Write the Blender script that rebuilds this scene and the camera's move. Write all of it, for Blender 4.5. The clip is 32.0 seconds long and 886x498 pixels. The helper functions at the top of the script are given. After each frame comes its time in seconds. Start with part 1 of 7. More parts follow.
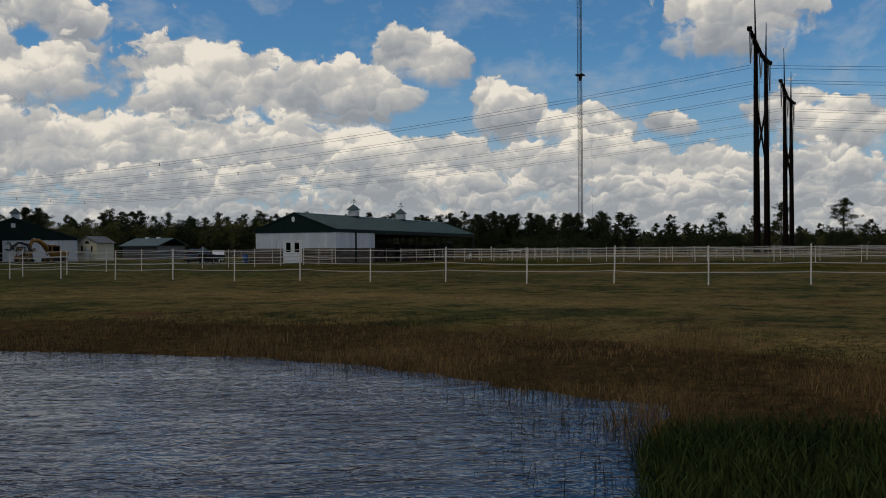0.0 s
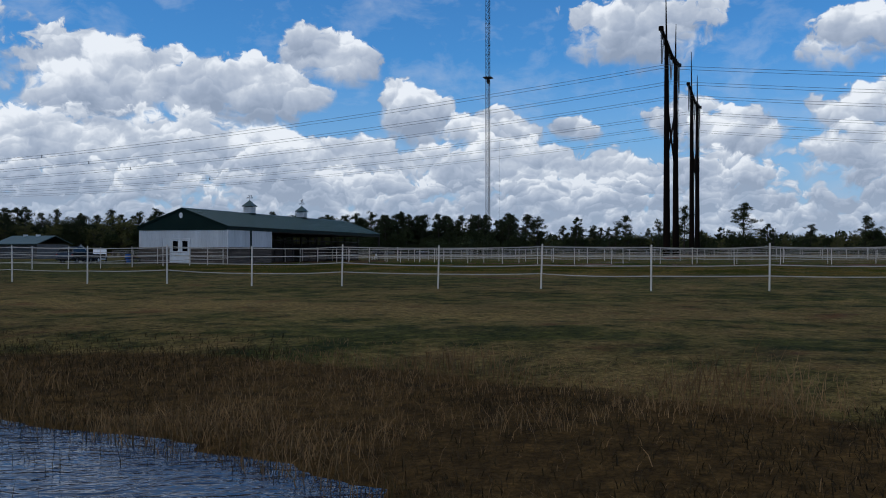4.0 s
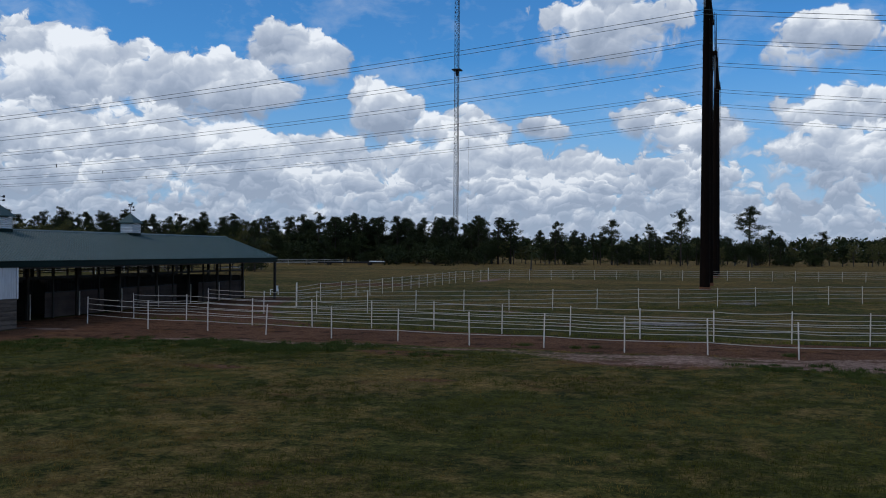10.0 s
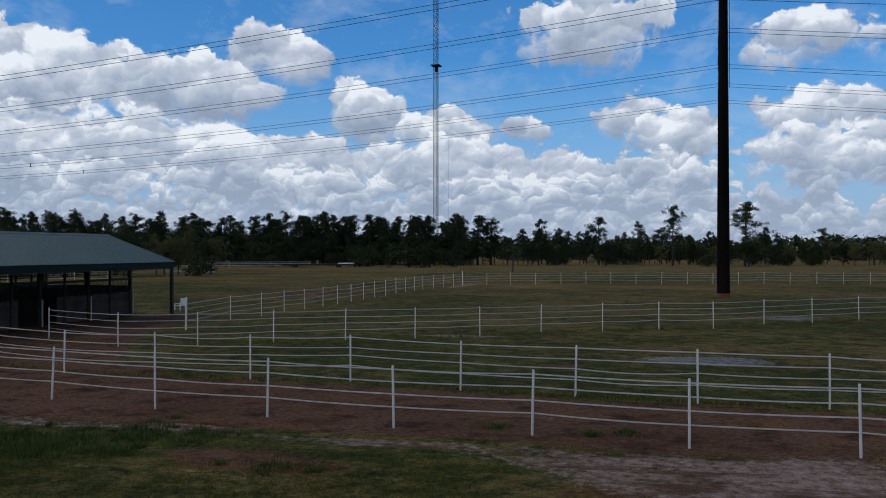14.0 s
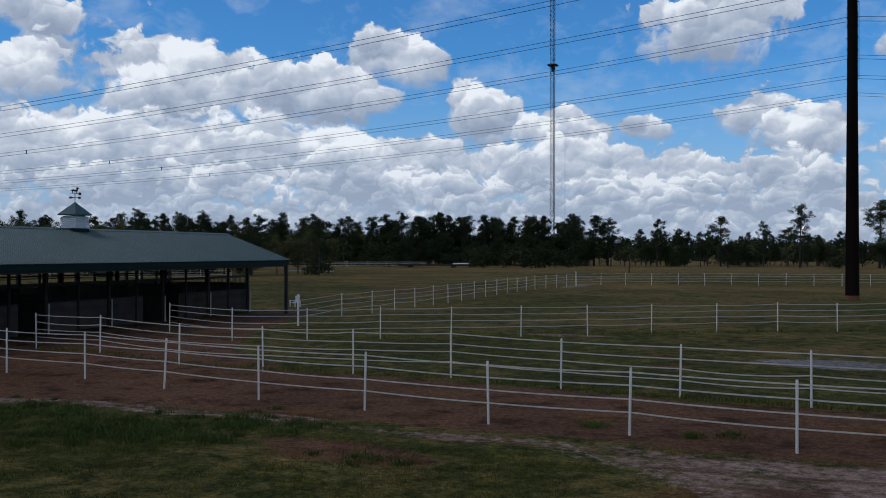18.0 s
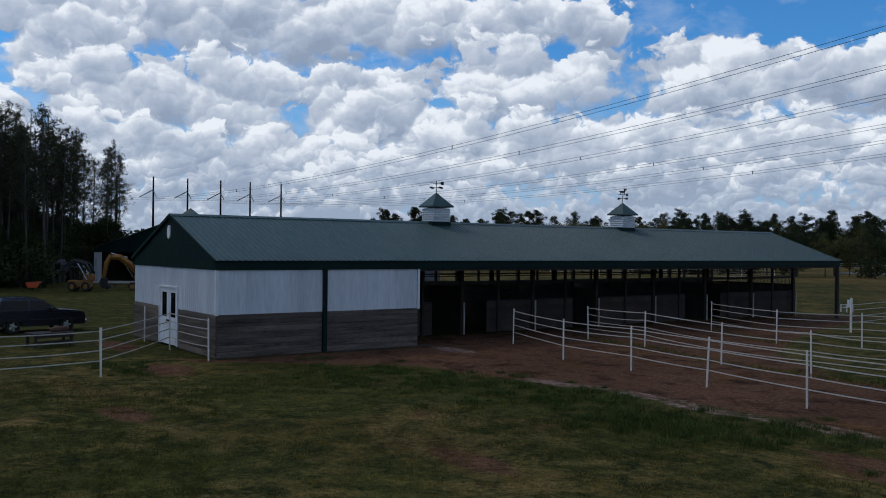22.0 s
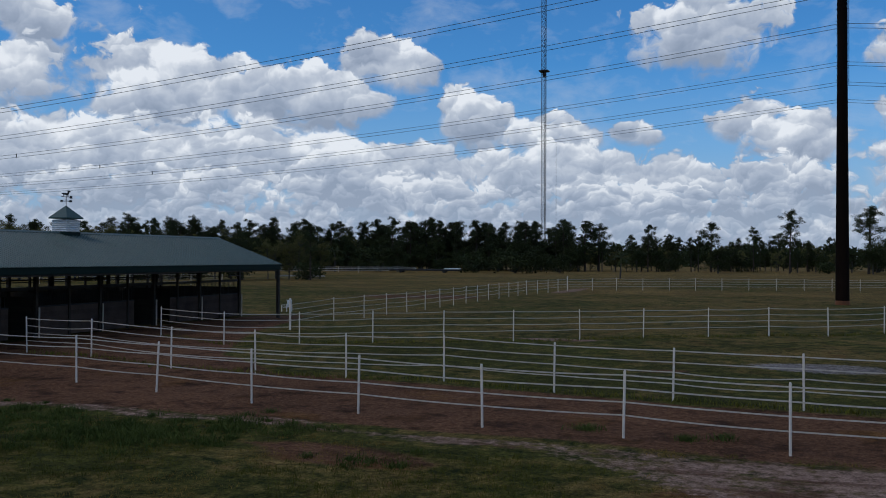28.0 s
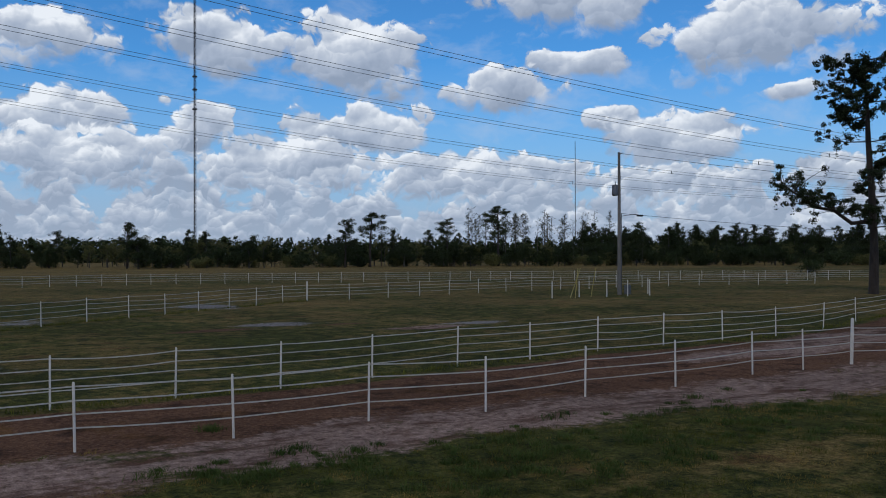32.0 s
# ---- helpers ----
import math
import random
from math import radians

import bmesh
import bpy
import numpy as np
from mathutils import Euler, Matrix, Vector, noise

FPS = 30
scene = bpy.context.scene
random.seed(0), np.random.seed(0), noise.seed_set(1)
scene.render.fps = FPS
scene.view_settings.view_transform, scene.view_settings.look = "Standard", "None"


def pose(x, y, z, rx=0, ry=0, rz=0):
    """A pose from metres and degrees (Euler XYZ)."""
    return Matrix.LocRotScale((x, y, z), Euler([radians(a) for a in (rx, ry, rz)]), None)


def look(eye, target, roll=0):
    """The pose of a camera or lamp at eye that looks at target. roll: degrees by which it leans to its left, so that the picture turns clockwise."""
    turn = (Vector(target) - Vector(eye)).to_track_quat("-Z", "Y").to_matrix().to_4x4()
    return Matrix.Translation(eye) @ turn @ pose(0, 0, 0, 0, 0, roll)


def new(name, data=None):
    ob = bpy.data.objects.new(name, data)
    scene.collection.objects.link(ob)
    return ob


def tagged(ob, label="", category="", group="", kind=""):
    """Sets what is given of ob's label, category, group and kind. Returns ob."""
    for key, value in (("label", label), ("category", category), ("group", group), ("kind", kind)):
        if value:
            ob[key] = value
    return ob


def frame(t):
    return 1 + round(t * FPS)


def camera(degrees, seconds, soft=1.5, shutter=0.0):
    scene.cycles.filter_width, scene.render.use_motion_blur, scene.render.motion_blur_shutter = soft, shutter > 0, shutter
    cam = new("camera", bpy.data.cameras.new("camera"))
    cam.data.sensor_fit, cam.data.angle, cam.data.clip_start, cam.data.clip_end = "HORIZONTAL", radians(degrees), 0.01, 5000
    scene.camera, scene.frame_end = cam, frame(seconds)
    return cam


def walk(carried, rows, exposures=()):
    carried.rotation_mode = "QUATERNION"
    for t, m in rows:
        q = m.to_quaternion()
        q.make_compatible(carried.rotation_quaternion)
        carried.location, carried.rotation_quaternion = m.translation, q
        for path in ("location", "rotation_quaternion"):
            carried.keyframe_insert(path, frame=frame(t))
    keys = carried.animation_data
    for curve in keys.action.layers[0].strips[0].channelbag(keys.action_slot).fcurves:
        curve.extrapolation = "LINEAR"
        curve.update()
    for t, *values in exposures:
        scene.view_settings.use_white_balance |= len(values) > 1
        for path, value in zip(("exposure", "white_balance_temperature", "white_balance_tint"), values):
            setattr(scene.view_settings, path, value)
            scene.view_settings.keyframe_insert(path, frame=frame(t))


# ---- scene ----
cam = camera(52.5, 32.0, soft=1.0)

PATH = [
    (0, (43.334, -77.135, 1.223), (42.569, -75.288, 1.226), -0.4),
    (0.5, (42.841, -77.216, 1.116), (42.176, -75.33, 1.119), -0.2),
    (1, (42.666, -77.083, 1.129), (42.027, -75.188, 1.132), -0.2),
    (1.5, (42.679, -77.115, 1.157), (42.055, -75.215, 1.161), -0.2),
    (2, (42.685, -77.093, 1.143), (42.075, -75.188, 1.143), -0.2),
    (2.5, (42.587, -76.573, 1.129), (41.989, -74.664, 1.131), -0.1),
    (3, (42.3, -75.428, 1.097), (41.711, -73.516, 1.1), -0.1),
    (3.5, (41.955, -73.8, 1.076), (41.374, -71.886, 1.081), -0.0),
    (4, (41.479, -71.653, 1.112), (40.908, -69.736, 1.118), 0.0),
    (4.5, (40.885, -68.929, 1.62), (40.321, -67.01, 1.625), 0.1),
    (6.5, (37.77, -55.402, 3.021), (37.232, -53.476, 3.029), 0.3),
    (7, (37.047, -52.105, 3.368), (36.512, -50.178, 3.374), 0.3),
    (7.5, (36.047, -47.77, 3.809), (35.521, -45.84, 3.813), 0.3),
    (8, (35.414, -44.578, 3.996), (34.892, -42.647, 4.001), 0.2),
    (8.5, (34.64, -41.202, 4.115), (34.121, -39.27, 4.118), 0.3),
    (9, (33.732, -37.269, 4.122), (33.22, -35.336, 4.125), 0.2),
    (9.5, (32.974, -33.741, 4.091), (32.464, -31.807, 4.095), 0.2),
    (10, (32.043, -29.912, 4.09), (31.539, -27.976, 4.093), 0.4),
    (10.5, (31.298, -26.555, 4.075), (30.798, -24.618, 4.078), 0.2),
    (11, (30.423, -22.756, 4.111), (29.928, -20.818, 4.114), 0.5),
    (11.5, (29.643, -18.995, 4.291), (29.153, -17.056, 4.3), 0.2),
    (12, (29.243, -16.517, 4.39), (28.757, -14.577, 4.397), 0.2),
    (12.5, (28.942, -14.274, 4.376), (28.462, -12.332, 4.383), 0.3),
    (13, (28.948, -13.077, 4.324), (28.473, -11.135, 4.331), 0.1),
    (13.5, (29.134, -12.444, 4.223), (28.664, -10.5, 4.229), 0.1),
    (14, (29.368, -12.071, 4.107), (28.902, -10.126, 4.111), 0.0),
    (14.5, (29.574, -11.933, 4.056), (29.114, -9.987, 4.06), -0.0),
    (16.5, (29.916, -11.797, 3.983), (29.43, -9.857, 3.99), -0.1),
    (17, (29.884, -11.82, 3.981), (29.38, -9.885, 3.987), -0.1),
    (17.5, (29.841, -11.804, 3.975), (29.235, -9.898, 3.981), 0.0),
    (18, (29.797, -11.752, 3.963), (29.083, -9.883, 3.969), 0.1),
    (18.5, (29.75, -11.753, 3.955), (28.931, -9.928, 3.961), 0.1),
    (19, (29.694, -11.75, 3.963), (28.764, -9.979, 3.967), 0.1),
    (19.5, (29.633, -11.707, 3.941), (28.607, -9.991, 3.946), 0.2),
    (20, (29.614, -11.69, 3.962), (28.473, -10.048, 3.964), 0.3),
    (20.5, (29.565, -11.674, 3.953), (28.311, -10.116, 3.954), 0.3),
    (21, (29.5, -11.662, 3.917), (28.119, -10.215, 3.919), 0.5),
    (21.5, (29.472, -11.624, 3.919), (27.963, -10.311, 3.918), 0.5),
    (22, (29.624, -11.658, 3.921), (27.998, -10.494, 3.919), 0.6),
    (22.5, (29.544, -11.772, 3.892), (27.796, -10.8, 3.888), 0.6),
    (23, (29.426, -11.771, 3.883), (27.587, -10.984, 3.877), 0.7),
    (23.5, (29.389, -11.765, 3.89), (27.475, -11.186, 3.88), 0.8),
    (24, (29.368, -11.75, 3.897), (27.409, -11.345, 3.886), 0.7),
    (24.5, (29.282, -11.747, 3.909), (27.321, -11.353, 3.897), 0.8),
    (26.5, (29.546, -11.662, 4.065), (27.982, -10.416, 4.065), 0.7),
    (27, (29.575, -11.812, 3.992), (28.241, -10.322, 4.0), 0.3),
    (27.5, (29.707, -11.815, 3.915), (28.688, -10.095, 3.93), 0.4),
    (28, (29.731, -11.78, 3.906), (29.036, -9.905, 3.924), 0.2),
    (28.5, (29.752, -11.819, 3.933), (29.362, -9.857, 3.951), 0.2),
    (29, (29.775, -11.754, 3.936), (29.577, -9.764, 3.955), 0.0),
    (29.5, (29.852, -12.093, 4.01), (29.873, -10.093, 4.028), -0.0),
    (30, (29.86, -12.182, 4.036), (30.096, -10.196, 4.054), -0.0),
    (30.5, (29.893, -12.396, 4.023), (30.318, -10.442, 4.04), -0.0),
    (31, (29.796, -12.624, 4.11), (30.434, -10.729, 4.122), -0.1),
    (31.5, (29.71, -12.75, 4.13), (30.589, -10.953, 4.141), -0.1),
    (32, (29.629, -12.888, 4.173), (30.706, -11.203, 4.181), -0.1),
]
EXPOSURES = [(0, -0.2, 8000, 10), (1, -0.12, 7500, 10), (2, -0.05, 6900, 10), (3, 0.0, 6400, 10), (4, 0.0, 6200, 10), (22, 0.0, 6200, 10), (24, -0.06, 6200, 10), (27, -0.1, 6200, 10), (28.5, -0.06, 6200, 10), (30, 0.0, 6200, 10), (32, 0.0, 6200, 10)]
walk(cam, [(t, look(eye, target, roll)) for t, eye, target, roll in PATH], EXPOSURES)

# ---- world, sun, exposure ----
SUN_YAW, SUN_HIGH = 130.0, 50.0
sun = new("sun", bpy.data.lights.new("sun", "SUN"))
sun.data.energy, sun.data.angle, sun.data.color = 0.62, radians(14), (1.0, 0.90, 0.76)
sun.matrix_world = look((-60 * math.sin(radians(SUN_YAW)), 60 * math.cos(radians(SUN_YAW)), 60 * math.tan(radians(SUN_HIGH))), (0, 0, 0))

# heaps of cloud: yaw and height in degrees, half width, half height
HEAPS_MIDDLE = [(23.8, 12.0, 3.0, 1.9), (4.0, 13.6, 4.4, 2.9), (-8.6, 12.0, 3.7, 1.4), (1.7, 8.3, 2.2, 1.3), (-2.0, 6.7, 2.5, 1.7), (8.6, 7.6, 1.5, 1.0), (18.7, 8.9, 2.6, 2.1), (13.6, 7.3, 3.1, 1.7), (29.8, 9.2, 5.2, 2.6), (37.8, 9.5, 4.6, 2.9), (34.7, 6.1, 8.1, 2.7), (21.9, 5.1, 5.7, 1.8), (13.3, 4.8, 7.2, 2.2), (6.1, 4.4, 4.7, 1.8), (-8.0, 8.0, 2.5, 1.4), (-11.6, 7.8, 1.8, 1.6), (-9.2, 5.1, 4.3, 1.8), (-0.2, 4.3, 4.2, 1.7), (37.9, 12.2, 1.3, 0.6), (27.4, 6.0, 4.2, 2.1), (38.0, 4.0, 8.0, 1.5), (24.0, 3.7, 8.0, 1.5), (8.0, 3.2, 7.0, 1.2)]
HEAPS_EAST = [(-9.0, 12.2, 3.5, 1.5), (-19.1, 12.7, 4.5, 2.2), (-27.1, 11.9, 4.6, 2.7), (-8.4, 8.1, 3.6, 1.5), (-17.5, 7.1, 2.2, 1.8), (-27.7, 7.6, 4.4, 1.8), (-14.9, 9.1, 0.5, 0.4), (-10.9, 5.4, 6.1, 2.0), (-23.1, 5.2, 6.9, 1.9), (-1.9, 6.9, 3.2, 1.8)]
HEAPS_FAR_EAST = [(-36.3, 9.9, 3.6, 1.7), (-40.7, 15.0, 5.7, 1.9), (-52.3, 12.5, 6.0, 2.4), (-41.1, 11.7, 3.4, 0.9), (-53.4, 9.5, 2.0, 0.6), (-27.4, 7.6, 4.9, 1.8), (-43.2, 8.0, 2.2, 0.9), (-47.3, 6.7, 5.1, 1.9), (-56.0, 4.6, 2.3, 1.1), (-35.0, 4.6, 7.2, 1.8), (-47.3, 4.1, 7.0, 1.4)]
HEAPS_WEST = [(99.2, 12.4, 9.8, 3.0), (92.5, 10.2, 6.5, 2.8), (78.0, 11.4, 5.2, 3.6), (66.1, 13.3, 11.6, 2.7), (72.0, 8.6, 9.3, 2.8), (57.8, 7.3, 7.4, 3.0), (84.2, 7.8, 8.6, 2.1), (92.0, 5.6, 14.0, 3.4), (100.7, 8.0, 10.0, 3.0), (74.8, 4.7, 10.8, 2.9), (56.2, 3.7, 8.3, 2.3)]
HEAPS_NORTH = [(57.5, 13.7, 14.7, 2.4), (59.5, 9.6, 5.9, 1.9), (68.1, 8.3, 3.6, 3.6), (50.5, 9.9, 6.3, 3.0), (44.6, 13.2, 2.2, 2.5), (37.6, 10.4, 5.6, 2.6), (28.2, 9.8, 4.7, 1.9), (37.6, 12.3, 0.9, 0.5), (19.0, 8.5, 1.8, 2.3), (46.9, 5.4, 14.4, 2.9), (29.2, 5.1, 10.5, 2.1), (64.0, 4.6, 8.5, 2.7)]


def nodes_of(tree):
    tree.nodes.clear()
    def add(kind, **props):
        n = tree.nodes.new("ShaderNode" + kind)
        for k, v in props.items():
            if k == "ins":
                for i, val in v.items():
                    if isinstance(val, bpy.types.NodeSocket):
                        tree.links.new(val, n.inputs[i])
                    else:
                        n.inputs[i].default_value = val
            elif k == "operation":
                n.operation = v
            elif k == "blend_type":
                n.blend_type = v
            elif k == "data_type":
                n.data_type = v
            elif k == "noise_dimensions":
                n.noise_dimensions = v
            elif k == "voronoi_dimensions":
                n.voronoi_dimensions = v
            elif k == "interpolation_type":
                n.interpolation_type = v
            elif k == "feature":
                n.feature = v
            elif k == "attribute_name":
                n.attribute_name = v
        return n
    return add


def ramp(add, fac, stops):
    r = add("ValToRGB", ins={0: fac})
    els = r.color_ramp.elements
    els[0].position, els[0].color = stops[0][0], (*stops[0][1], 1)
    els[1].position, els[1].color = stops[-1][0], (*stops[-1][1], 1)
    for p, c in stops[1:-1]:
        e = els.new(p)
        e.color = (*c, 1)
    return r.outputs[0]


def billow_group():
    """Heaped puffs of the clouds at a place (yaw, height) in degrees, finer towards the horizon: how far they bulge, and how far up on a puff the place lies."""
    g = bpy.data.node_groups.new("cloud_billow", "ShaderNodeTree")
    g.interface.new_socket("p", in_out="INPUT", socket_type="NodeSocketVector")
    g.interface.new_socket("bulge", in_out="OUTPUT", socket_type="NodeSocketFloat")
    g.interface.new_socket("lit", in_out="OUTPUT", socket_type="NodeSocketFloat")
    add = nodes_of(g)
    gi, go = g.nodes.new("NodeGroupInput"), g.nodes.new("NodeGroupOutput")
    p = gi.outputs[0]
    def calc(kind, *args):
        return add("Math", operation=kind, ins=dict(enumerate(args))).outputs[0]
    high = add("SeparateXYZ", ins={0: p}).outputs[1]
    def warped(at, scale, reach):
        w = add("TexNoise", noise_dimensions="2D", ins={"Vector": at, "Scale": scale, "Detail": 2.0}).outputs["Color"]
        w = add("VectorMath", operation="SUBTRACT", ins={0: w, 1: (0.5, 0.5, 0.5)}).outputs[0]
        return add("VectorMath", operation="MULTIPLY_ADD", ins={0: w, 1: reach, 2: at}).outputs[0]
    st = warped(warped(p, 0.45, (1.7, 1.1, 0)), 2.2, (0.5, 0.42, 0))
    st = add("VectorMath", operation="MULTIPLY", ins={0: st, 1: (1.0, 1.3, 1)}).outputs[0]
    def puffs(scale, shift):
        at = add("VectorMath", operation="ADD", ins={0: st, 1: (shift, 0.7 * shift, 0)}).outputs[0]
        v = add("TexVoronoi", voronoi_dimensions="2D", feature="SMOOTH_F1", ins={"Vector": at, "Scale": scale, "Smoothness": 0.25})
        off = add("VectorMath", operation="SUBTRACT", ins={0: at, 1: v.outputs["Position"]}).outputs[0]
        lit = calc("MULTIPLY", add("VectorMath", operation="DOT_PRODUCT", ins={0: off, 1: (0.35 * scale, 1.25 * scale, 0)}).outputs["Value"], 1.0)
        return calc("SUBTRACT", 0.42, v.outputs["Distance"]), lit
    def layer(scale):
        (b1, l1), (b2, l2), (b3, l3) = puffs(scale, 0.0), puffs(scale * 2.1, 3.7), puffs(scale * 4.4, 9.1)
        n = add("TexNoise", noise_dimensions="2D", ins={"Vector": st, "Scale": scale * 2.0, "Detail": 6.0, "Roughness": 0.6}).outputs[0]
        b = calc("MULTIPLY_ADD", b2, 0.42, calc("MULTIPLY", b1, 0.62))
        b = calc("MULTIPLY_ADD", b3, 0.24, b)
        b = calc("MULTIPLY_ADD", calc("SUBTRACT", n, 0.5), 0.9, b)
        l = calc("MULTIPLY_ADD", l2, 0.28, calc("MULTIPLY", l1, 0.6))
        l = calc("MULTIPLY_ADD", l3, 0.07, l)
        return b, calc("MULTIPLY_ADD", calc("SUBTRACT", n, 0.5), 0.35, l)
    near = add("MapRange", interpolation_type="SMOOTHSTEP", ins={0: high, 1: 3.0, 2: 8.5}).outputs[0]
    low, top = layer(0.6), layer(0.27)
    for k in (0, 1):
        g.links.new(add("Mix", ins={0: near, 2: low[k], 3: top[k]}).outputs[0], go.inputs[k])
    return g


def heap_group():
    """Lays one heap over what is behind it: the tone and the cover so far go in, and come out with the heap before them."""
    g = bpy.data.node_groups.new("cloud_heap", "ShaderNodeTree")
    for name, kind in (("a", "Vector"), ("b", "Float"), ("relief", "Float"), ("tone", "Float"), ("cover", "Float")):
        g.interface.new_socket(name, in_out="INPUT", socket_type="NodeSocket" + kind)
    for name in ("tone", "cover"):
        g.interface.new_socket(name, in_out="OUTPUT", socket_type="NodeSocketFloat")
    add = nodes_of(g)
    gi = g.nodes.new("NodeGroupInput").outputs
    def calc(kind, *args):
        return add("Math", operation=kind, ins=dict(enumerate(args))).outputs[0]
    a = gi["a"]
    d = add("VectorMath", operation="DOT_PRODUCT", ins={0: a, 1: a}).outputs["Value"]
    v = add("SeparateXYZ", ins={0: a}).outputs[1]
    body = calc("MINIMUM", calc("SUBTRACT", 1.0, d), 0.9)
    thick = calc("MULTIPLY_ADD", gi["b"], 1.35, calc("SUBTRACT", body, 0.06))
    # soft and ragged below, crisp above
    edge = add("MapRange", ins={0: v, 1: -0.9, 2: 0.3, 3: 1.1, 4: 0.26}).outputs[0]
    alpha = add("MapRange", interpolation_type="SMOOTHSTEP", ins={0: thick, 1: 0.0, 2: edge, 3: 0.0, 4: 0.97}).outputs[0]
    own = calc("ADD", calc("MULTIPLY_ADD", v, 0.48, 0.36), gi["relief"])
    own = calc("ADD", own, add("MapRange", ins={0: thick, 1: 0.0, 2: 1.2, 3: 0.14, 4: -0.10}).outputs[0])
    go = g.nodes.new("NodeGroupOutput")
    g.links.new(add("Mix", ins={0: alpha, 2: gi["tone"], 3: own}).outputs[0], go.inputs[0])
    g.links.new(calc("MAXIMUM", gi["cover"], alpha), go.inputs[1])
    return g


def make_world():
    world = bpy.data.worlds.new("sky")
    scene.world = world
    world.use_nodes = True
    t = world.node_tree
    add = nodes_of(t)
    def calc(kind, *args):
        return add("Math", operation=kind, ins=dict(enumerate(args))).outputs[0]
    def between(x, lo, hi, a=0.0, b=1.0, smooth=False):
        return add("MapRange", interpolation_type="SMOOTHSTEP" if smooth else "LINEAR", ins={0: x, 1: lo, 2: hi, 3: a, 4: b}).outputs[0]
    out = t.nodes.new("ShaderNodeOutputWorld")
    co = add("TexCoord").outputs["Generated"]
    sep = add("SeparateXYZ", ins={0: co})
    # yaw counted to the left from +y, with the seam behind the place
    turn = radians(25.0)
    cx, sx_ = math.cos(turn), math.sin(turn)
    ahead = add("VectorMath", operation="DOT_PRODUCT", ins={0: co, 1: (-sx_, cx, 0)}).outputs["Value"]
    left = add("VectorMath", operation="DOT_PRODUCT", ins={0: co, 1: (-cx, -sx_, 0)}).outputs["Value"]
    yaw = calc("MULTIPLY_ADD", calc("ARCTAN2", left, ahead), math.degrees(1), 25.0)
    high = calc("MULTIPLY", calc("ARCSINE", sep.outputs[2]), math.degrees(1))
    p = add("CombineXYZ", ins={0: yaw, 1: high}).outputs[0]
    group = billow_group()
    puff = t.nodes.new("ShaderNodeGroup")
    puff.node_tree = group
    t.links.new(p, puff.inputs[0])
    b0 = puff.outputs[0]
    soft = add("TexNoise", noise_dimensions="2D", ins={"Vector": p, "Scale": 0.33, "Detail": 4.0, "Roughness": 0.6}).outputs[0]
    relief = calc("MULTIPLY_ADD", puff.outputs[1], between(high, 9.0, 3.0, 0.6, 0.85), between(soft, 0.3, 0.7, -0.2, 0.2))
    warp = add("TexNoise", noise_dimensions="2D", ins={"Vector": p, "Scale": 0.22, "Detail": 3.0}).outputs["Color"]
    q = add("VectorMath", operation="MULTIPLY_ADD", ins={0: warp, 1: (2.6, 1.5, 0), 2: p}).outputs[0]
    q = add("VectorMath", operation="SUBTRACT", ins={0: q, 1: (1.3, 0.75, 0)}).outputs[0]
    # clear sky, paler towards the horizon
    sky = add("TexSky")
    sky.sky_type, sky.sun_disc = "NISHITA", False
    sky.sun_elevation, sky.sun_rotation = radians(SUN_HIGH), radians(-SUN_YAW)
    sky.air_density, sky.dust_density, sky.ozone_density = 1.0, 0.3, 3.0
    blue = add("VectorMath", operation="MULTIPLY", ins={0: sky.outputs[0], 1: [SKY_STRENGTH * k for k in (0.36, 0.80, 1.15)]}).outputs[0]
    col = add("MixRGB", ins={0: between(high, 12.0, 2.5, 0.0, 0.75), 1: blue, 2: (0.29, 0.43, 0.63, 1)}).outputs[0]
    # cumulus added in the unknown, unseen sky, dense and grey to whiten and dim the light
    field = add("TexNoise", noise_dimensions="2D", ins={"Vector": p, "Scale": 0.06, "Detail": 3.0}).outputs[0]
    field = between(field, 0.32, 0.56, -0.8, 0.9)
    far = calc("MAXIMUM", between(high, 17.0, 24.0), calc("MAXIMUM", between(yaw, -62.0, -75.0), between(yaw, 112.0, 125.0)))
    alpha = calc("MULTIPLY", between(calc("ADD", field, b0), 0.0, 0.4, smooth=True), far)
    tone, cover = calc("ADD", relief, 0.18), alpha
    # thin veils
    veil = add("TexNoise", noise_dimensions="2D", ins={"Vector": add("VectorMath", operation="MULTIPLY", ins={0: q, 1: (0.7, 1.4, 1)}).outputs[0], "Scale": 0.3, "Detail": 6.0, "Roughness": 0.6}).outputs[0]
    col = add("MixRGB", ins={0: between(veil, 0.5, 0.8, 0.0, 0.4), 1: col, 2: (0.5, 0.57, 0.68, 1)}).outputs[0]
    # heaps, the highest first and the lower ones before them
    heaps = sorted(HEAPS_MIDDLE + HEAPS_EAST + HEAPS_FAR_EAST + HEAPS_WEST + HEAPS_NORTH, key=lambda h: -(h[1] - 0.6 * h[3]))
    one = heap_group()
    for hy, hz, rx, ry in heaps:
        rx, ry = rx * 1.12, ry * 1.14
        # each heap waits for the one behind it
        after = add("VectorMath", operation="MULTIPLY_ADD", ins={0: cover, 1: (1e-6, 1e-6, 1e-6), 2: q}).outputs[0]
        a = add("VectorMath", operation="MULTIPLY_ADD", ins={0: after, 1: (1 / rx, 1 / ry, 0), 2: (-hy / rx, -hz / ry, 0)}).outputs[0]
        n = t.nodes.new("ShaderNodeGroup")
        n.node_tree = one
        for k, value in enumerate((a, b0, relief, tone, cover)):
            t.links.new(value, n.inputs[k])
        tone, cover = n.outputs[0], n.outputs[1]
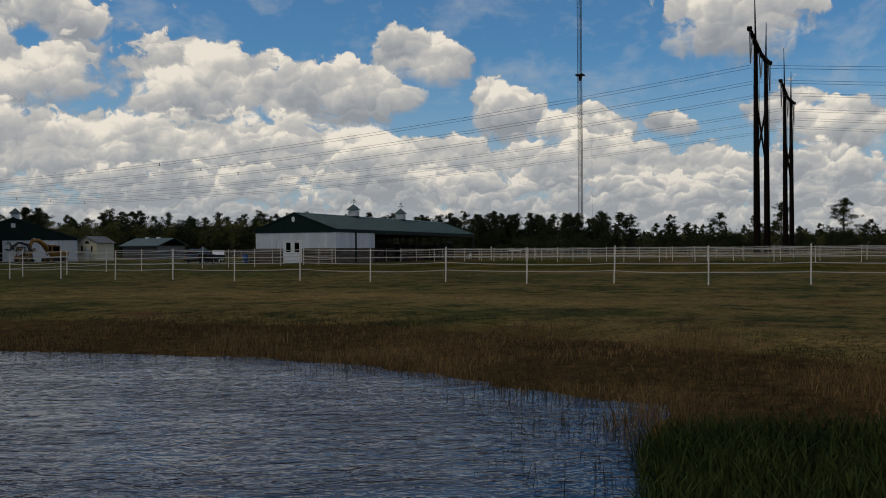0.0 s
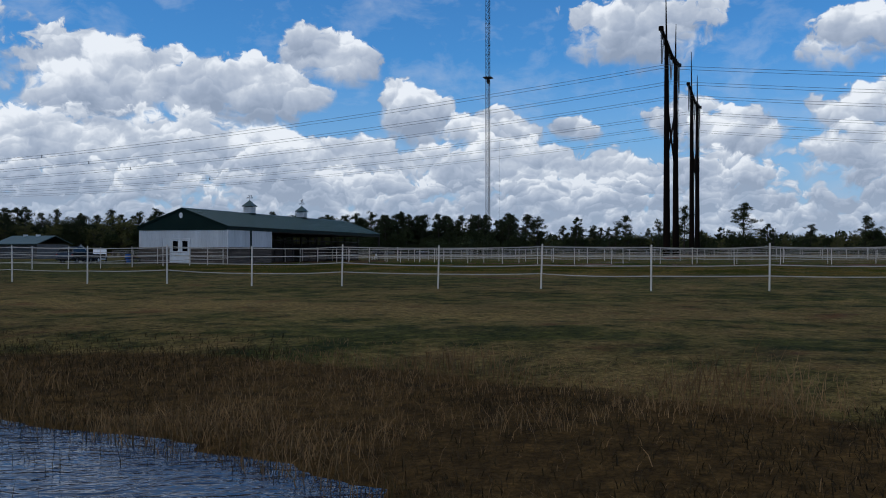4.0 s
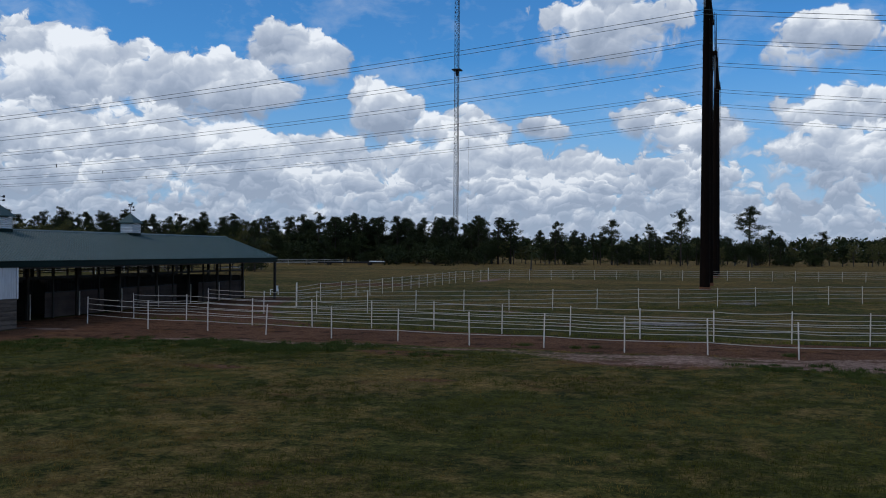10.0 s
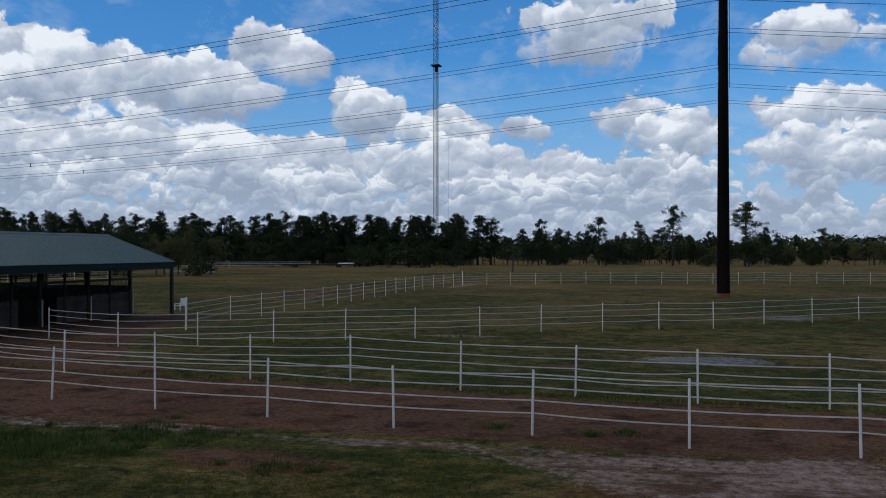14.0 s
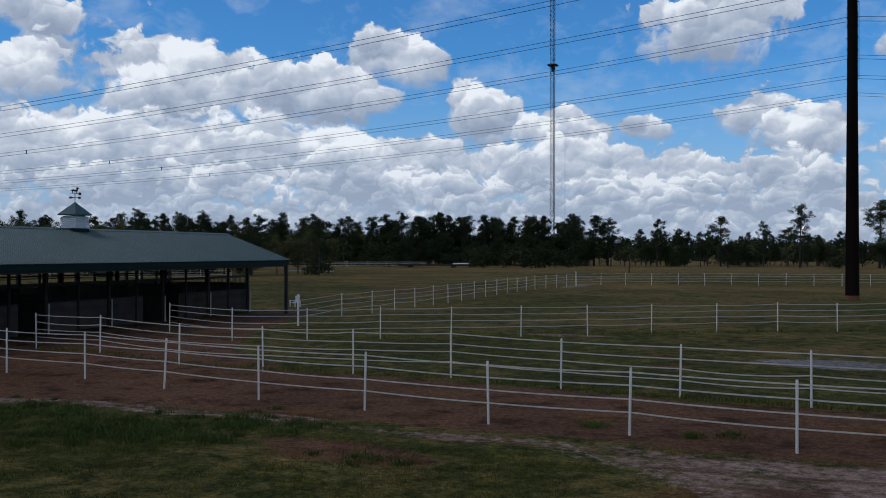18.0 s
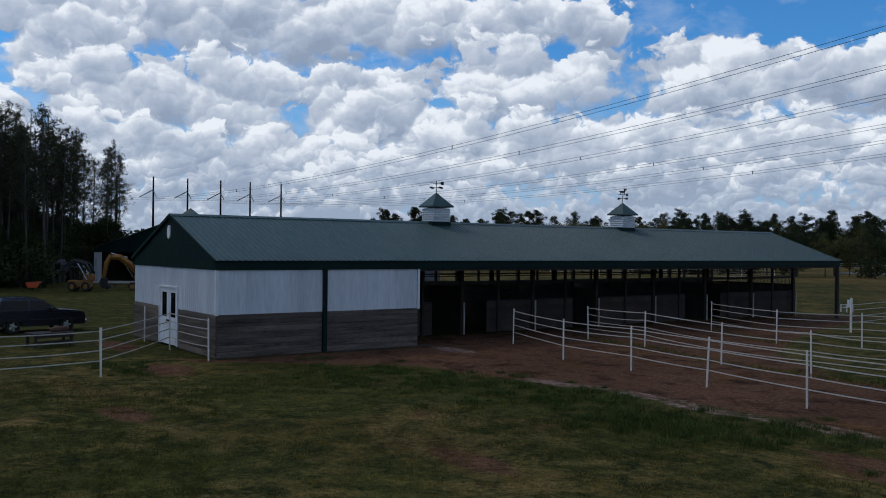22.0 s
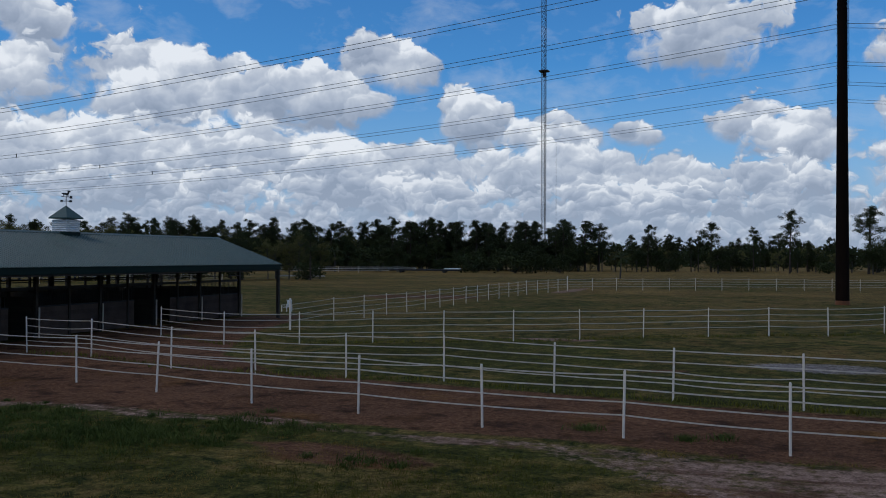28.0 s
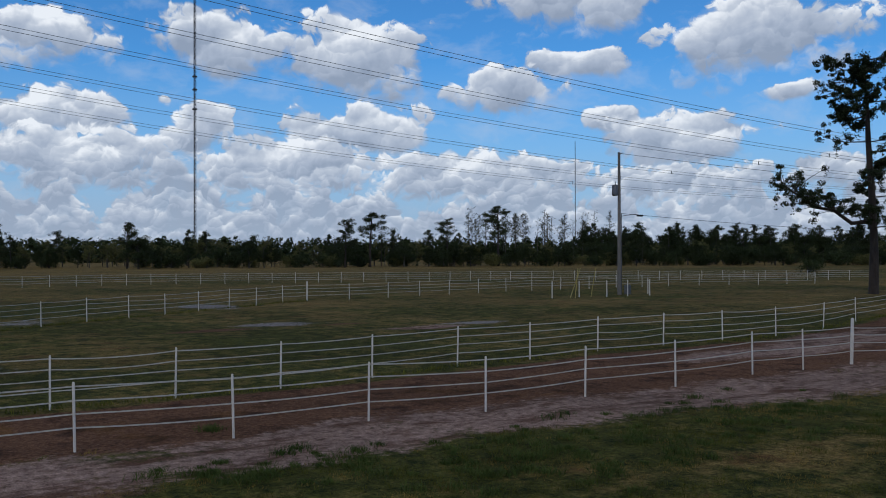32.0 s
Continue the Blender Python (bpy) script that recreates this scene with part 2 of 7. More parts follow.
    # rows of far cumulus down to the horizon
    for k, (base, tall, wide) in enumerate(((4.4, 2.4, 0.14), (3.1, 1.8, 0.17), (1.9, 1.3, 0.22), (0.9, 0.8, 0.3))):
        n = add("TexNoise", noise_dimensions="1D", ins={"W": calc("MULTIPLY_ADD", yaw, 1.0, 71.0 * (k + 1)), "Scale": wide, "Detail": 3.0, "Roughness": 0.6}).outputs[0]
        top = calc("ADD", between(n, 0.3, 0.72, -0.9 * tall, 0.9 * tall), base)
        below = calc("DIVIDE", calc("SUBTRACT", top, high), tall)
        thick = calc("MULTIPLY_ADD", b0, 0.7, calc("SUBTRACT", below, 0.1))
        alpha = calc("MULTIPLY", between(thick, 0.0, 0.3, smooth=True), between(below, 0.5, 2.2, 0.97, 0.7))
        own = calc("ADD", between(below, -0.2, 0.9, 0.86, 0.02), relief)
        tone = add("Mix", ins={0: alpha, 2: tone, 3: own}).outputs[0]
        cover = calc("MAXIMUM", cover, alpha)
    col = add("MixRGB", ins={0: cover, 1: col, 2: ramp(add, tone, CLOUD_TONES)}).outputs[0]
    col = add("MixRGB", ins={0: between(high, 6.5, 0.5, 0.0, 0.5), 1: col, 2: (0.38, 0.45, 0.56, 1)}).outputs[0]
    bg = add("Background", ins={0: col, 1: 1.0})
    t.links.new(bg.outputs[0], out.inputs[0])


CLOUD_TONES = [(0.0, (0.29, 0.345, 0.44)), (0.32, (0.40, 0.455, 0.55)), (0.62, (0.55, 0.595, 0.665)), (0.92, (0.86, 0.88, 0.90))]
SKY_STRENGTH = 0.1
make_world()

# ---- materials ----
def material(name, dark, light, coarse=1.2, fine=30.0, rough=0.8, metal=0.0, bump=0.25, spread=0.12, wear=None, wear_at=0.62, stretch=(1, 1, 1), spec=0.35):
    """Two colours mixed by coarse noise, grain on top, an odd tone for each object, and wear in patches."""
    m = bpy.data.materials.new(name)
    m.use_nodes = True
    t = m.node_tree
    add = nodes_of(t)
    out = t.nodes.new("ShaderNodeOutputMaterial")
    co = add("TexCoord").outputs["Object"]
    rnd = add("ObjectInfo").outputs["Random"]
    isl = add("NewGeometry").outputs["Random Per Island"]
    shift = add("CombineXYZ", ins={0: add("Math", operation="MULTIPLY", ins={0: rnd, 1: 37.0}).outputs[0]}).outputs[0]
    co = add("VectorMath", operation="ADD", ins={0: co, 1: shift}).outputs[0]
    co = add("VectorMath", operation="MULTIPLY", ins={0: co, 1: stretch}).outputs[0]
    a = add("TexNoise", ins={"Vector": co, "Scale": coarse, "Detail": 5.0, "Roughness": 0.6}).outputs[0]
    b = add("TexNoise", ins={"Vector": co, "Scale": fine, "Detail": 3.0, "Roughness": 0.6}).outputs[0]
    f = add("Math", operation="MULTIPLY_ADD", ins={0: b, 1: 0.45, 2: add("Math", operation="MULTIPLY", ins={0: a, 1: 0.75}).outputs[0]}).outputs[0]
    f = add("MapRange", ins={0: f, 1: 0.42, 2: 0.78}).outputs[0]
    col = add("MixRGB", ins={0: f, 1: (*dark, 1), 2: (*light, 1)}).outputs[0]
    if wear:
        wn = add("TexNoise", ins={"Vector": co, "Scale": coarse * 2.3, "Detail": 6.0, "Roughness": 0.7}).outputs[0]
        wf = add("MapRange", ins={0: wn, 1: wear_at, 2: wear_at + 0.12}).outputs[0]
        col = add("MixRGB", ins={0: wf, 1: col, 2: (*wear, 1)}).outputs[0]
    both = add("Math", operation="ADD", ins={0: rnd, 1: isl}).outputs[0]
    tone = add("MapRange", ins={0: both, 1: 0.0, 2: 2.0, 3: 1 - spread, 4: 1 + spread}).outputs[0]
    col = add("VectorMath", operation="SCALE", ins={0: col, "Scale": tone}).outputs[0]
    bs = add("BsdfPrincipled", ins={"Base Color": col, "Roughness": rough, "Metallic": metal, "Specular IOR Level": spec})
    rv = add("MapRange", ins={0: b, 1: 0.3, 2: 0.7, 3: max(0.02, rough - 0.12), 4: min(1, rough + 0.1)}).outputs[0]
    t.links.new(rv, bs.inputs["Roughness"])
    if bump:
        bm_ = add("Bump", ins={"Strength": bump, "Distance": 0.02, "Height": b})
        t.links.new(bm_.outputs[0], bs.inputs["Normal"])
    t.links.new(bs.outputs[0], out.inputs[0])
    return m


def glass_material():
    m = bpy.data.materials.new("dark_glass")
    m.use_nodes = True
    add = nodes_of(m.node_tree)
    out = m.node_tree.nodes.new("ShaderNodeOutputMaterial")
    n = add("TexNoise", ins={"Scale": 3.0}).outputs[0]
    r = add("MapRange", ins={0: n, 3: 0.03, 4: 0.12}).outputs[0]
    bs = add("BsdfPrincipled", ins={"Base Color": (0.004, 0.005, 0.006, 1), "Roughness": r, "Specular IOR Level": 0.25})
    m.node_tree.links.new(bs.outputs[0], out.inputs[0])
    return m


M = dict(
    white_metal=material("white_ribbed_metal", (0.46, 0.48, 0.5), (0.68, 0.70, 0.72), 0.7, 14, 0.5, 0.0, 0.06, 0.05, wear=(0.26, 0.26, 0.26), wear_at=0.62, stretch=(1, 1, 0.12)),
    green_roof=material("green_roof_metal", (0.020, 0.054, 0.053), (0.031, 0.076, 0.074), 0.35, 9, 0.45, 0.0, 0.05, 0.06, wear=(0.045, 0.09, 0.088), wear_at=0.64),
    green_trim=material("dark_green_metal", (0.0035, 0.014, 0.012), (0.0065, 0.022, 0.0185), 0.6, 12, 0.6, 0.0, 0.05, 0.05, spec=0.12),
    plank=material("weathered_grey_plank", (0.024, 0.0185, 0.015), (0.180, 0.142, 0.112), 2.2, 26, 0.85, 0.0, 0.6, 0.45, wear=(0.05, 0.045, 0.04), wear_at=0.63, stretch=(1, 0.16, 1.6)),
    plank_x=material("weathered_grey_plank_end", (0.024, 0.0185, 0.015), (0.180, 0.142, 0.112), 2.2, 26, 0.85, 0.0, 0.6, 0.45, wear=(0.05, 0.045, 0.04), wear_at=0.63, stretch=(0.16, 1, 1.6)),
    stall=material("stall_board", (0.032, 0.022, 0.018), (0.085, 0.06, 0.048), 1.1, 22, 0.85, 0.0, 0.4, 0.25),
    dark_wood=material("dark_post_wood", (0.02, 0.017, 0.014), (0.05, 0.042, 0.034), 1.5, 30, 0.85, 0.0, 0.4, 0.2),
    white_paint=material("white_paint", (0.6, 0.61, 0.62), (0.8, 0.81, 0.82), 2.0, 40, 0.5, 0.0, 0.05, 0.06),
    fence_white=material("white_plastic_post", (0.58, 0.52, 0.45), (0.74, 0.67, 0.585), 3.0, 40, 0.5, 0.0, 0.06, 0.06, wear=(0.42, 0.38, 0.33), wear_at=0.68),
    tape=material("white_fence_tape", (0.40, 0.36, 0.31), (0.55, 0.50, 0.435), 2.0, 60, 0.6, 0.0, 0.1, 0.1),
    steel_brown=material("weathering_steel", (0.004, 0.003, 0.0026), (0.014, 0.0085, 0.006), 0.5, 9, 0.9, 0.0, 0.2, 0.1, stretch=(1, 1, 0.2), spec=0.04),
    rust=material("rusty_orange_steel", (0.12, 0.045, 0.02), (0.2, 0.08, 0.035), 2, 20, 0.85, 0, 0.2),
    wire=material("conductor_wire", (0.055, 0.075, 0.075), (0.09, 0.115, 0.115), 1, 10, 0.7, 0.0, 0.0, 0.02),
    insulator=material("grey_insulator", (0.12, 0.13, 0.14), (0.22, 0.23, 0.24), 2, 20, 0.4, 0, 0.0),
    mast=material("galvanised_mast", (0.045, 0.045, 0.048), (0.09, 0.09, 0.094), 0.1, 4, 0.7, 0.2, 0.0, 0.05, spec=0.1),
    pole_wood=material("utility_pole_wood", (0.12, 0.105, 0.09), (0.24, 0.215, 0.19), 1.5, 25, 0.85, 0, 0.3, stretch=(1, 1, 0.1)),
    bark=material("pine_bark", (0.020, 0.014, 0.011), (0.060, 0.045, 0.035), 2.5, 14, 0.95, 0, 0.8, 0.2, stretch=(1, 1, 0.3)),
    grey_bark=material("grey_bark", (0.03, 0.026, 0.022), (0.095, 0.083, 0.07), 2.0, 12, 0.95, 0, 0.6, 0.2, stretch=(1, 1, 0.3)),
    needles=material("pine_needles", (0.017, 0.024, 0.010), (0.050, 0.062, 0.025), 0.4, 5, 0.9, 0, 0, 0.35, spec=0.15),
    leaves=material("dark_leaves", (0.014, 0.021, 0.007), (0.042, 0.054, 0.018), 0.35, 5, 0.9, 0, 0, 0.35, spec=0.15),
    olive=material("olive_leaves", (0.062, 0.067, 0.020), (0.144, 0.132, 0.045), 0.35, 5, 0.9, 0, 0, 0.35, spec=0.15),
    cypress=material("grey_green_leaves", (0.026, 0.032, 0.014), (0.066, 0.070, 0.032), 0.35, 5, 0.9, 0, 0, 0.4, spec=0.15),
    glass=glass_material(),
    navy=material("navy_car_paint", (0.003, 0.0042, 0.010), (0.005, 0.007, 0.015), 0.8, 30, 0.3, 0.0, 0.0, 0.02, spec=0.6),
    rubber=material("black_rubber", (0.012, 0.012, 0.012), (0.025, 0.025, 0.025), 5, 60, 0.85, 0, 0.2),
    alloy=material("alloy_rim", (0.35, 0.36, 0.37), (0.55, 0.56, 0.57), 5, 50, 0.35, 0.7, 0),
    chrome=material("bright_bumper", (0.4, 0.4, 0.42), (0.6, 0.6, 0.62), 5, 50, 0.25, 0.8, 0),
    red_lens=material("red_lens", (0.2, 0.01, 0.008), (0.3, 0.02, 0.012), 5, 50, 0.3, 0, 0),
    yellow=material("yellow_machine_paint", (0.17, 0.07, 0.010), (0.28, 0.12, 0.018), 1.5, 20, 0.5, 0, 0.05, 0.05, wear=(0.1, 0.07, 0.05), wear_at=0.64),
    black_metal=material("black_metal", (0.012, 0.012, 0.013), (0.03, 0.03, 0.032), 2, 30, 0.55, 0.3, 0.05),
    grey_metal=material("worn_grey_metal", (0.07, 0.07, 0.074), (0.17, 0.17, 0.175), 2, 30, 0.5, 0.5, 0.05),
    orange=material("orange_plastic", (0.5, 0.07, 0.02), (0.65, 0.1, 0.03), 2, 30, 0.5, 0, 0),
    brown_tarp=material("brown_cover", (0.06, 0.03, 0.021), (0.12, 0.064, 0.045), 2, 25, 0.9, 0, 0.3),
    blue_plastic=material("blue_plastic", (0.02, 0.09, 0.3), (0.03, 0.13, 0.4), 2, 25, 0.5, 0, 0.0),
    cream=material("cream_siding", (0.5, 0.46, 0.34), (0.66, 0.61, 0.47), 0.9, 20, 0.7, 0, 0.1),
    grey_roof=material("grey_shingle_roof", (0.09, 0.095, 0.1), (0.17, 0.175, 0.18), 0.8, 20, 0.85, 0, 0.2),
    concrete=material("pale_concrete", (0.25, 0.24, 0.22), (0.4, 0.385, 0.36), 0.9, 25, 0.9, 0, 0.3),
    reed=material("dry_reed", (0.085, 0.048, 0.020), (0.34, 0.205, 0.092), 0.6, 8, 0.9, 0, 0, 0.4, spec=0.1),
    dark_reed=material("dark_wet_reed", (0.022, 0.020, 0.008), (0.085, 0.060, 0.022), 0.6, 8, 0.9, 0, 0, 0.5, spec=0.1),
    dark_growth=material("dark_low_growth", (0.016, 0.012, 0.006), (0.060, 0.040, 0.017), 0.6, 8, 0.9, 0, 0, 0.4, spec=0.1),
    grass=material("grass_blades", (0.04, 0.05, 0.007), (0.125, 0.115, 0.019), 0.25, 3, 0.9, 0, 0, 0.4, spec=0.1),
    tall_grass=material("tall_green_grass", (0.018, 0.030, 0.008), (0.056, 0.072, 0.020), 0.5, 5, 0.9, 0, 0, 0.4, spec=0.1),
    weed=material("green_weeds", (0.030, 0.048, 0.010), (0.085, 0.11, 0.026), 0.5, 5, 0.9, 0, 0, 0.35, spec=0.1),
    dry_grass=material("dry_grass_blades", (0.116, 0.076, 0.017), (0.294, 0.198, 0.050), 0.4, 5, 0.9, 0, 0, 0.35, spec=0.1),
)


def ground_material():
    m = bpy.data.materials.new("pasture_ground")
    m.use_nodes = True
    t = m.node_tree
    add = nodes_of(t)
    out = t.nodes.new("ShaderNodeOutputMaterial")
    co = add("TexCoord").outputs["Object"]
    def noise_at(s, detail=5.0, rough=0.6, stretch=None):
        v = co if stretch is None else add("VectorMath", operation="MULTIPLY", ins={0: co, 1: stretch}).outputs[0]
        return add("TexNoise", ins={"Vector": v, "Scale": s, "Detail": detail, "Roughness": rough}).outputs[0]
    big, mid, fine, grain = noise_at(0.06), noise_at(0.45), noise_at(4.0, 6.0, 0.7), noise_at(22.0, 4.0, 0.7)
    def mask(name, jitter=0.5):
        a = add("Attribute", attribute_name=name).outputs["Fac"]
        j = add("Math", operation="MULTIPLY_ADD", ins={0: mid, 1: jitter, 2: a}).outputs[0]
        j = add("Math", operation="MULTIPLY_ADD", ins={0: fine, 1: jitter * 0.9, 2: j}).outputs[0]
        return add("MapRange", interpolation_type="SMOOTHSTEP", ins={0: j, 1: 0.38 + jitter * 0.95, 2: 0.62 + jitter * 0.95}).outputs[0]
    def blend(f, a, b):
        return add("MixRGB", ins={0: f, 1: a, 2: b}).outputs[0]
    def scaled(x, lo, hi):
        return add("MapRange", ins={0: x, 1: lo, 2: hi}).outputs[0]
    tuft, clump = noise_at(1.5, 4.0, 0.65), noise_at(7.0, 5.0, 0.75)
    wet = add("Math", operation="MULTIPLY_ADD", ins={0: clump, 1: 0.55, 2: add("Math", operation="MULTIPLY", ins={0: tuft, 1: 0.45}).outputs[0]}).outputs[0]
    green = blend(scaled(wet, 0.40, 0.60), (0.014, 0.019, 0.0055, 1), (0.078, 0.074, 0.0165, 1))
    dry = blend(scaled(clump, 0.34, 0.66), (0.058, 0.037, 0.0120, 1), (0.23, 0.158, 0.055, 1))
    dry = blend(scaled(noise_at(0.7, 4.0, 0.6), 0.55, 0.68), dry, (0.10, 0.048, 0.020, 1))
    patch = add("Math", operation="MULTIPLY_ADD", ins={0: mid, 1: 0.5, 2: add("Math", operation="MULTIPLY", ins={0: big, 1: 0.6}).outputs[0]}).outputs[0]
    patch = add("Math", operation="MULTIPLY_ADD", ins={0: tuft, 1: 0.55, 2: patch}).outputs[0]
    patch = add("Math", operation="MULTIPLY_ADD", ins={0: add("Attribute", attribute_name="dry").outputs["Fac"], 1: 0.3, 2: patch}).outputs[0]
    col = blend(scaled(patch, 0.80, 0.99), green, dry)
    brown = blend(scaled(fine, 0.35, 0.7), (0.026, 0.0157, 0.0055, 1), (0.100, 0.057, 0.018, 1))
    col = blend(mask("bank"), col, brown)
    dirt = blend(scaled(clump, 0.34, 0.68), (0.055, 0.025, 0.0140, 1), (0.172, 0.089, 0.050, 1))
    dirt = blend(scaled(mid, 0.58, 0.70), dirt, (0.15, 0.072, 0.020, 1))
    dirt = blend(scaled(noise_at(0.9, 5.0, 0.65), 0.50, 0.66), dirt, (0.036, 0.018, 0.011, 1))
    col = blend(mask("dirt"), col, dirt)
    sand = blend(scaled(fine, 0.34, 0.66), (0.105, 0.062, 0.046, 1), (0.31, 0.21, 0.165, 1))
    sand = blend(scaled(noise_at(0.8, 5.0, 0.7, (0.6, 1.4, 1)), 0.49, 0.62), sand, (0.085, 0.045, 0.029, 1))
    col = blend(mask("sand", 0.8), col, sand)
    mud = blend(scaled(fine, 0.34, 0.66), (0.065, 0.055, 0.050, 1), (0.27, 0.24, 0.225, 1))
    col = blend(mask("mud", 0.9), col, mud)
    tone = add("MapRange", ins={0: grain, 1: 0.3, 2: 0.7, 3: 0.5, 4: 1.5}).outputs[0]
    damp = add("MapRange", ins={0: noise_at(0.16, 6.0, 0.68), 1: 0.36, 2: 0.64, 3: 0.82, 4: 1.24}).outputs[0]
    tone = add("Math", operation="MULTIPLY", ins={0: tone, 1: damp}).outputs[0]
    col = add("VectorMath", operation="SCALE", ins={0: col, "Scale": tone}).outputs[0]
    bs = add("BsdfPrincipled", ins={"Base Color": col, "Roughness": 1.0, "Specular IOR Level": 0.04})
    h = add("Math", operation="MULTIPLY_ADD", ins={0: grain, 1: 0.4, 2: fine}).outputs[0]
    bm_ = add("Bump", ins={"Strength": 0.8, "Distance": 0.075, "Height": h})
    t.links.new(bm_.outputs[0], bs.inputs["Normal"])
    t.links.new(bs.outputs[0], out.inputs[0])
    return m


def water_material():
    m = bpy.data.materials.new("rippled_pond_water")
    m.use_nodes = True
    t = m.node_tree
    add = nodes_of(t)
    out = t.nodes.new("ShaderNodeOutputMaterial")
    co = add("TexCoord").outputs["Object"]
    turned = add("VectorRotate", ins={"Vector": co, "Axis": (0, 0, 1), "Angle": radians(-22)}).outputs[0]
    a = add("VectorMath", operation="MULTIPLY", ins={0: turned, 1: (1.05, 2.0, 1)}).outputs[0]
    # wind ripples in bent rows, short wavelets between them
    bend = add("TexNoise", ins={"Vector": co, "Scale": 0.35, "Detail": 2.0}).outputs["Color"]
    row = add("VectorMath", operation="MULTIPLY_ADD", ins={0: bend, 1: (1.6, 1.6, 0), 2: a}).outputs[0]
    n1 = add("TexNoise", ins={"Vector": row, "Scale": 2.7, "Detail": 2.0, "Roughness": 0.5, "Distortion": 0.8}).outputs[0]
    n3 = add("TexNoise", ins={"Vector": row, "Scale": 7.5, "Detail": 2.0, "Roughness": 0.5, "Distortion": 0.3}).outputs[0]
    n2 = add("TexNoise", ins={"Vector": a, "Scale": 0.28, "Detail": 2.0}).outputs[0]
    gust = add("MapRange", ins={0: n2, 1: 0.3, 2: 0.65, 3: 0.55, 4: 1.15}).outputs[0]
    h = add("Math", operation="MULTIPLY", ins={0: gust, 1: add("Math", operation="MULTIPLY_ADD", ins={0: n3, 1: 0.28, 2: n1}).outputs[0]}).outputs[0]
    bump_ = add("Bump", ins={"Strength": 1.0, "Distance": 0.05, "Height": h})
    bs = add("BsdfPrincipled", ins={"Base Color": (0.008, 0.028, 0.065, 1), "Roughness": 0.05, "IOR": 1.33, "Specular IOR Level": 0.5})
    t.links.new(bump_.outputs[0], bs.inputs["Normal"])
    t.links.new(bs.outputs[0], out.inputs[0])
    return m


# ---- mesh helpers ----
def mesh_of(name, verts, faces, mat, smooth=False):
    me = bpy.data.meshes.new(name)
    me.from_pydata([tuple(map(float, v)) for v in verts], [], [tuple(map(int, f)) for f in faces])
    me.materials.append(mat)
    if smooth:
        me.polygons.foreach_set("use_smooth", [True] * len(me.polygons))
    me.update()
    return me


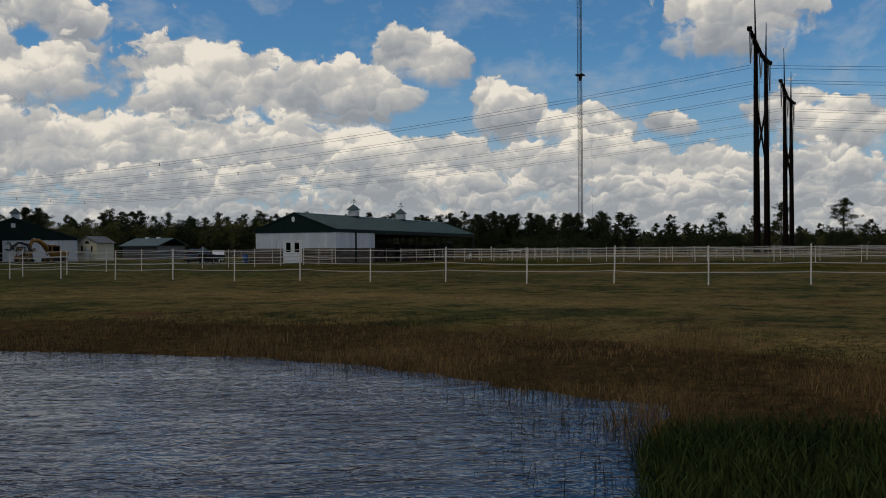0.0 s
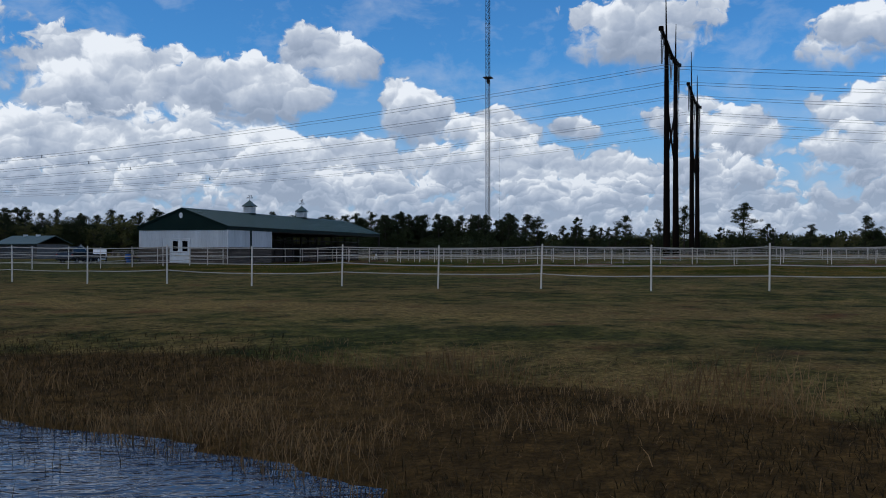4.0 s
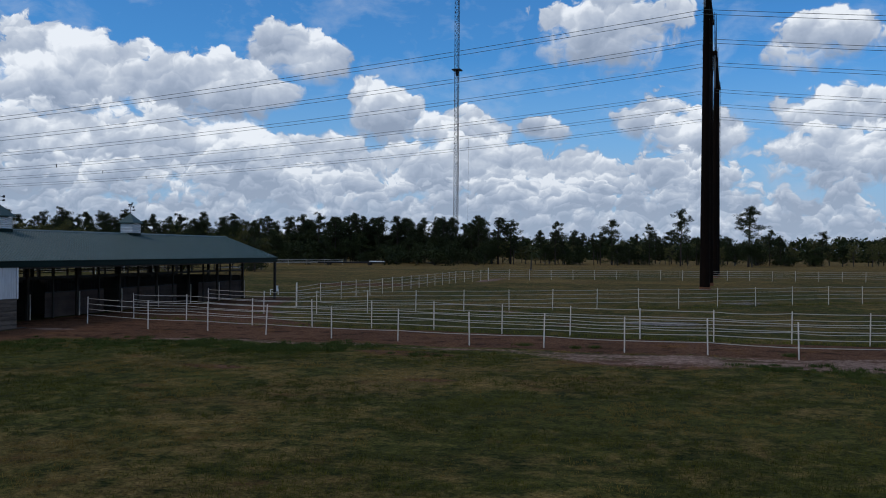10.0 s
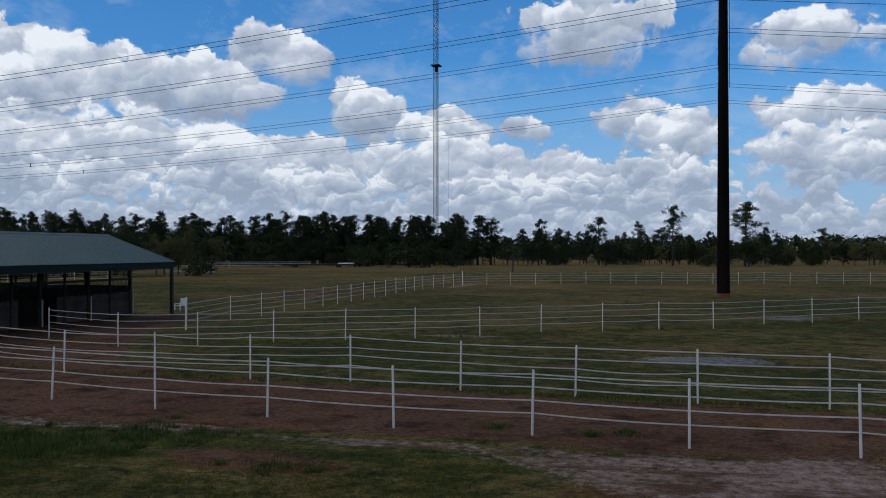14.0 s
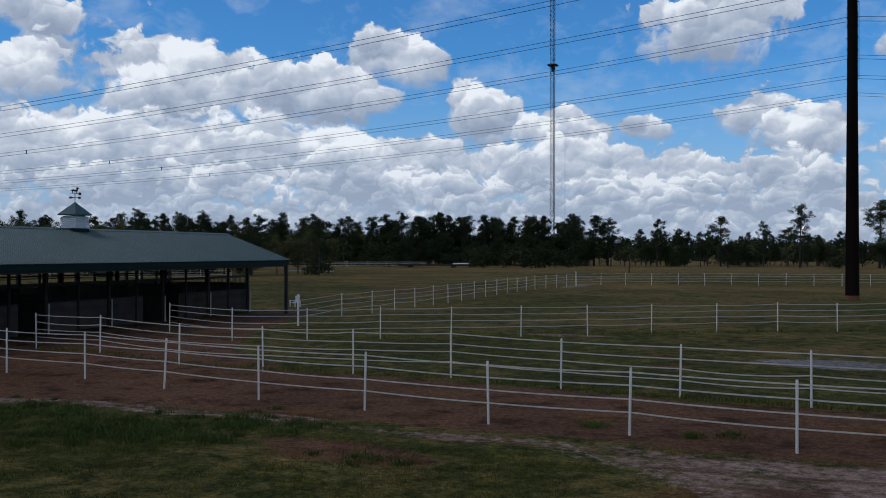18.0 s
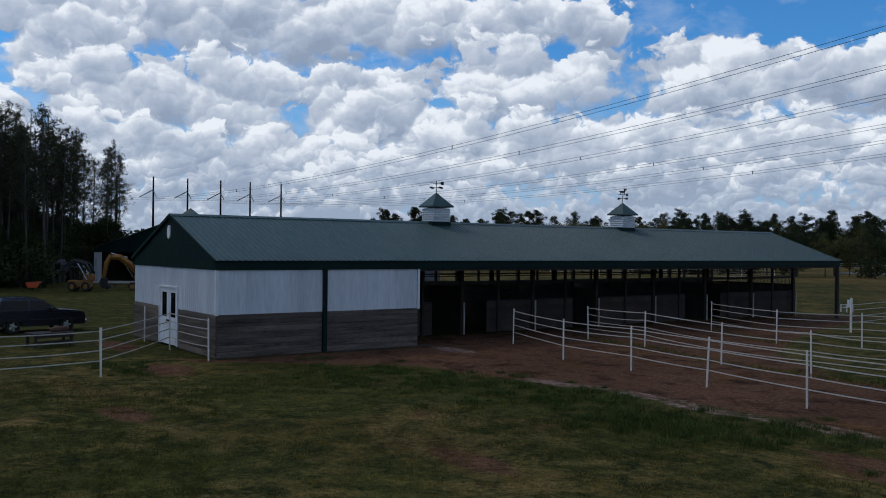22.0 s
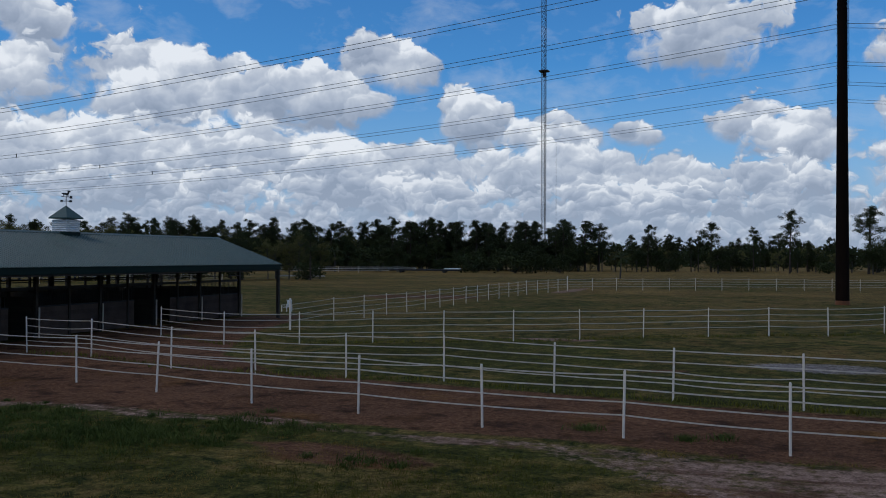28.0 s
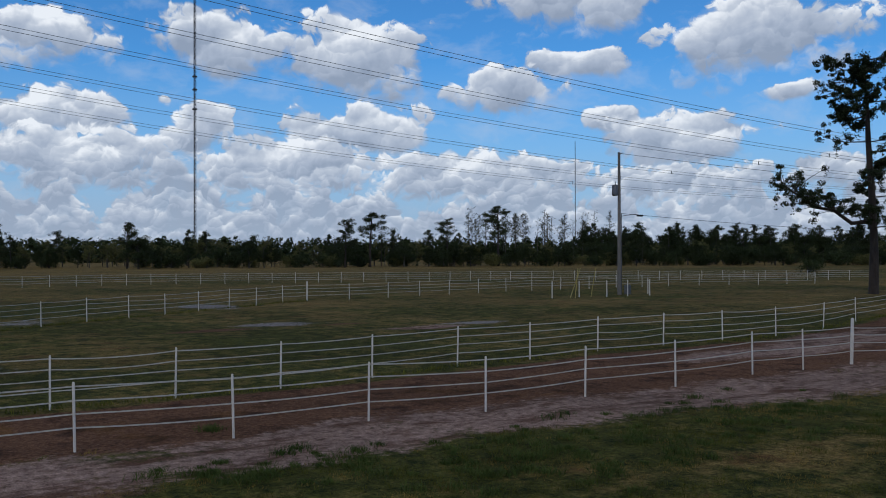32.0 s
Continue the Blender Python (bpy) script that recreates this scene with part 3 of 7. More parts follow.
class Build:
    """Collects boxes, tubes and prisms, and gives them as one mesh."""
    def __init__(self):
        self.v, self.f = [], []
    def box(self, x0, y0, z0, x1, y1, z1, bevel=0.0):
        x0, x1, y0, y1, z0, z1 = min(x0, x1), max(x0, x1), min(y0, y1), max(y0, y1), min(z0, z1), max(z0, z1)
        b = min(bevel, (x1 - x0) / 3, (y1 - y0) / 3, (z1 - z0) / 3)
        n = len(self.v)
        if b <= 0:
            self.v += [(x, y, z) for z in (z0, z1) for y in (y0, y1) for x in (x0, x1)]
            self.f += [(n, n + 2, n + 3, n + 1), (n + 4, n + 5, n + 7, n + 6), (n, n + 1, n + 5, n + 4), (n + 2, n + 6, n + 7, n + 3), (n, n + 4, n + 6, n + 2), (n + 1, n + 3, n + 7, n + 5)]
            return self
        def loop(inset, z):
            a, c, d, e = x0 + inset, x1 - inset, y0 + inset, y1 - inset
            return [(a + b, d, z), (c - b, d, z), (c, d + b, z), (c, e - b, z), (c - b, e, z), (a + b, e, z), (a, e - b, z), (a, d + b, z)]
        for inset, z in ((b * 0.7, z0), (0, z0 + b), (0, z1 - b), (b * 0.7, z1)):
            self.v += loop(inset, z)
        for k in range(3):
            for i in range(8):
                j = (i + 1) % 8
                self.f.append((n + 8 * k + i, n + 8 * k + j, n + 8 * k + 8 + j, n + 8 * k + 8 + i))
        self.f += [tuple(n + 7 - i for i in range(8)), tuple(n + 24 + i for i in range(8))]
        return self
    def tube(self, points, radii, sides=8, cap=True):
        pts = [Vector(p) for p in points]
        n = len(self.v)
        for k, p in enumerate(pts):
            d = (pts[min(k + 1, len(pts) - 1)] - pts[max(k - 1, 0)]).normalized()
            a = d.orthogonal().normalized() if abs(d.z) < 0.99 else Vector((1, 0, 0))
            if abs(d.z) < 0.99:
                a = d.cross(Vector((0, 0, 1))).normalized()
            b = d.cross(a)
            r = radii[k] if isinstance(radii, (list, tuple)) else radii
            for i in range(sides):
                w = 2 * math.pi * i / sides
                self.v.append(tuple(p + a * (r * math.cos(w)) + b * (r * math.sin(w))))
        for k in range(len(pts) - 1):
            for i in range(sides):
                j = (i + 1) % sides
                self.f.append((n + k * sides + i, n + k * sides + j, n + (k + 1) * sides + j, n + (k + 1) * sides + i))
        if cap:
            self.f += [tuple(n + sides - 1 - i for i in range(sides)), tuple(n + (len(pts) - 1) * sides + i for i in range(sides))]
        return self
    def prism(self, outline, axis, lo, hi):
        """An outline in the plane across the axis, drawn out along it from lo to hi."""
        n, k = len(self.v), len(outline)
        for s in (lo, hi):
            for a, b in outline:
                self.v.append((s, a, b) if axis == "x" else (a, s, b) if axis == "y" else (a, b, s))
        for i in range(k):
            j = (i + 1) % k
            self.f.append((n + i, n + j, n + k + j, n + k + i))
        self.f += [tuple(n + k - 1 - i for i in range(k)), tuple(n + k + i for i in range(k))]
        return self
    def quad(self, a, b, c, d):
        n = len(self.v)
        self.v += [a, b, c, d]
        self.f.append((n, n + 1, n + 2, n + 3))
        return self
    def mesh(self, name, mat, smooth=False):
        me = mesh_of(name, self.v, self.f, mat, smooth)
        bm = bmesh.new()
        bm.from_mesh(me)
        bmesh.ops.recalc_face_normals(bm, faces=bm.faces)
        bm.to_mesh(me)
        bm.free()
        if smooth:
            me.set_sharp_from_angle(angle=radians(40))
        return me


def part(name, build, mat, parent, label="", smooth=False, at=None):
    """One mesh object under a thing or a part."""
    me = build.mesh(name, mat, smooth) if isinstance(build, Build) else build
    ob = new(name, me)
    ob.parent = parent
    if at is not None:
        ob.matrix_local = at
    return tagged(ob, label) if label else ob


def thing(name, label, category, at=None, group="", kind=""):
    ob = new(name)
    ob.empty_display_size = 0.3
    if at is not None:
        ob.matrix_world = at
    return tagged(ob, label, category, group, kind)


def lone(name, build, mat, label, category, kind="", group="", at=None, smooth=False):
    me = build.mesh(name, mat, smooth) if isinstance(build, Build) else build
    ob = new(name, me)
    if at is not None:
        ob.matrix_world = at
    return tagged(ob, label, category, group, kind)

# ---- ground and pond ----
SHORE = [(-6, -70.4), (12, -67.1), (24, -65.6), (31, -64.9), (34.4, -64.4), (36.2, -64.6), (37.7, -65.1), (38.8, -65.6), (39.6, -66.1), (40.6, -66.5), (41.6, -66.7), (41.9, -67.6), (41.6, -68.2), (42.0, -68.9), (42.3, -69.8), (42.6, -71.4), (43.3, -73.2), (46, -77), (49, -84), (45, -98), (12, -104), (-9, -92)]
POND_Z = -0.56


def line_distance(px, py, pts, closed=False):
    best = np.full(px.shape, 1e9)
    ends = list(zip(pts, pts[1:] + (pts[:1] if closed else [])))
    if not closed:
        ends = list(zip(pts[:-1], pts[1:]))
    for (ax, ay), (bx, by) in ends:
        dx, dy = bx - ax, by - ay
        u = np.clip(((px - ax) * dx + (py - ay) * dy) / (dx * dx + dy * dy), 0, 1)
        best = np.minimum(best, np.hypot(px - ax - u * dx, py - ay - u * dy))
    return best


def inside(px, py, pts):
    odd = np.zeros(px.shape, bool)
    for (ax, ay), (bx, by) in zip(pts, pts[1:] + pts[:1]):
        cross = ((ay > py) != (by > py)) & (px < (bx - ax) * (py - ay) / (by - ay + 1e-12) + ax)
        odd ^= cross
    return odd


def step(a, b, x):
    t = np.clip((x - a) / (b - a), 0, 1)
    return t * t * (3 - 2 * t)


def ground_z(px, py):
    px, py = np.asarray(px, float), np.asarray(py, float)
    d = line_distance(px, py, SHORE, True) * np.where(inside(px, py, SHORE), -1, 1)
    z = np.where(d > 0, POND_Z + (-POND_Z - 0.16) * step(-1.0, 6.5, d) + 0.16 * step(12, 40, d), POND_Z + 0.0 - 0.25 * np.clip(-d, 0, 3))
    z = z + 0.03 * np.sin(px * 0.9 + 1.3 * np.sin(py * 0.4)) * np.sin(py * 0.7) * step(0.3, 2, np.abs(d))
    return z


LANE = [(-1.0, -1.5), (0.4, -0.6), (4.8, 4.9), (10.5, 6.3), (14, 7.2), (17, 7.0), (23, 7.2), (30, 6.7), (38, 6.3), (46, 6.0), (60, 6.0), (80, 9), (96, 14), (94, 24), (80, 18.5), (67, 14.8), (55, 14.6), (43, 12.8), (33, 12.4), (27, 13.0), (20, 14.0), (14, 14.5), (9, 19), (4.5, 28), (3, 34), (0.5, 41), (-2.6, 41), (-3, 8.4), (0.2, 8.4), (0.2, 0.1)]
PATHWAY = [(9, 6.2), (14, 6.9), (20, 6.5), (25, 6.1), (30, 4.8), (36, 5.2), (42, 5.6), (50, 5.0), (58, 4.6), (68, 5.0), (84, 10)]


def axis_steps(lo, hi, fine, reach):
    mid = np.arange(lo, hi + fine / 2, fine)
    out, s, x = [], fine, 0.0
    while x < reach:
        s *= 1.22
        x += s
        out.append(x)
    out = np.array(out)
    return np.concatenate([lo - out[::-1], mid, hi + out])


def make_ground():
    xs, ys = axis_steps(-14, 66, 0.5, 3000), axis_steps(-78, 28, 0.5, 3000)
    gx, gy = np.meshgrid(xs, ys)
    gz = ground_z(gx, gy)
    far = np.hypot(gx - 30, gy) > 400
    gz = np.where(far, 0, gz)
    n, k = len(xs), len(ys)
    verts = np.stack([gx.ravel(), gy.ravel(), gz.ravel()], 1)
    i = np.arange(n * k).reshape(k, n)
    faces = np.stack([i[:-1, :-1].ravel(), i[:-1, 1:].ravel(), i[1:, 1:].ravel(), i[1:, :-1].ravel()], 1)
    me = bpy.data.meshes.new("ground")
    me.vertices.add(len(verts))
    me.vertices.foreach_set("co", verts.ravel())
    me.loops.add(faces.size)
    me.loops.foreach_set("vertex_index", faces.ravel())
    me.polygons.add(len(faces))
    me.polygons.foreach_set("loop_start", np.arange(0, faces.size, 4))
    me.polygons.foreach_set("use_smooth", np.ones(len(faces), bool))
    me.materials.append(ground_material())
    me.update()
    px, py = verts[:, 0], verts[:, 1]
    lane = line_distance(px, py, LANE, True) * np.where(inside(px, py, LANE), 1, -1)
    dirt = step(-0.9, 0.9, lane)
    bare = [(31, 3.4, 3.6, 1.1), (16.5, -1.5, 1.6, 0.6), (24.5, -2.5, 1.2, 0.5), (8.5, -5.5, 1.8, 0.7), (21.9, 4.0, 2.2, 0.9), (21, 4.6, 2.2, 0.6), (1.5, -2.2, 1.6, 1.0), (-6.0, -1.6, 2.2, 0.8), (26, 20, 1.2, 0.6), (45, 34, 4.0, 1.0), (53, 35, 3.5, 1.0), (22, 100, 9, 2.2), (60, 116, 22, 3.5), (2.5, 22, 2.5, 4), (33, -33, 1.8, 0.8), (-3, 70, 9, 2)]
    for cx, cy, rx, ry in bare:
        dirt = np.maximum(dirt, 0.92 * np.exp(-((px - cx) / rx) ** 2 - ((py - cy) / ry) ** 2))
    way = line_distance(px, py, PATHWAY)
    half = 0.6 + 1.75 * step(24, 30, px) + 0.6 * step(46, 60, px)
    sand = (1 - step(half * 0.3, half * 1.5, way)) * (0.56 + 0.12 * step(26, 40, px))
    for cx, cy, rx, ry in [(20, 30.5, 3, 0.5), (7, 92, 1.2, 1.2), (42.8, 67.2, 3.4, 1.8), (33, 67, 3, 1.6), (62, 11.5, 6, 1.6), (72, 13.5, 8, 2.0), (56, 30, 3, 0.8), (1.6, 8.9, 1.4, 0.5)]:
        sand = np.maximum(sand, 1.25 * np.exp(-((px - cx) / rx) ** 2 - ((py - cy) / ry) ** 2))
    mud = 0 * px
    for cx, cy, rx, ry in [(31.2, 22.8, 2.6, 1.5), (42.5, 66, 3.0, 1.6), (37.4, 44.5, 2.6, 1.4), (52, 55.5, 2.5, 1.2), (50, 36, 3.4, 0.9), (33, 67, 3, 1.2), (60, 31, 3, 0.8)]:
        mud = np.maximum(mud, 1.1 * np.exp(-((px - cx) / rx) ** 2 - ((py - cy) / ry) ** 2))
    d = line_distance(px, py, SHORE, True) * np.where(inside(px, py, SHORE), -1, 1)
    bank = (1 - step(2.4, 4.6, d))
    dry = 0.4 * step(150, 185, py) + 0.7 * np.exp(-((py - 10.5) / 2.0) ** 2) * (px > 12) + 0.22 * step(14, 30, py) + 0.22 * (1 - step(-52, -44, py))
    # straw-coloured and lush places of the pasture: centre, reach, how dry
    for cx, cy, rx, ry, k in [(33, -28, 9, 5, 0.4), (35.5, -58.6, 1.6, 0.9, -0.5), (38.9, -58.4, 1.5, 0.8, -0.5), (42.6, -58.4, 1.6, 1.0, -0.5), (37, -53, 12, 2.5, 0.5), (45, 30, 30, 14, -0.18), (-30, 0, 25, 30, -0.4),
                              (13, -8.6, 7, 2.6, -0.4), (26.9, -6.2, 3.0, 2.2, -0.6), (30.8, -18.4, 2.2, 1.6, -0.5), (22, -20.5, 3.0, 2.0, 0.35), (28, -16.8, 2.4, 1.2, 0.35), (18.5, -17.8, 2.0, 0.9, 0.5), (34.7, -19.4, 2.6, 2.0, 0.3),
                              (12, 4.2, 5.0, 1.6, -0.35), (6.5, -1.5, 2.2, 1.4, -0.5), (13, 0.4, 2.2, 0.9, 0.4), (16.8, -1.6, 2.0, 0.8, 0.4), (8, -12.6, 1.3, 4.0, 0.5), (15, -10, 4.0, 4.0, 0.12), (11.5, -2.8, 2.5, 1.2, -0.3),
                              (36.3, 3.6, 2.2, 1.0, -0.4), (42.3, 2.0, 3.4, 1.1, -0.25), (49.5, 1.0, 4.0, 1.4, -0.25), (43.2, -1.0, 3.0, 1.0, 0.3), (26.4, 4.0, 3.0, 0.9, -0.3), (31, 3.6, 3.4, 1.0, 0.5), (20, 55, 18, 10, -0.1), (24, 95, 20, 5, 0.5), (-25, 60, 16, 20, -0.2), (-20, 120, 30, 18, 0.25)]:
        dry = dry + k * np.exp(-((px - cx) / rx) ** 2 - ((py - cy) / ry) ** 2)
    for name, value in (("dry", dry), ("dirt", dirt), ("sand", sand), ("mud", mud), ("bank", bank)):
        at = me.attributes.new(name, "FLOAT", "POINT")
        at.data.foreach_set("value", value.astype(np.float32))
    return tagged(new("ground", me), "flat rough pasture of short green and dry grass", "ground", kind="structure")


make_ground()
pond = Build()
pond.f, pond.v = [tuple(range(len(SHORE)))], [(x + (x - 20) * 0.02, y + (y + 85) * 0.03, POND_Z + 0.0) for x, y in SHORE]
lone("water", mesh_of("water", pond.v, pond.f, water_material()), None, "dark rippled pond water reflecting the clouds", "water", kind="structure")

# ---- horse barn ----
RIDGE_X, EAVE, PEAK, LENGTH, WIDE = -4.64, 3.42, 5.1, 38.4, 9.28
SLOPE = math.atan2(PEAK - EAVE, -RIDGE_X + 0.1)


def roof_sheet(run, wide, ribs=4):
    """One ribbed metal sheet: run down the slope along +x, wide along y, with raised ribs."""
    b = Build()
    prof = []
    pitch = wide / ribs
    for k in range(ribs):
        y = k * pitch
        prof += [(y, 0.0), (y + pitch - 0.07, 0.0), (y + pitch - 0.055, 0.024), (y + pitch - 0.02, 0.024)]
    prof.append((wide, 0.0))
    outline = prof + [(y, z - 0.012) for y, z in reversed(prof)]
    return b.prism(outline, "x", 0, run)


def make_roof(parent, length, ridge_x, half, peak, slope, y0, mat, count):
    run = half / math.cos(slope) + 0.02
    wide = length / count
    me = roof_sheet(run, wide).mesh("roof_sheet", mat)
    for k in range(count):
        y = y0 + k * wide
        part("roof_sheet", me, None, parent, at=pose(ridge_x, y, peak, 0, math.degrees(slope), 0))
        part("roof_sheet", me, None, parent, at=pose(ridge_x, y + wide, peak, 0, math.degrees(slope), 180))
    cap = Build().prism([(ridge_x - 0.2, peak - 0.2 * math.tan(slope) + 0.035), (ridge_x, peak + 0.05), (ridge_x + 0.2, peak - 0.2 * math.tan(slope) + 0.035), (ridge_x, peak + 0.02)], "y", y0 - 0.02, y0 + length + 0.02)
    part("ridge_cap", cap, mat, parent)


def ribbed_sheet(wide, tall, axis, proud=0.018):
    """A wall sheet with ribs, flat against x=0 (axis y) or y=0 (axis x), from z 0 up."""
    prof, ribs = [], 4
    pitch = wide / ribs
    for k in range(ribs):
        a = k * pitch
        prof += [(a, 0.0), (a + pitch - 0.07, 0.0), (a + pitch - 0.055, proud), (a + pitch - 0.02, proud)]
    prof.append((wide, 0.0))
    back = [(a, -0.012) for a, _ in reversed(prof)]
    pts = prof + back
    b = Build()
    if axis == "y":
        return b.prism([(z, a) for a, z in pts], "z", 0, tall)
    return b.prism([(a, -z) for a, z in pts], "z", 0, tall)


def cupola(parent, y, horse):
    c = part("cupola", Build().box(-0.43, -0.43, -0.5, 0.43, 0.43, 0.72, 0.02), M["white_paint"], parent, "white louvred roof cupola with green cap", at=pose(RIDGE_X, y, 5.05))
    slat = Build().box(-0.47, -0.03, -0.035, 0.47, 0.03, 0.035).mesh("slat", M["white_paint"])
    for k in range(6):
        z = 0.12 + 0.105 * k
        for a, (dx, dy) in ((0, (0, -0.45)), (0, (0, 0.45)), (90, (-0.45, 0)), (90, (0.45, 0))):
            part("slat", slat, None, c, at=pose(dx, dy, z, 0, 0, a) @ pose(0, 0, 0, 30))
    roof = Build()
    n = 0.59
    roof.v = [(-n, -n, 0.76), (n, -n, 0.76), (n, n, 0.76), (-n, n, 0.76), (-n, -n, 0.82), (n, -n, 0.82), (n, n, 0.82), (-n, n, 0.82), (0, 0, 1.46)]
    roof.f = [(3, 2, 1, 0), (0, 1, 5, 4), (1, 2, 6, 5), (2, 3, 7, 6), (3, 0, 4, 7), (4, 5, 8), (5, 6, 8), (6, 7, 8), (7, 4, 8)]
    part("cupola_roof", roof, M["green_roof"], c)
    part("flashing", Build().box(-0.47, -0.53, -0.5, 0.47, 0.53, 0.1, 0.02), M["green_trim"], c)
    vane = Build().tube([(0, 0, 1.42), (0, 0, 2.0)], 0.018, 6)
    vane.tube([(-0.3, 0, 1.68), (0.3, 0, 1.68)], 0.014, 5).tube([(0, -0.3, 1.68), (0, 0.3, 1.68)], 0.014, 5)
    for dx, dy in ((-0.3, 0), (0.3, 0), (0, -0.3), (0, 0.3)):
        vane.box(dx - 0.045, dy - 0.045, 1.64, dx + 0.045, dy + 0.045, 1.72)
    vane.tube([(0, -0.34, 1.9), (0, 0.34, 1.9)], 0.014, 5).box(-0.01, 0.26, 1.83, 0.01, 0.42, 1.97)
    if horse:
        vane.box(-0.02, -0.2, 2.0, 0.02, 0.16, 2.1, 0.015).box(-0.02, 0.1, 2.06, 0.02, 0.2, 2.22, 0.01).box(-0.02, 0.18, 2.15, 0.02, 0.3, 2.22, 0.01)
        vane.box(-0.012, -0.19, 1.9, 0.012, -0.15, 2.02).box(-0.012, 0.1, 1.9, 0.012, 0.14, 2.02).box(-0.012, -0.3, 2.03, 0.012, -0.18, 2.08)
    part("weather_vane", vane, M["black_metal"], c, "black iron weather vane" + (" with a running horse" if horse else ""))


def make_barn():
    barn = thing("horse_barn", "long white and green metal horse barn with open stalls", "barn")
    tack = 8.37
    half = -RIDGE_X + 0.1
    make_roof(barn, LENGTH + 0.2, RIDGE_X, half, PEAK, SLOPE, -0.1, M["green_roof"], 42)
    # fascia along both eaves, set under the sheets
    for x0, x1 in ((0.0, 0.06), (-WIDE - 0.06, -WIDE)):
        part("fascia", Build().box(x0, -0.08, 3.08, x1, LENGTH + 0.06, EAVE - 0.03, 0.01), M["green_trim"], barn, "dark green eave fascia")
    # gable siding, both ends
    under = lambda x: PEAK - abs(x - RIDGE_X) * math.tan(SLOPE) - 0.03
    for y0, y1 in ((-0.05, 0.0), (LENGTH, LENGTH + 0.05)):
        tri = [(-WIDE - 0.02, 3.08), (0.02, 3.08), (0.02, under(0.02)), (RIDGE_X, PEAK - 0.03), (-WIDE - 0.02, under(-WIDE - 0.02))]
        part("gable", Build().prism(tri, "y", y0, y1), M["green_trim"], barn, "dark green metal gable end")
    for y in (-0.13, LENGTH + 0.07):
        for s in (1, -1):
            rake = Build()
            pts = [(RIDGE_X, PEAK + 0.03), (RIDGE_X + s * half, EAVE + 0.02), (RIDGE_X + s * half, EAVE - 0.12), (RIDGE_X, PEAK - 0.11)]
            part("rake_trim", rake.prism(pts, "y", y, y + 0.05), M["green_trim"], barn)
    oval = Build()
    ring = [(RIDGE_X - 0.1 + 0.17 * math.cos(a * math.pi / 10), 4.43 + 0.26 * math.sin(a * math.pi / 10)) for a in range(20)]
    part("gable_vent", oval.prism(ring, "y", -0.10, -0.05), M["white_paint"], barn, "small oval white gable vent")
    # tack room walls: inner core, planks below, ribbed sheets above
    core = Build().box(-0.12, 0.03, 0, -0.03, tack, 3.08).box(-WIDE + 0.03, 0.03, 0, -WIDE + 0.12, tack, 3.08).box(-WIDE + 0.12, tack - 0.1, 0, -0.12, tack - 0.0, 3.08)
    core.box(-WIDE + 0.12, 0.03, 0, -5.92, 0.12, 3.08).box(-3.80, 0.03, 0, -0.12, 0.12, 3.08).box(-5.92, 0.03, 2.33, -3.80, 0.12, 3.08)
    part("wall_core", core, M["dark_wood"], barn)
    board = Build().box(-0.03, 0, 0, 0.012, 4.05, 0.201, 0.006).mesh("plank", M["plank"])
    for k in range(7):
        for y in (0.02, 4.28):
            part("plank", board, None, barn, at=pose(0, y, 0.04 + 0.215 * k))
    for x0, x1 in ((-WIDE + 0.02, -5.93), (-3.79, -0.04)):
        b2 = Build().box(0, -0.012, 0, x1 - x0, 0.03, 0.201, 0.006).mesh("plank", M["plank_x"])
        for k in range(7):
            part("plank", b2, None, barn, at=pose(x0, 0, 0.04 + 0.215 * k))
    side = ribbed_sheet(1.01, 1.58, "y", 0.006).mesh("wall_sheet", M["white_metal"])
    for y in [0.05 + 1.01 * k for k in range(4)] + [4.25 + 1.01 * k for k in range(4)]:
        part("wall_sheet", side, None, barn, at=pose(0.005, y, 1.51))
    sheet = ribbed_sheet(0.83, 1.58, "x").mesh("wall_sheet", M["white_metal"])
    for k in range(11):
        x = -WIDE + 0.06 + 0.83 * k
        if -5.95 - 0.8 < x < -3.85:
            cut = ribbed_sheet(0.83, 0.74, "x").mesh("wall_sheet", M["white_metal"])
            if x + 0.83 > -5.9 and x < -3.8:
                part("wall_sheet", cut, None, barn, at=pose(x, -0.005, 2.35))
                continue
        part("wall_sheet", sheet, None, barn, at=pose(x, -0.005, 1.51))
    # fill beside the door above the planks
    part("door_surround", Build().box(-6.7, -0.016, 1.51, -5.93, 0.03, 2.36), M["white_metal"], barn)
    part("door_surround", Build().box(-3.79, -0.016, 1.51, -3.35, 0.03, 2.36), M["white_metal"], barn)
    part("corner_trim", Build().box(-0.06, -0.05, 1.5, 0.045, 0.06, 3.08, 0.01), M["white_paint"], barn)
    part("corner_trim", Build().box(-0.02, tack - 0.06, 1.5, 0.04, tack + 0.05, 3.08, 0.01), M["white_paint"], barn)
    part("downspout", Build().box(0.0, 4.08, 0.05, 0.13, 4.24, 3.1, 0.02), M["green_trim"], barn, "dark green downspout post")
    # double door
    frame_ = Build().box(-5.93, -0.06, 0.08, -5.85, 0.05, 2.36).box(-3.87, -0.06, 0.08, -3.79, 0.05, 2.36).box(-5.85, -0.06, 2.28, -3.87, 0.05, 2.36)
    part("door_frame", frame_, M["white_paint"], barn)
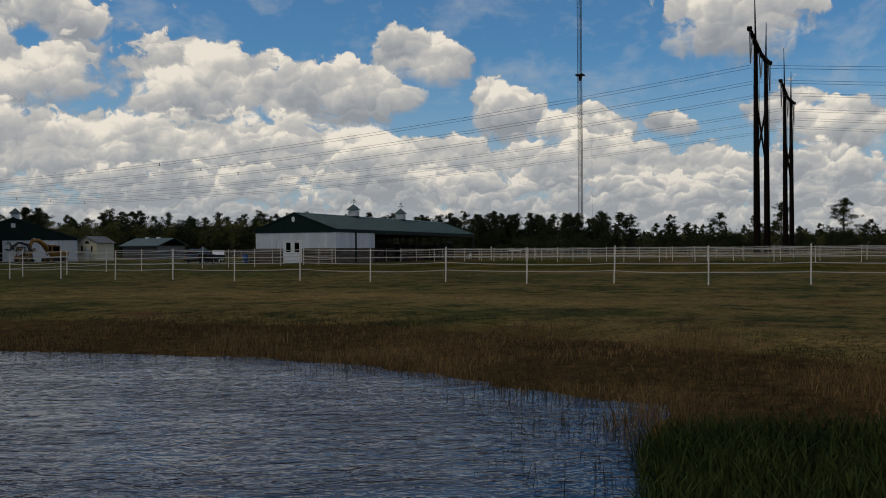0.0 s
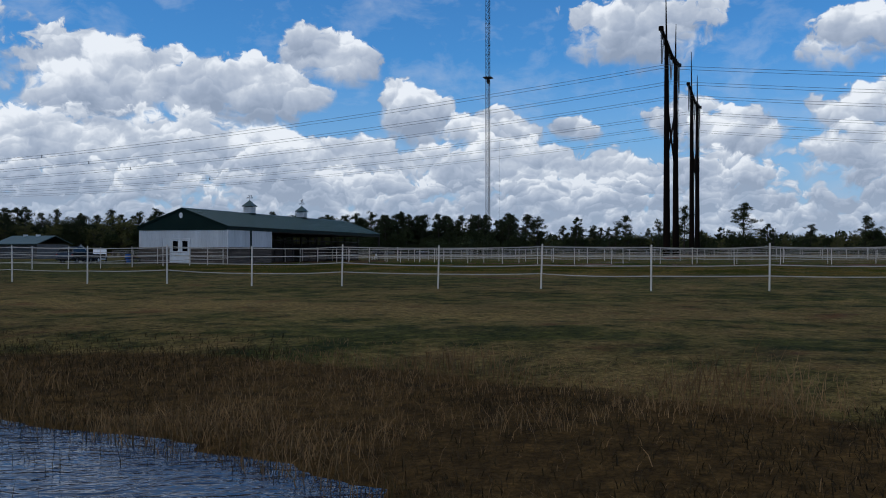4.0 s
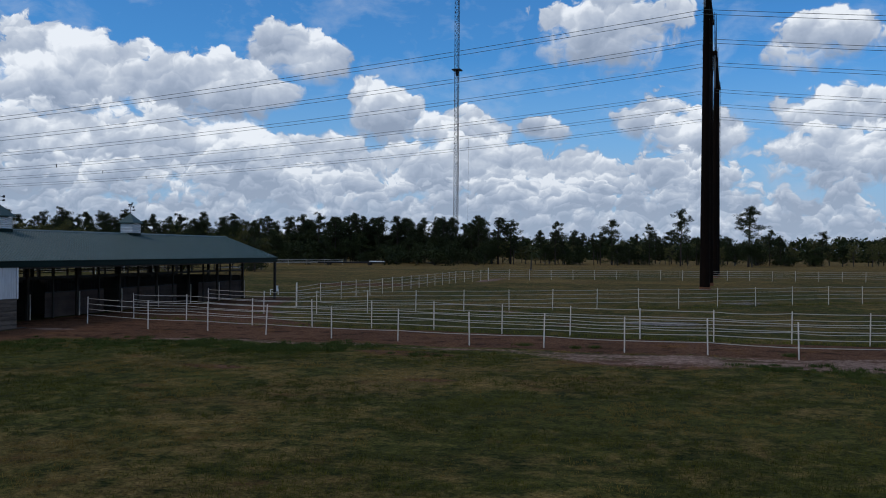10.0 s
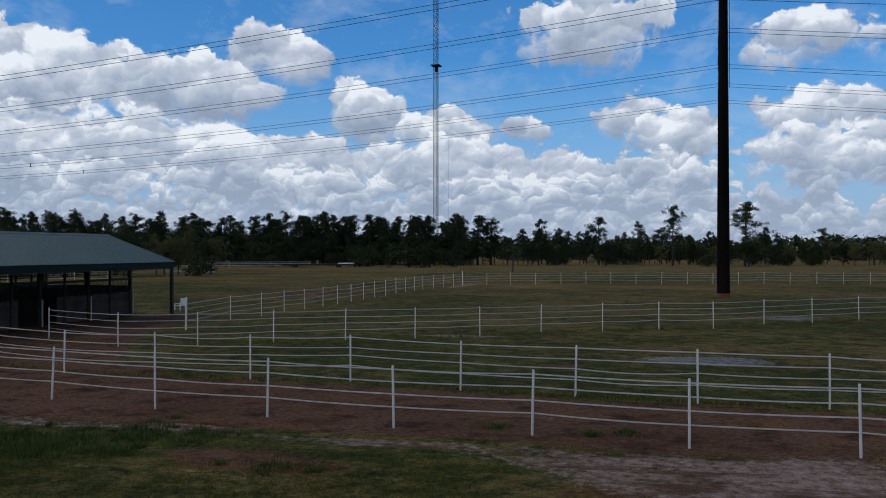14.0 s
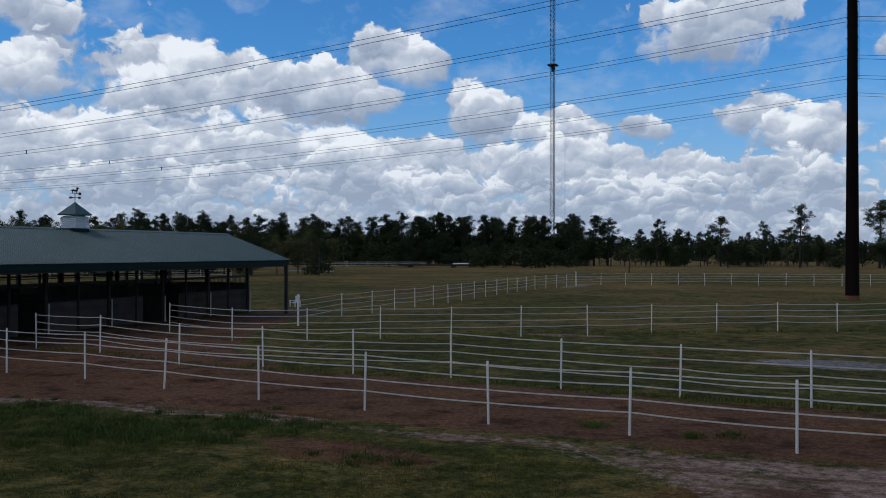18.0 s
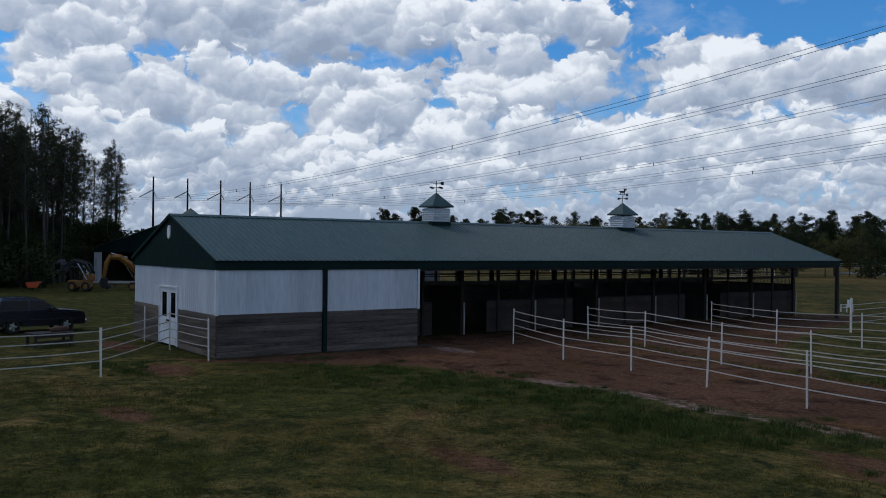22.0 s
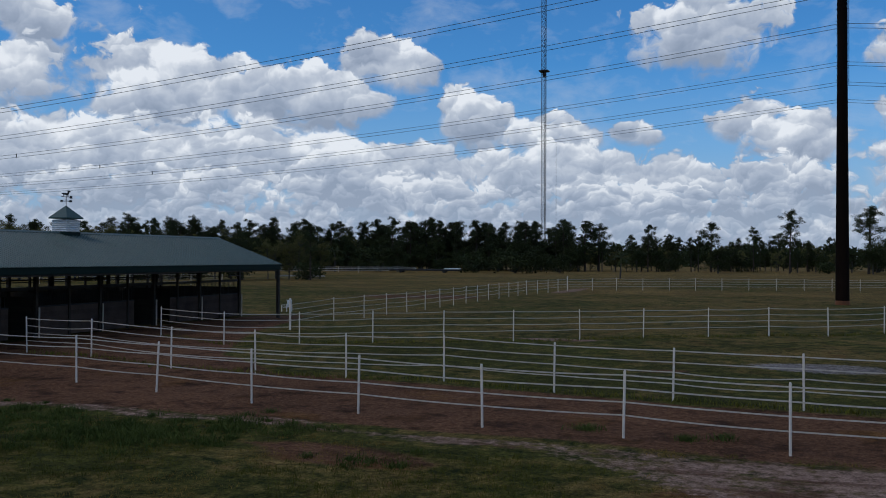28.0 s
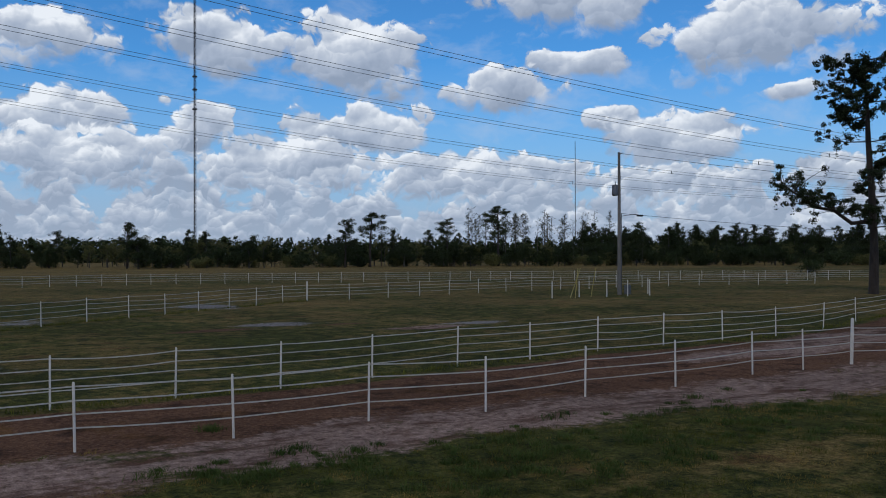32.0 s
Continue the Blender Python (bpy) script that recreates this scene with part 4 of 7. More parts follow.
    for x0, x1, knob in ((-5.85, -4.865, -4.95), (-4.855, -3.87, -4.77)):
        d = Build().box(x0, -0.02, 0.1, x1, 0.03, 1.15).box(x0, -0.02, 1.15, x0 + 0.22, 0.03, 2.28).box(x1 - 0.22, -0.02, 1.15, x1, 0.03, 2.28).box(x0 + 0.22, -0.02, 2.1, x1 - 0.22, 0.03, 2.28)
        for zz in (0.2, 0.66):
            d.box(x0 + 0.14, -0.035, zz, x0 + 0.46, -0.02, zz + 0.38, 0.008).box(x1 - 0.46, -0.035, zz, x1 - 0.14, -0.02, zz + 0.38, 0.008)
        leaf = part("door_leaf", d, M["white_paint"], barn, "white panelled door with a tall window")
        part("pane", Build().box(x0 + 0.22, -0.008, 1.15, x1 - 0.22, 0.012, 2.1), M["glass"], leaf)
        part("knob", Build().tube([(knob, -0.02, 1.02), (knob, -0.09, 1.02)], [0.02, 0.035], 8), M["black_metal"], leaf)
    part("slab_edge", Build().box(-0.3, 0.0, -0.05, 0.035, tack + 0.7, 0.03, 0.01), M["stall"], barn)
    # open stalls
    post_y = [8.5 + 4.28 * k for k in range(8)]
    post = Build().box(-0.09, -0.09, 0, 0.09, 0.09, 3.1, 0.01).mesh("stall_post", M["dark_wood"])
    sleeve = Build().box(-0.032, -0.032, 0.02, 0.032, 0.032, 1.46, 0.008).mesh("post_sleeve", M["tape"])
    for k, y in enumerate(post_y):
        for x in (-3.05, -WIDE + 0.1, -6.2):
            part("stall_post", post, None, barn, at=pose(x, y, 0))
        if k:
            part("post_sleeve", sleeve, None, barn, at=pose(-2.88, y + 0.05, 0))
    part("corner_post", Build().box(-0.1, LENGTH - 0.24, -0.02, 0.08, LENGTH - 0.06, 3.1, 0.01), M["dark_wood"], barn)
    stud = Build().box(-0.06, -0.06, 0, 0.06, 0.06, 3.0, 0.01).mesh("stud", M["dark_wood"])
    for k, y in enumerate(post_y[:-1]):
        for u_ in (1.43, 2.86):
            part("stud", stud, None, barn, at=pose(-WIDE + 0.14, y + u_, 0))
        part("stud", stud, None, barn, at=pose(-3.05, y + 2.14, 0))
    part("back_rail", Build().box(-WIDE + 0.1, tack, 2.5, -WIDE + 0.16, LENGTH, 2.58), M["dark_wood"], barn)
    part("tie_rail", Build().tube([(-2.96, tack, 2.66), (-2.96, LENGTH, 2.66)], 0.025, 6), M["black_metal"], barn)
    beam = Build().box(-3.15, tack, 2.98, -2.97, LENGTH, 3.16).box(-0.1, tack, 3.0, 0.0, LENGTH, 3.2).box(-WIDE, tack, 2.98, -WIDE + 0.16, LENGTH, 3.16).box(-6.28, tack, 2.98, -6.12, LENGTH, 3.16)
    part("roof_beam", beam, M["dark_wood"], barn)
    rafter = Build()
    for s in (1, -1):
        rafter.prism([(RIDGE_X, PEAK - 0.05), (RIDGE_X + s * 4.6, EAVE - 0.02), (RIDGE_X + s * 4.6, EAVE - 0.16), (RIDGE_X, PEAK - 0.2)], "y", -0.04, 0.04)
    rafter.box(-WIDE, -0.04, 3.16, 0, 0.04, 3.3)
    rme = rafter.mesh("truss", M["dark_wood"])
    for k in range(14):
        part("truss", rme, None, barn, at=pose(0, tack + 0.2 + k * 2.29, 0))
    for k in range(7):
        y0, y1 = post_y[k] + 0.09, post_y[k + 1] - 0.09
        wall_ = Build()
        a0, a1 = (y0, y1 - 1.5) if k in (0, 2, 4) else (y0 + (1.4 if k in (1, 5) else 0), y1)
        for j in range(6):
            wall_.box(-3.12, a0, 0.05 + 0.235 * j, -3.07, a1, 0.28 + 0.235 * j, 0.006)
        front = part("stall_front", wall_, M["stall"], barn, "grey worn stall boards")
        bars = Build().box(-3.12, y0, 2.28, -3.04, y1, 2.42, 0.01).box(-3.11, a0, 1.46, -3.05, a1, 1.52)
        n = int((a1 - a0) / 0.14)
        for j in range(n):
            yy = a0 + 0.07 + j * (a1 - a0) / n
            bars.box(-3.09, yy - 0.009, 1.5, -3.07, yy + 0.009, 2.3)
        part("stall_grille", bars, M["black_metal"], front)
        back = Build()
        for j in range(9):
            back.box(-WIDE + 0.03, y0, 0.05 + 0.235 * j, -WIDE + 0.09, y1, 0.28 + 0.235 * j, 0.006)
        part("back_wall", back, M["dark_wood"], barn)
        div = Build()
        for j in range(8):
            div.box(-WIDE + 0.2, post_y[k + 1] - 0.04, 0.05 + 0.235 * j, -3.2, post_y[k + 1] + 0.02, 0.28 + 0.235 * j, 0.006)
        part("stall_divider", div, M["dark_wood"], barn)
    cupola(barn, 12.45, False)
    cupola(barn, 24.93, True)
    return barn


make_barn()

# ---- fences ----
POST_HIGH = 1.46
post_me = Build().tube([(0, 0, -0.12), (0, 0, 1.43), (0, 0, 1.46)], [0.029, 0.029, 0.022], 8).mesh("post", M["fence_white"], True)
corner_me = Build().tube([(0, 0, -0.12), (0, 0, 1.66), (0, 0, 1.7)], [0.058, 0.058, 0.048], 10).mesh("post", M["fence_white"], True)
clip_me = Build().box(-0.05, -0.05, -0.03, 0.05, 0.05, 0.03, 0.012).mesh("clip", M["black_metal"])
HEIGHTS = (1.37, 1.085, 0.79, 0.49)


def tape(points, wide=0.034, thick=0.006):
    """A slack flat tape hung between posts: points are (x, y, z) along it."""
    b = Build()
    pts = [Vector(p) for p in points]
    for k, p in enumerate(pts):
        d = (pts[min(k + 1, len(pts) - 1)] - pts[max(k - 1, 0)])
        side = Vector((-d.y, d.x, 0)).normalized() * thick / 2
        up = Vector((0, 0, wide / 2))
        b.v += [tuple(p - side - up), tuple(p + side - up), tuple(p + side + up), tuple(p - side + up)]
    for k in range(len(pts) - 1):
        n = 4 * k
        for i in range(4):
            j = (i + 1) % 4
            b.f.append((n + i, n + j, n + 4 + j, n + 4 + i))
    return b


def make_fence(label, posts, corners=(), sag=0.03, seed=1, heights=HEIGHTS, loose=0.0, thin=0.031):
    rng = random.Random(seed)
    f = thing("paddock_fence", label, "fence", group="paddock fences")
    for k, (x, y) in enumerate(posts):
        z = float(ground_z(x, y))
        lean = pose(0, 0, 0, rng.gauss(0, 0.7), rng.gauss(0, 0.7), rng.uniform(0, 90))
        part("post", corner_me if k in corners else post_me, None, f, at=pose(x, y, z) @ lean)
    for h in heights:
        pts = []
        for k in range(len(posts) - 1):
            (ax, ay), (bx, by) = posts[k], posts[k + 1]
            az, bz = float(ground_z(ax, ay)) + h + rng.gauss(0, 0.012), float(ground_z(bx, by)) + h + rng.gauss(0, 0.012)
            if k:
                az = last
            last = bz
            s = sag * rng.uniform(0.3, 1.5) + (loose if rng.random() < 0.12 else 0)
            for j in range(6):
                u = j / 6
                pts.append((ax + (bx - ax) * u, ay + (by - ay) * u, az + (bz - az) * u - 4 * s * u * (1 - u)))
        pts.append((posts[-1][0], posts[-1][1], last))
        part("tape", tape(pts, thin), M["tape"], f)
    return f


def along(points, spacing):
    """Posts at an even spacing along a line of points, the ends kept."""
    out = []
    total = sum(math.dist(a, b) for a, b in zip(points, points[1:]))
    n = max(1, round(total / spacing))
    for k in range(n + 1):
        s = total * k / n
        for a, b in zip(points, points[1:]):
            d = math.dist(a, b)
            if s <= d + 1e-6:
                out.append((a[0] + (b[0] - a[0]) * s / d, a[1] + (b[1] - a[1]) * s / d))
                break
            s -= d
    return out


lane_front = [(1.2, 12.3), (6.0, 10.6), (9.6, 10.2), (13.0, 9.65), (16.65, 8.9), (20.0, 8.45), (23.38, 8.0), (26.65, 7.75), (30.0, 7.4), (33.25, 7.05), (36.6, 6.85), (40.0, 6.75), (43.35, 6.5), (46.95, 6.65), (50.85, 6.85), (54.95, 7.2), (57.7, 7.2), (60.2, 6.95)]
make_fence("white paddock fence with four slack tapes along the dirt lane", lane_front, corners=(17,), seed=3, sag=0.02)
make_fence("white paddock fence with four tapes beside the lane's end", along([(60.2, 6.95), (72, 5.2), (86, 2.0)], 3.4), seed=31)
lane_back = [(1.2, 16.6), (5.0, 16.0), (9.9, 14.4), (13.5, 14.1), (16.7, 14.4), (20.0, 14.6), (23.7, 13.8), (27.1, 13.4), (30.4, 13.0), (33.7, 12.95), (37.05, 13.0), (40.3, 13.1), (43.75, 13.6), (47.75, 14.5), (51.5, 15.0), (55.5, 15.5), (59.6, 15.7), (63.4, 15.6), (67.3, 15.6), (73.0, 16.9), (79.5, 19.2), (85.4, 20.8), (91, 22)]
make_fence("white paddock fence with four slack tapes on the lane's far side", lane_back, seed=5, sag=0.022, loose=0.05)
inner = [(1.5, 24.7), (6.8, 22.2), (9.8, 23.6), (12.7, 25.1), (15.4, 27.0), (18.3, 28.5), (21.0, 30.5), (23.7, 32.5), (26.6, 34.4), (29.4, 36.2), (32.2, 37.4), (35.0, 39.9), (37.9, 42.6), (40.8, 44.8), (43.7, 46.6), (46.5, 48.4), (49.6, 51.0), (52.6, 53.1), (55.5, 55.1), (58.7, 57.4), (61.5, 58.8)]
make_fence("white tape fence across the pasture", inner, corners=(20,), seed=7, sag=0.025)
make_fence("white tape fence running on behind the utility pole", along([(61.5, 58.8), (69.7, 59.8), (78.7, 62.5), (92, 65.5), (112, 66), (134, 60)], 4.4), seed=8)
make_fence("white tape fence from the barn's end to the far corner", [(5.4, 30.4)] + along([(4.4, 37.4), (4.9, 40.2), (5.3, 50), (5.1, 65), (5.2, 80), (6.7, 92.6)], 3.25), corners=(0, 18), seed=9)
make_fence("white tape fence far across the pasture", along([(6.7, 92.6), (12.1, 96.5), (25, 101.5), (44, 106), (60, 108), (77, 104), (95, 97.5), (110, 94), (138, 77), (156, 66)], 3.15), corners=(0,), seed=10)
make_fence("white tape fence by the dry bank of the pond", [(29.15 + 3.51 * k, -42.62 - 0.01 * k) for k in range(-7, 12)], corners=(), seed=12, sag=0.03)
make_fence("white tape fence beside the barn's end wall", [(3.0, -42.55)] + along([(2.7, -40), (2.3, -20.5)], 3.25) + [(2.44, -17.27), (2.82, -14.12), (3.0, -10.86), (2.69, -7.78), (2.1, -4.38)], corners=(0,), seed=13)
make_fence("white tape fence round the barn's door", [(2.1, -4.38), (-3.72, -0.35), (0.19, -0.34)], corners=(), seed=15)
lone("fence_post", post_me, None, "white fence post standing by the barn's end wall", "post", at=pose(-7.07, -0.25, 0))
make_fence("white tape fence of the field behind the barn", along([(-41, 92.5), (-75, 84)], 4.5), seed=16)
make_fence("far white rail fence along the wood", along([(-56, 200), (-70, 190), (-110, 165)], 5.0), seed=17, heights=(1.35, 0.95, 0.55), thin=0.12)

# ---- power line ----
LINE_X = lambda y: 30.0 + (y + 11.7) * 0.0603
PHASES = (64.5, 77.6, 91.0, 111.0, 125.0, 140.0)
LOW = 28.6


def make_tower(poles, phases):
    mid = (poles[0] + poles[1]) / 2
    p = thing("transmission_pylon", "tall dark brown weathering-steel H-frame power pylon", "pylon", group="power line", at=pose(LINE_X(mid), mid, 0, 0, 0, -3.45))
    for s, y in zip((-1, 1), poles):
        d = y - mid
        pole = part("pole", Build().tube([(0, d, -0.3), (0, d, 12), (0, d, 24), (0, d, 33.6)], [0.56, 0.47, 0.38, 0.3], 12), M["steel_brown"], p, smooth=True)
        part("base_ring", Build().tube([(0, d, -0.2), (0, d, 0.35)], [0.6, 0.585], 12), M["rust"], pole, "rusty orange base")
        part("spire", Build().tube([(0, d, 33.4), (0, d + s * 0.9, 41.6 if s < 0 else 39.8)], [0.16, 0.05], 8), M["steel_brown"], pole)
        rungs = Build()
        for k in range(15):
            rungs.tube([(-0.5, d, 19 + k), (0.5, d, 19 + k)], 0.02, 5)
        rungs.tube([(0.5, d, 18.5), (0.5, d, 33.5)], 0.025, 5)
        part("ladder", rungs, M["steel_brown"], pole)
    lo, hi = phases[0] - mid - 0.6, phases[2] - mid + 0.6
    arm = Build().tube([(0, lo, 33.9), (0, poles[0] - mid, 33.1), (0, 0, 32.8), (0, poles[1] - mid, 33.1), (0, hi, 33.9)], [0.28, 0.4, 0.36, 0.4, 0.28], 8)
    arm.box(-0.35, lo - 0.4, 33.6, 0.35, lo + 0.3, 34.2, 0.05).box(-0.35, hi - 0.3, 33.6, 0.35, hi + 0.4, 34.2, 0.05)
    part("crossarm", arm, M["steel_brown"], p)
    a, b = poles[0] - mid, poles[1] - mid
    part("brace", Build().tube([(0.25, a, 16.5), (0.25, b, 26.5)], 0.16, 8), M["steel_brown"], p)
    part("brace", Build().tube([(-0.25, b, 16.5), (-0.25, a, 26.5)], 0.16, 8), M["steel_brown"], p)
    for y in phases:
        d = y - mid
        for w in (-2.6, 2.6):
            if lo - 0.5 < d + w < hi + 0.5:
                top = (0, d + w, 33.2)
            else:
                top = (0, d + (lo - d if w < 0 else hi - d), 33.7)
            pts = [Vector(top).lerp(Vector((0, d, LOW + 0.3)), u / 24) for u in range(25)]
            part("insulator", Build().tube(pts, [0.06 if k % 2 else 0.13 for k in range(25)], 6), M["insulator"], p)
    return p


make_tower((71.0, 85.0), PHASES[:3])
make_tower((118.0, 132.5), PHASES[3:])

ANGLE_Y = (68.0, 79.3, 90.4, 101.6, 112.0, 123.4)
for y in ANGLE_Y:
    p = thing("angle_pole", "slender dark steel line pole at a bend of the power line", "power pole", group="bend poles", at=pose(-255.5, y, 0))
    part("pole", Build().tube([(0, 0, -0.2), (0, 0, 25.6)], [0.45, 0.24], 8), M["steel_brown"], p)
    part("insulator", Build().tube([(0, 0, 21.5), (-3.6, -3.2, 19.2)], 0.16, 6), M["insulator"], p)
    part("insulator", Build().tube([(0, 0, 21.3), (2.6, 0.2, 19.0)], 0.14, 6), M["insulator"], p)


def conductor(a, b, dip, n=60, r=0.026, twin=0.46):
    """A sagging pair of conductors with spacers."""
    c = Build()
    for off in (0, twin):
        c.tube([(a[0] + (b[0] - a[0]) * k / n, a[1] + (b[1] - a[1]) * k / n, a[2] - off + (b[2] - a[2]) * k / n - 4 * dip * (k / n) * (1 - k / n)) for k in range(n + 1)], r, 4, False)
    return c


def make_spacers(parent, a, b, dip):
    n = max(2, round(abs(b[0] - a[0]) / 105))
    for k in range(1, n):
        u = (k + 0.15 * (k % 2)) / n
        x, y, z = a[0] + (b[0] - a[0]) * u, a[1] + (b[1] - a[1]) * u, a[2] + (b[2] - a[2]) * u - 4 * dip * u * (1 - u)
        part("spacer", Build().box(x - 0.07, y - 0.05, z - 0.56, x + 0.07, y + 0.05, z + 0.08, 0.03), M["black_metal"], parent)


for k, y in enumerate(PHASES):
    a = (LINE_X(y), y, LOW)
    for b, dip in (((-255.5, ANGLE_Y[k], 18.6), 6.2), ((345.0, y - 16, 22.5), 7.4)):
        w = thing("conductor_pair", "pair of dark sagging power-line conductors with spacers", "power line", group="conductors")
        part("wire", conductor(a, b, dip), M["wire"], w)
        make_spacers(w, a, b, dip)

# ---- masts ----
def lattice_mast(name, label, at, high, face, bay, leg, group="masts"):
    m = thing(name, label, "mast", at=pose(*at), group=group)
    corners = [(face * 0.577 * math.cos(a), face * 0.577 * math.sin(a)) for a in (math.pi / 2, math.pi * 7 / 6, math.pi * 11 / 6)]
    for x, y in corners:
        part("leg", Build().tube([(x, y, 0), (x, y, high)], leg, 5), M["mast"], m)
    lace = Build()
    n = int(high / bay)
    for k in range(n):
        for i in range(3):
            (ax, ay), (bx, by) = corners[i], corners[(i + 1) % 3]
            lace.tube([(ax, ay, k * bay), (bx, by, (k + 1) * bay)], leg * 0.55, 4, False)
            lace.tube([(bx, by, k * bay), (ax, ay, (k + 1) * bay)], leg * 0.55, 4, False)
            lace.tube([(ax, ay, k * bay), (bx, by, k * bay)], leg * 0.5, 4, False)
    part("lacing", lace, M["mast"], m)
    return m


mast = lattice_mast("radio_mast", "tall grey lattice radio mast standing behind the trees", (-137, 660, 0), 330, 3.7, 3.7, 0.17)
part("platform", Build().box(-3.6, -3.6, 146.3, 3.6, 3.6, 147.2, 0.2).tube([(0, 0, 142), (0, 0, 146)], 1.3, 8), M["black_metal"], mast)
part("side_antenna", Build().tube([(9.5, 0, 0), (9.5, 0, 92)], 0.07, 5), M["mast"], mast)
mast2 = lattice_mast("radio_mast", "slim grey lattice mast far across the fields", (198, 533, 0), 260, 1.35, 2.6, 0.14)
for z in (112, 104, 92):
    part("collar", Build().box(-1.2, -1.2, z, 1.2, 1.2, z + 0.8), M["mast"], mast2)
for x, y, h in ((640, 690, 118), (900, 500, 140)):
    t = thing("radio_mast", "thin grey guyed mast on the horizon", "mast", at=pose(x, y, 0), group="masts")
    part("shaft", Build().tube([(0, 0, 0), (0, 0, h)], 0.35, 5), M["mast"], t)

# ---- trees ----
def leaf_cloud(rng, centres, radii, count, size, flat=0.6):
    """Many small leaf sprays round the given centres, as one mesh's vertices and faces."""
    c, r = np.array(centres), np.array(radii)
    pick = rng.integers(0, len(c), count)
    way = rng.normal(size=(count, 3))
    way /= np.linalg.norm(way, axis=1)[:, None]
    p = c[pick] + way * (r[pick] * rng.random(count) ** 0.42)[:, None] * (1, 1, flat)
    u = rng.normal(size=(count, 3))
    u /= np.linalg.norm(u, axis=1)[:, None]
    v = np.cross(u, rng.normal(size=(count, 3)))
    v /= np.linalg.norm(v, axis=1)[:, None]
    s = size * rng.uniform(0.5, 1.3, count)[:, None]
    quad = np.stack([p - u * s, p - v * s * 0.45, p + u * s, p + v * s * 0.45], 1)
    return quad.reshape(-1, 3)


def leaf_mesh(name, pts, mat):
    me = bpy.data.meshes.new(name)
    n = len(pts)
    me.vertices.add(n)
    me.vertices.foreach_set("co", pts.astype(np.float32).ravel())
    me.loops.add(n)
    me.loops.foreach_set("vertex_index", np.arange(n))
    me.polygons.add(n // 4)
    me.polygons.foreach_set("loop_start", np.arange(0, n, 4))
    me.materials.append(mat)
    me.update()
    return me


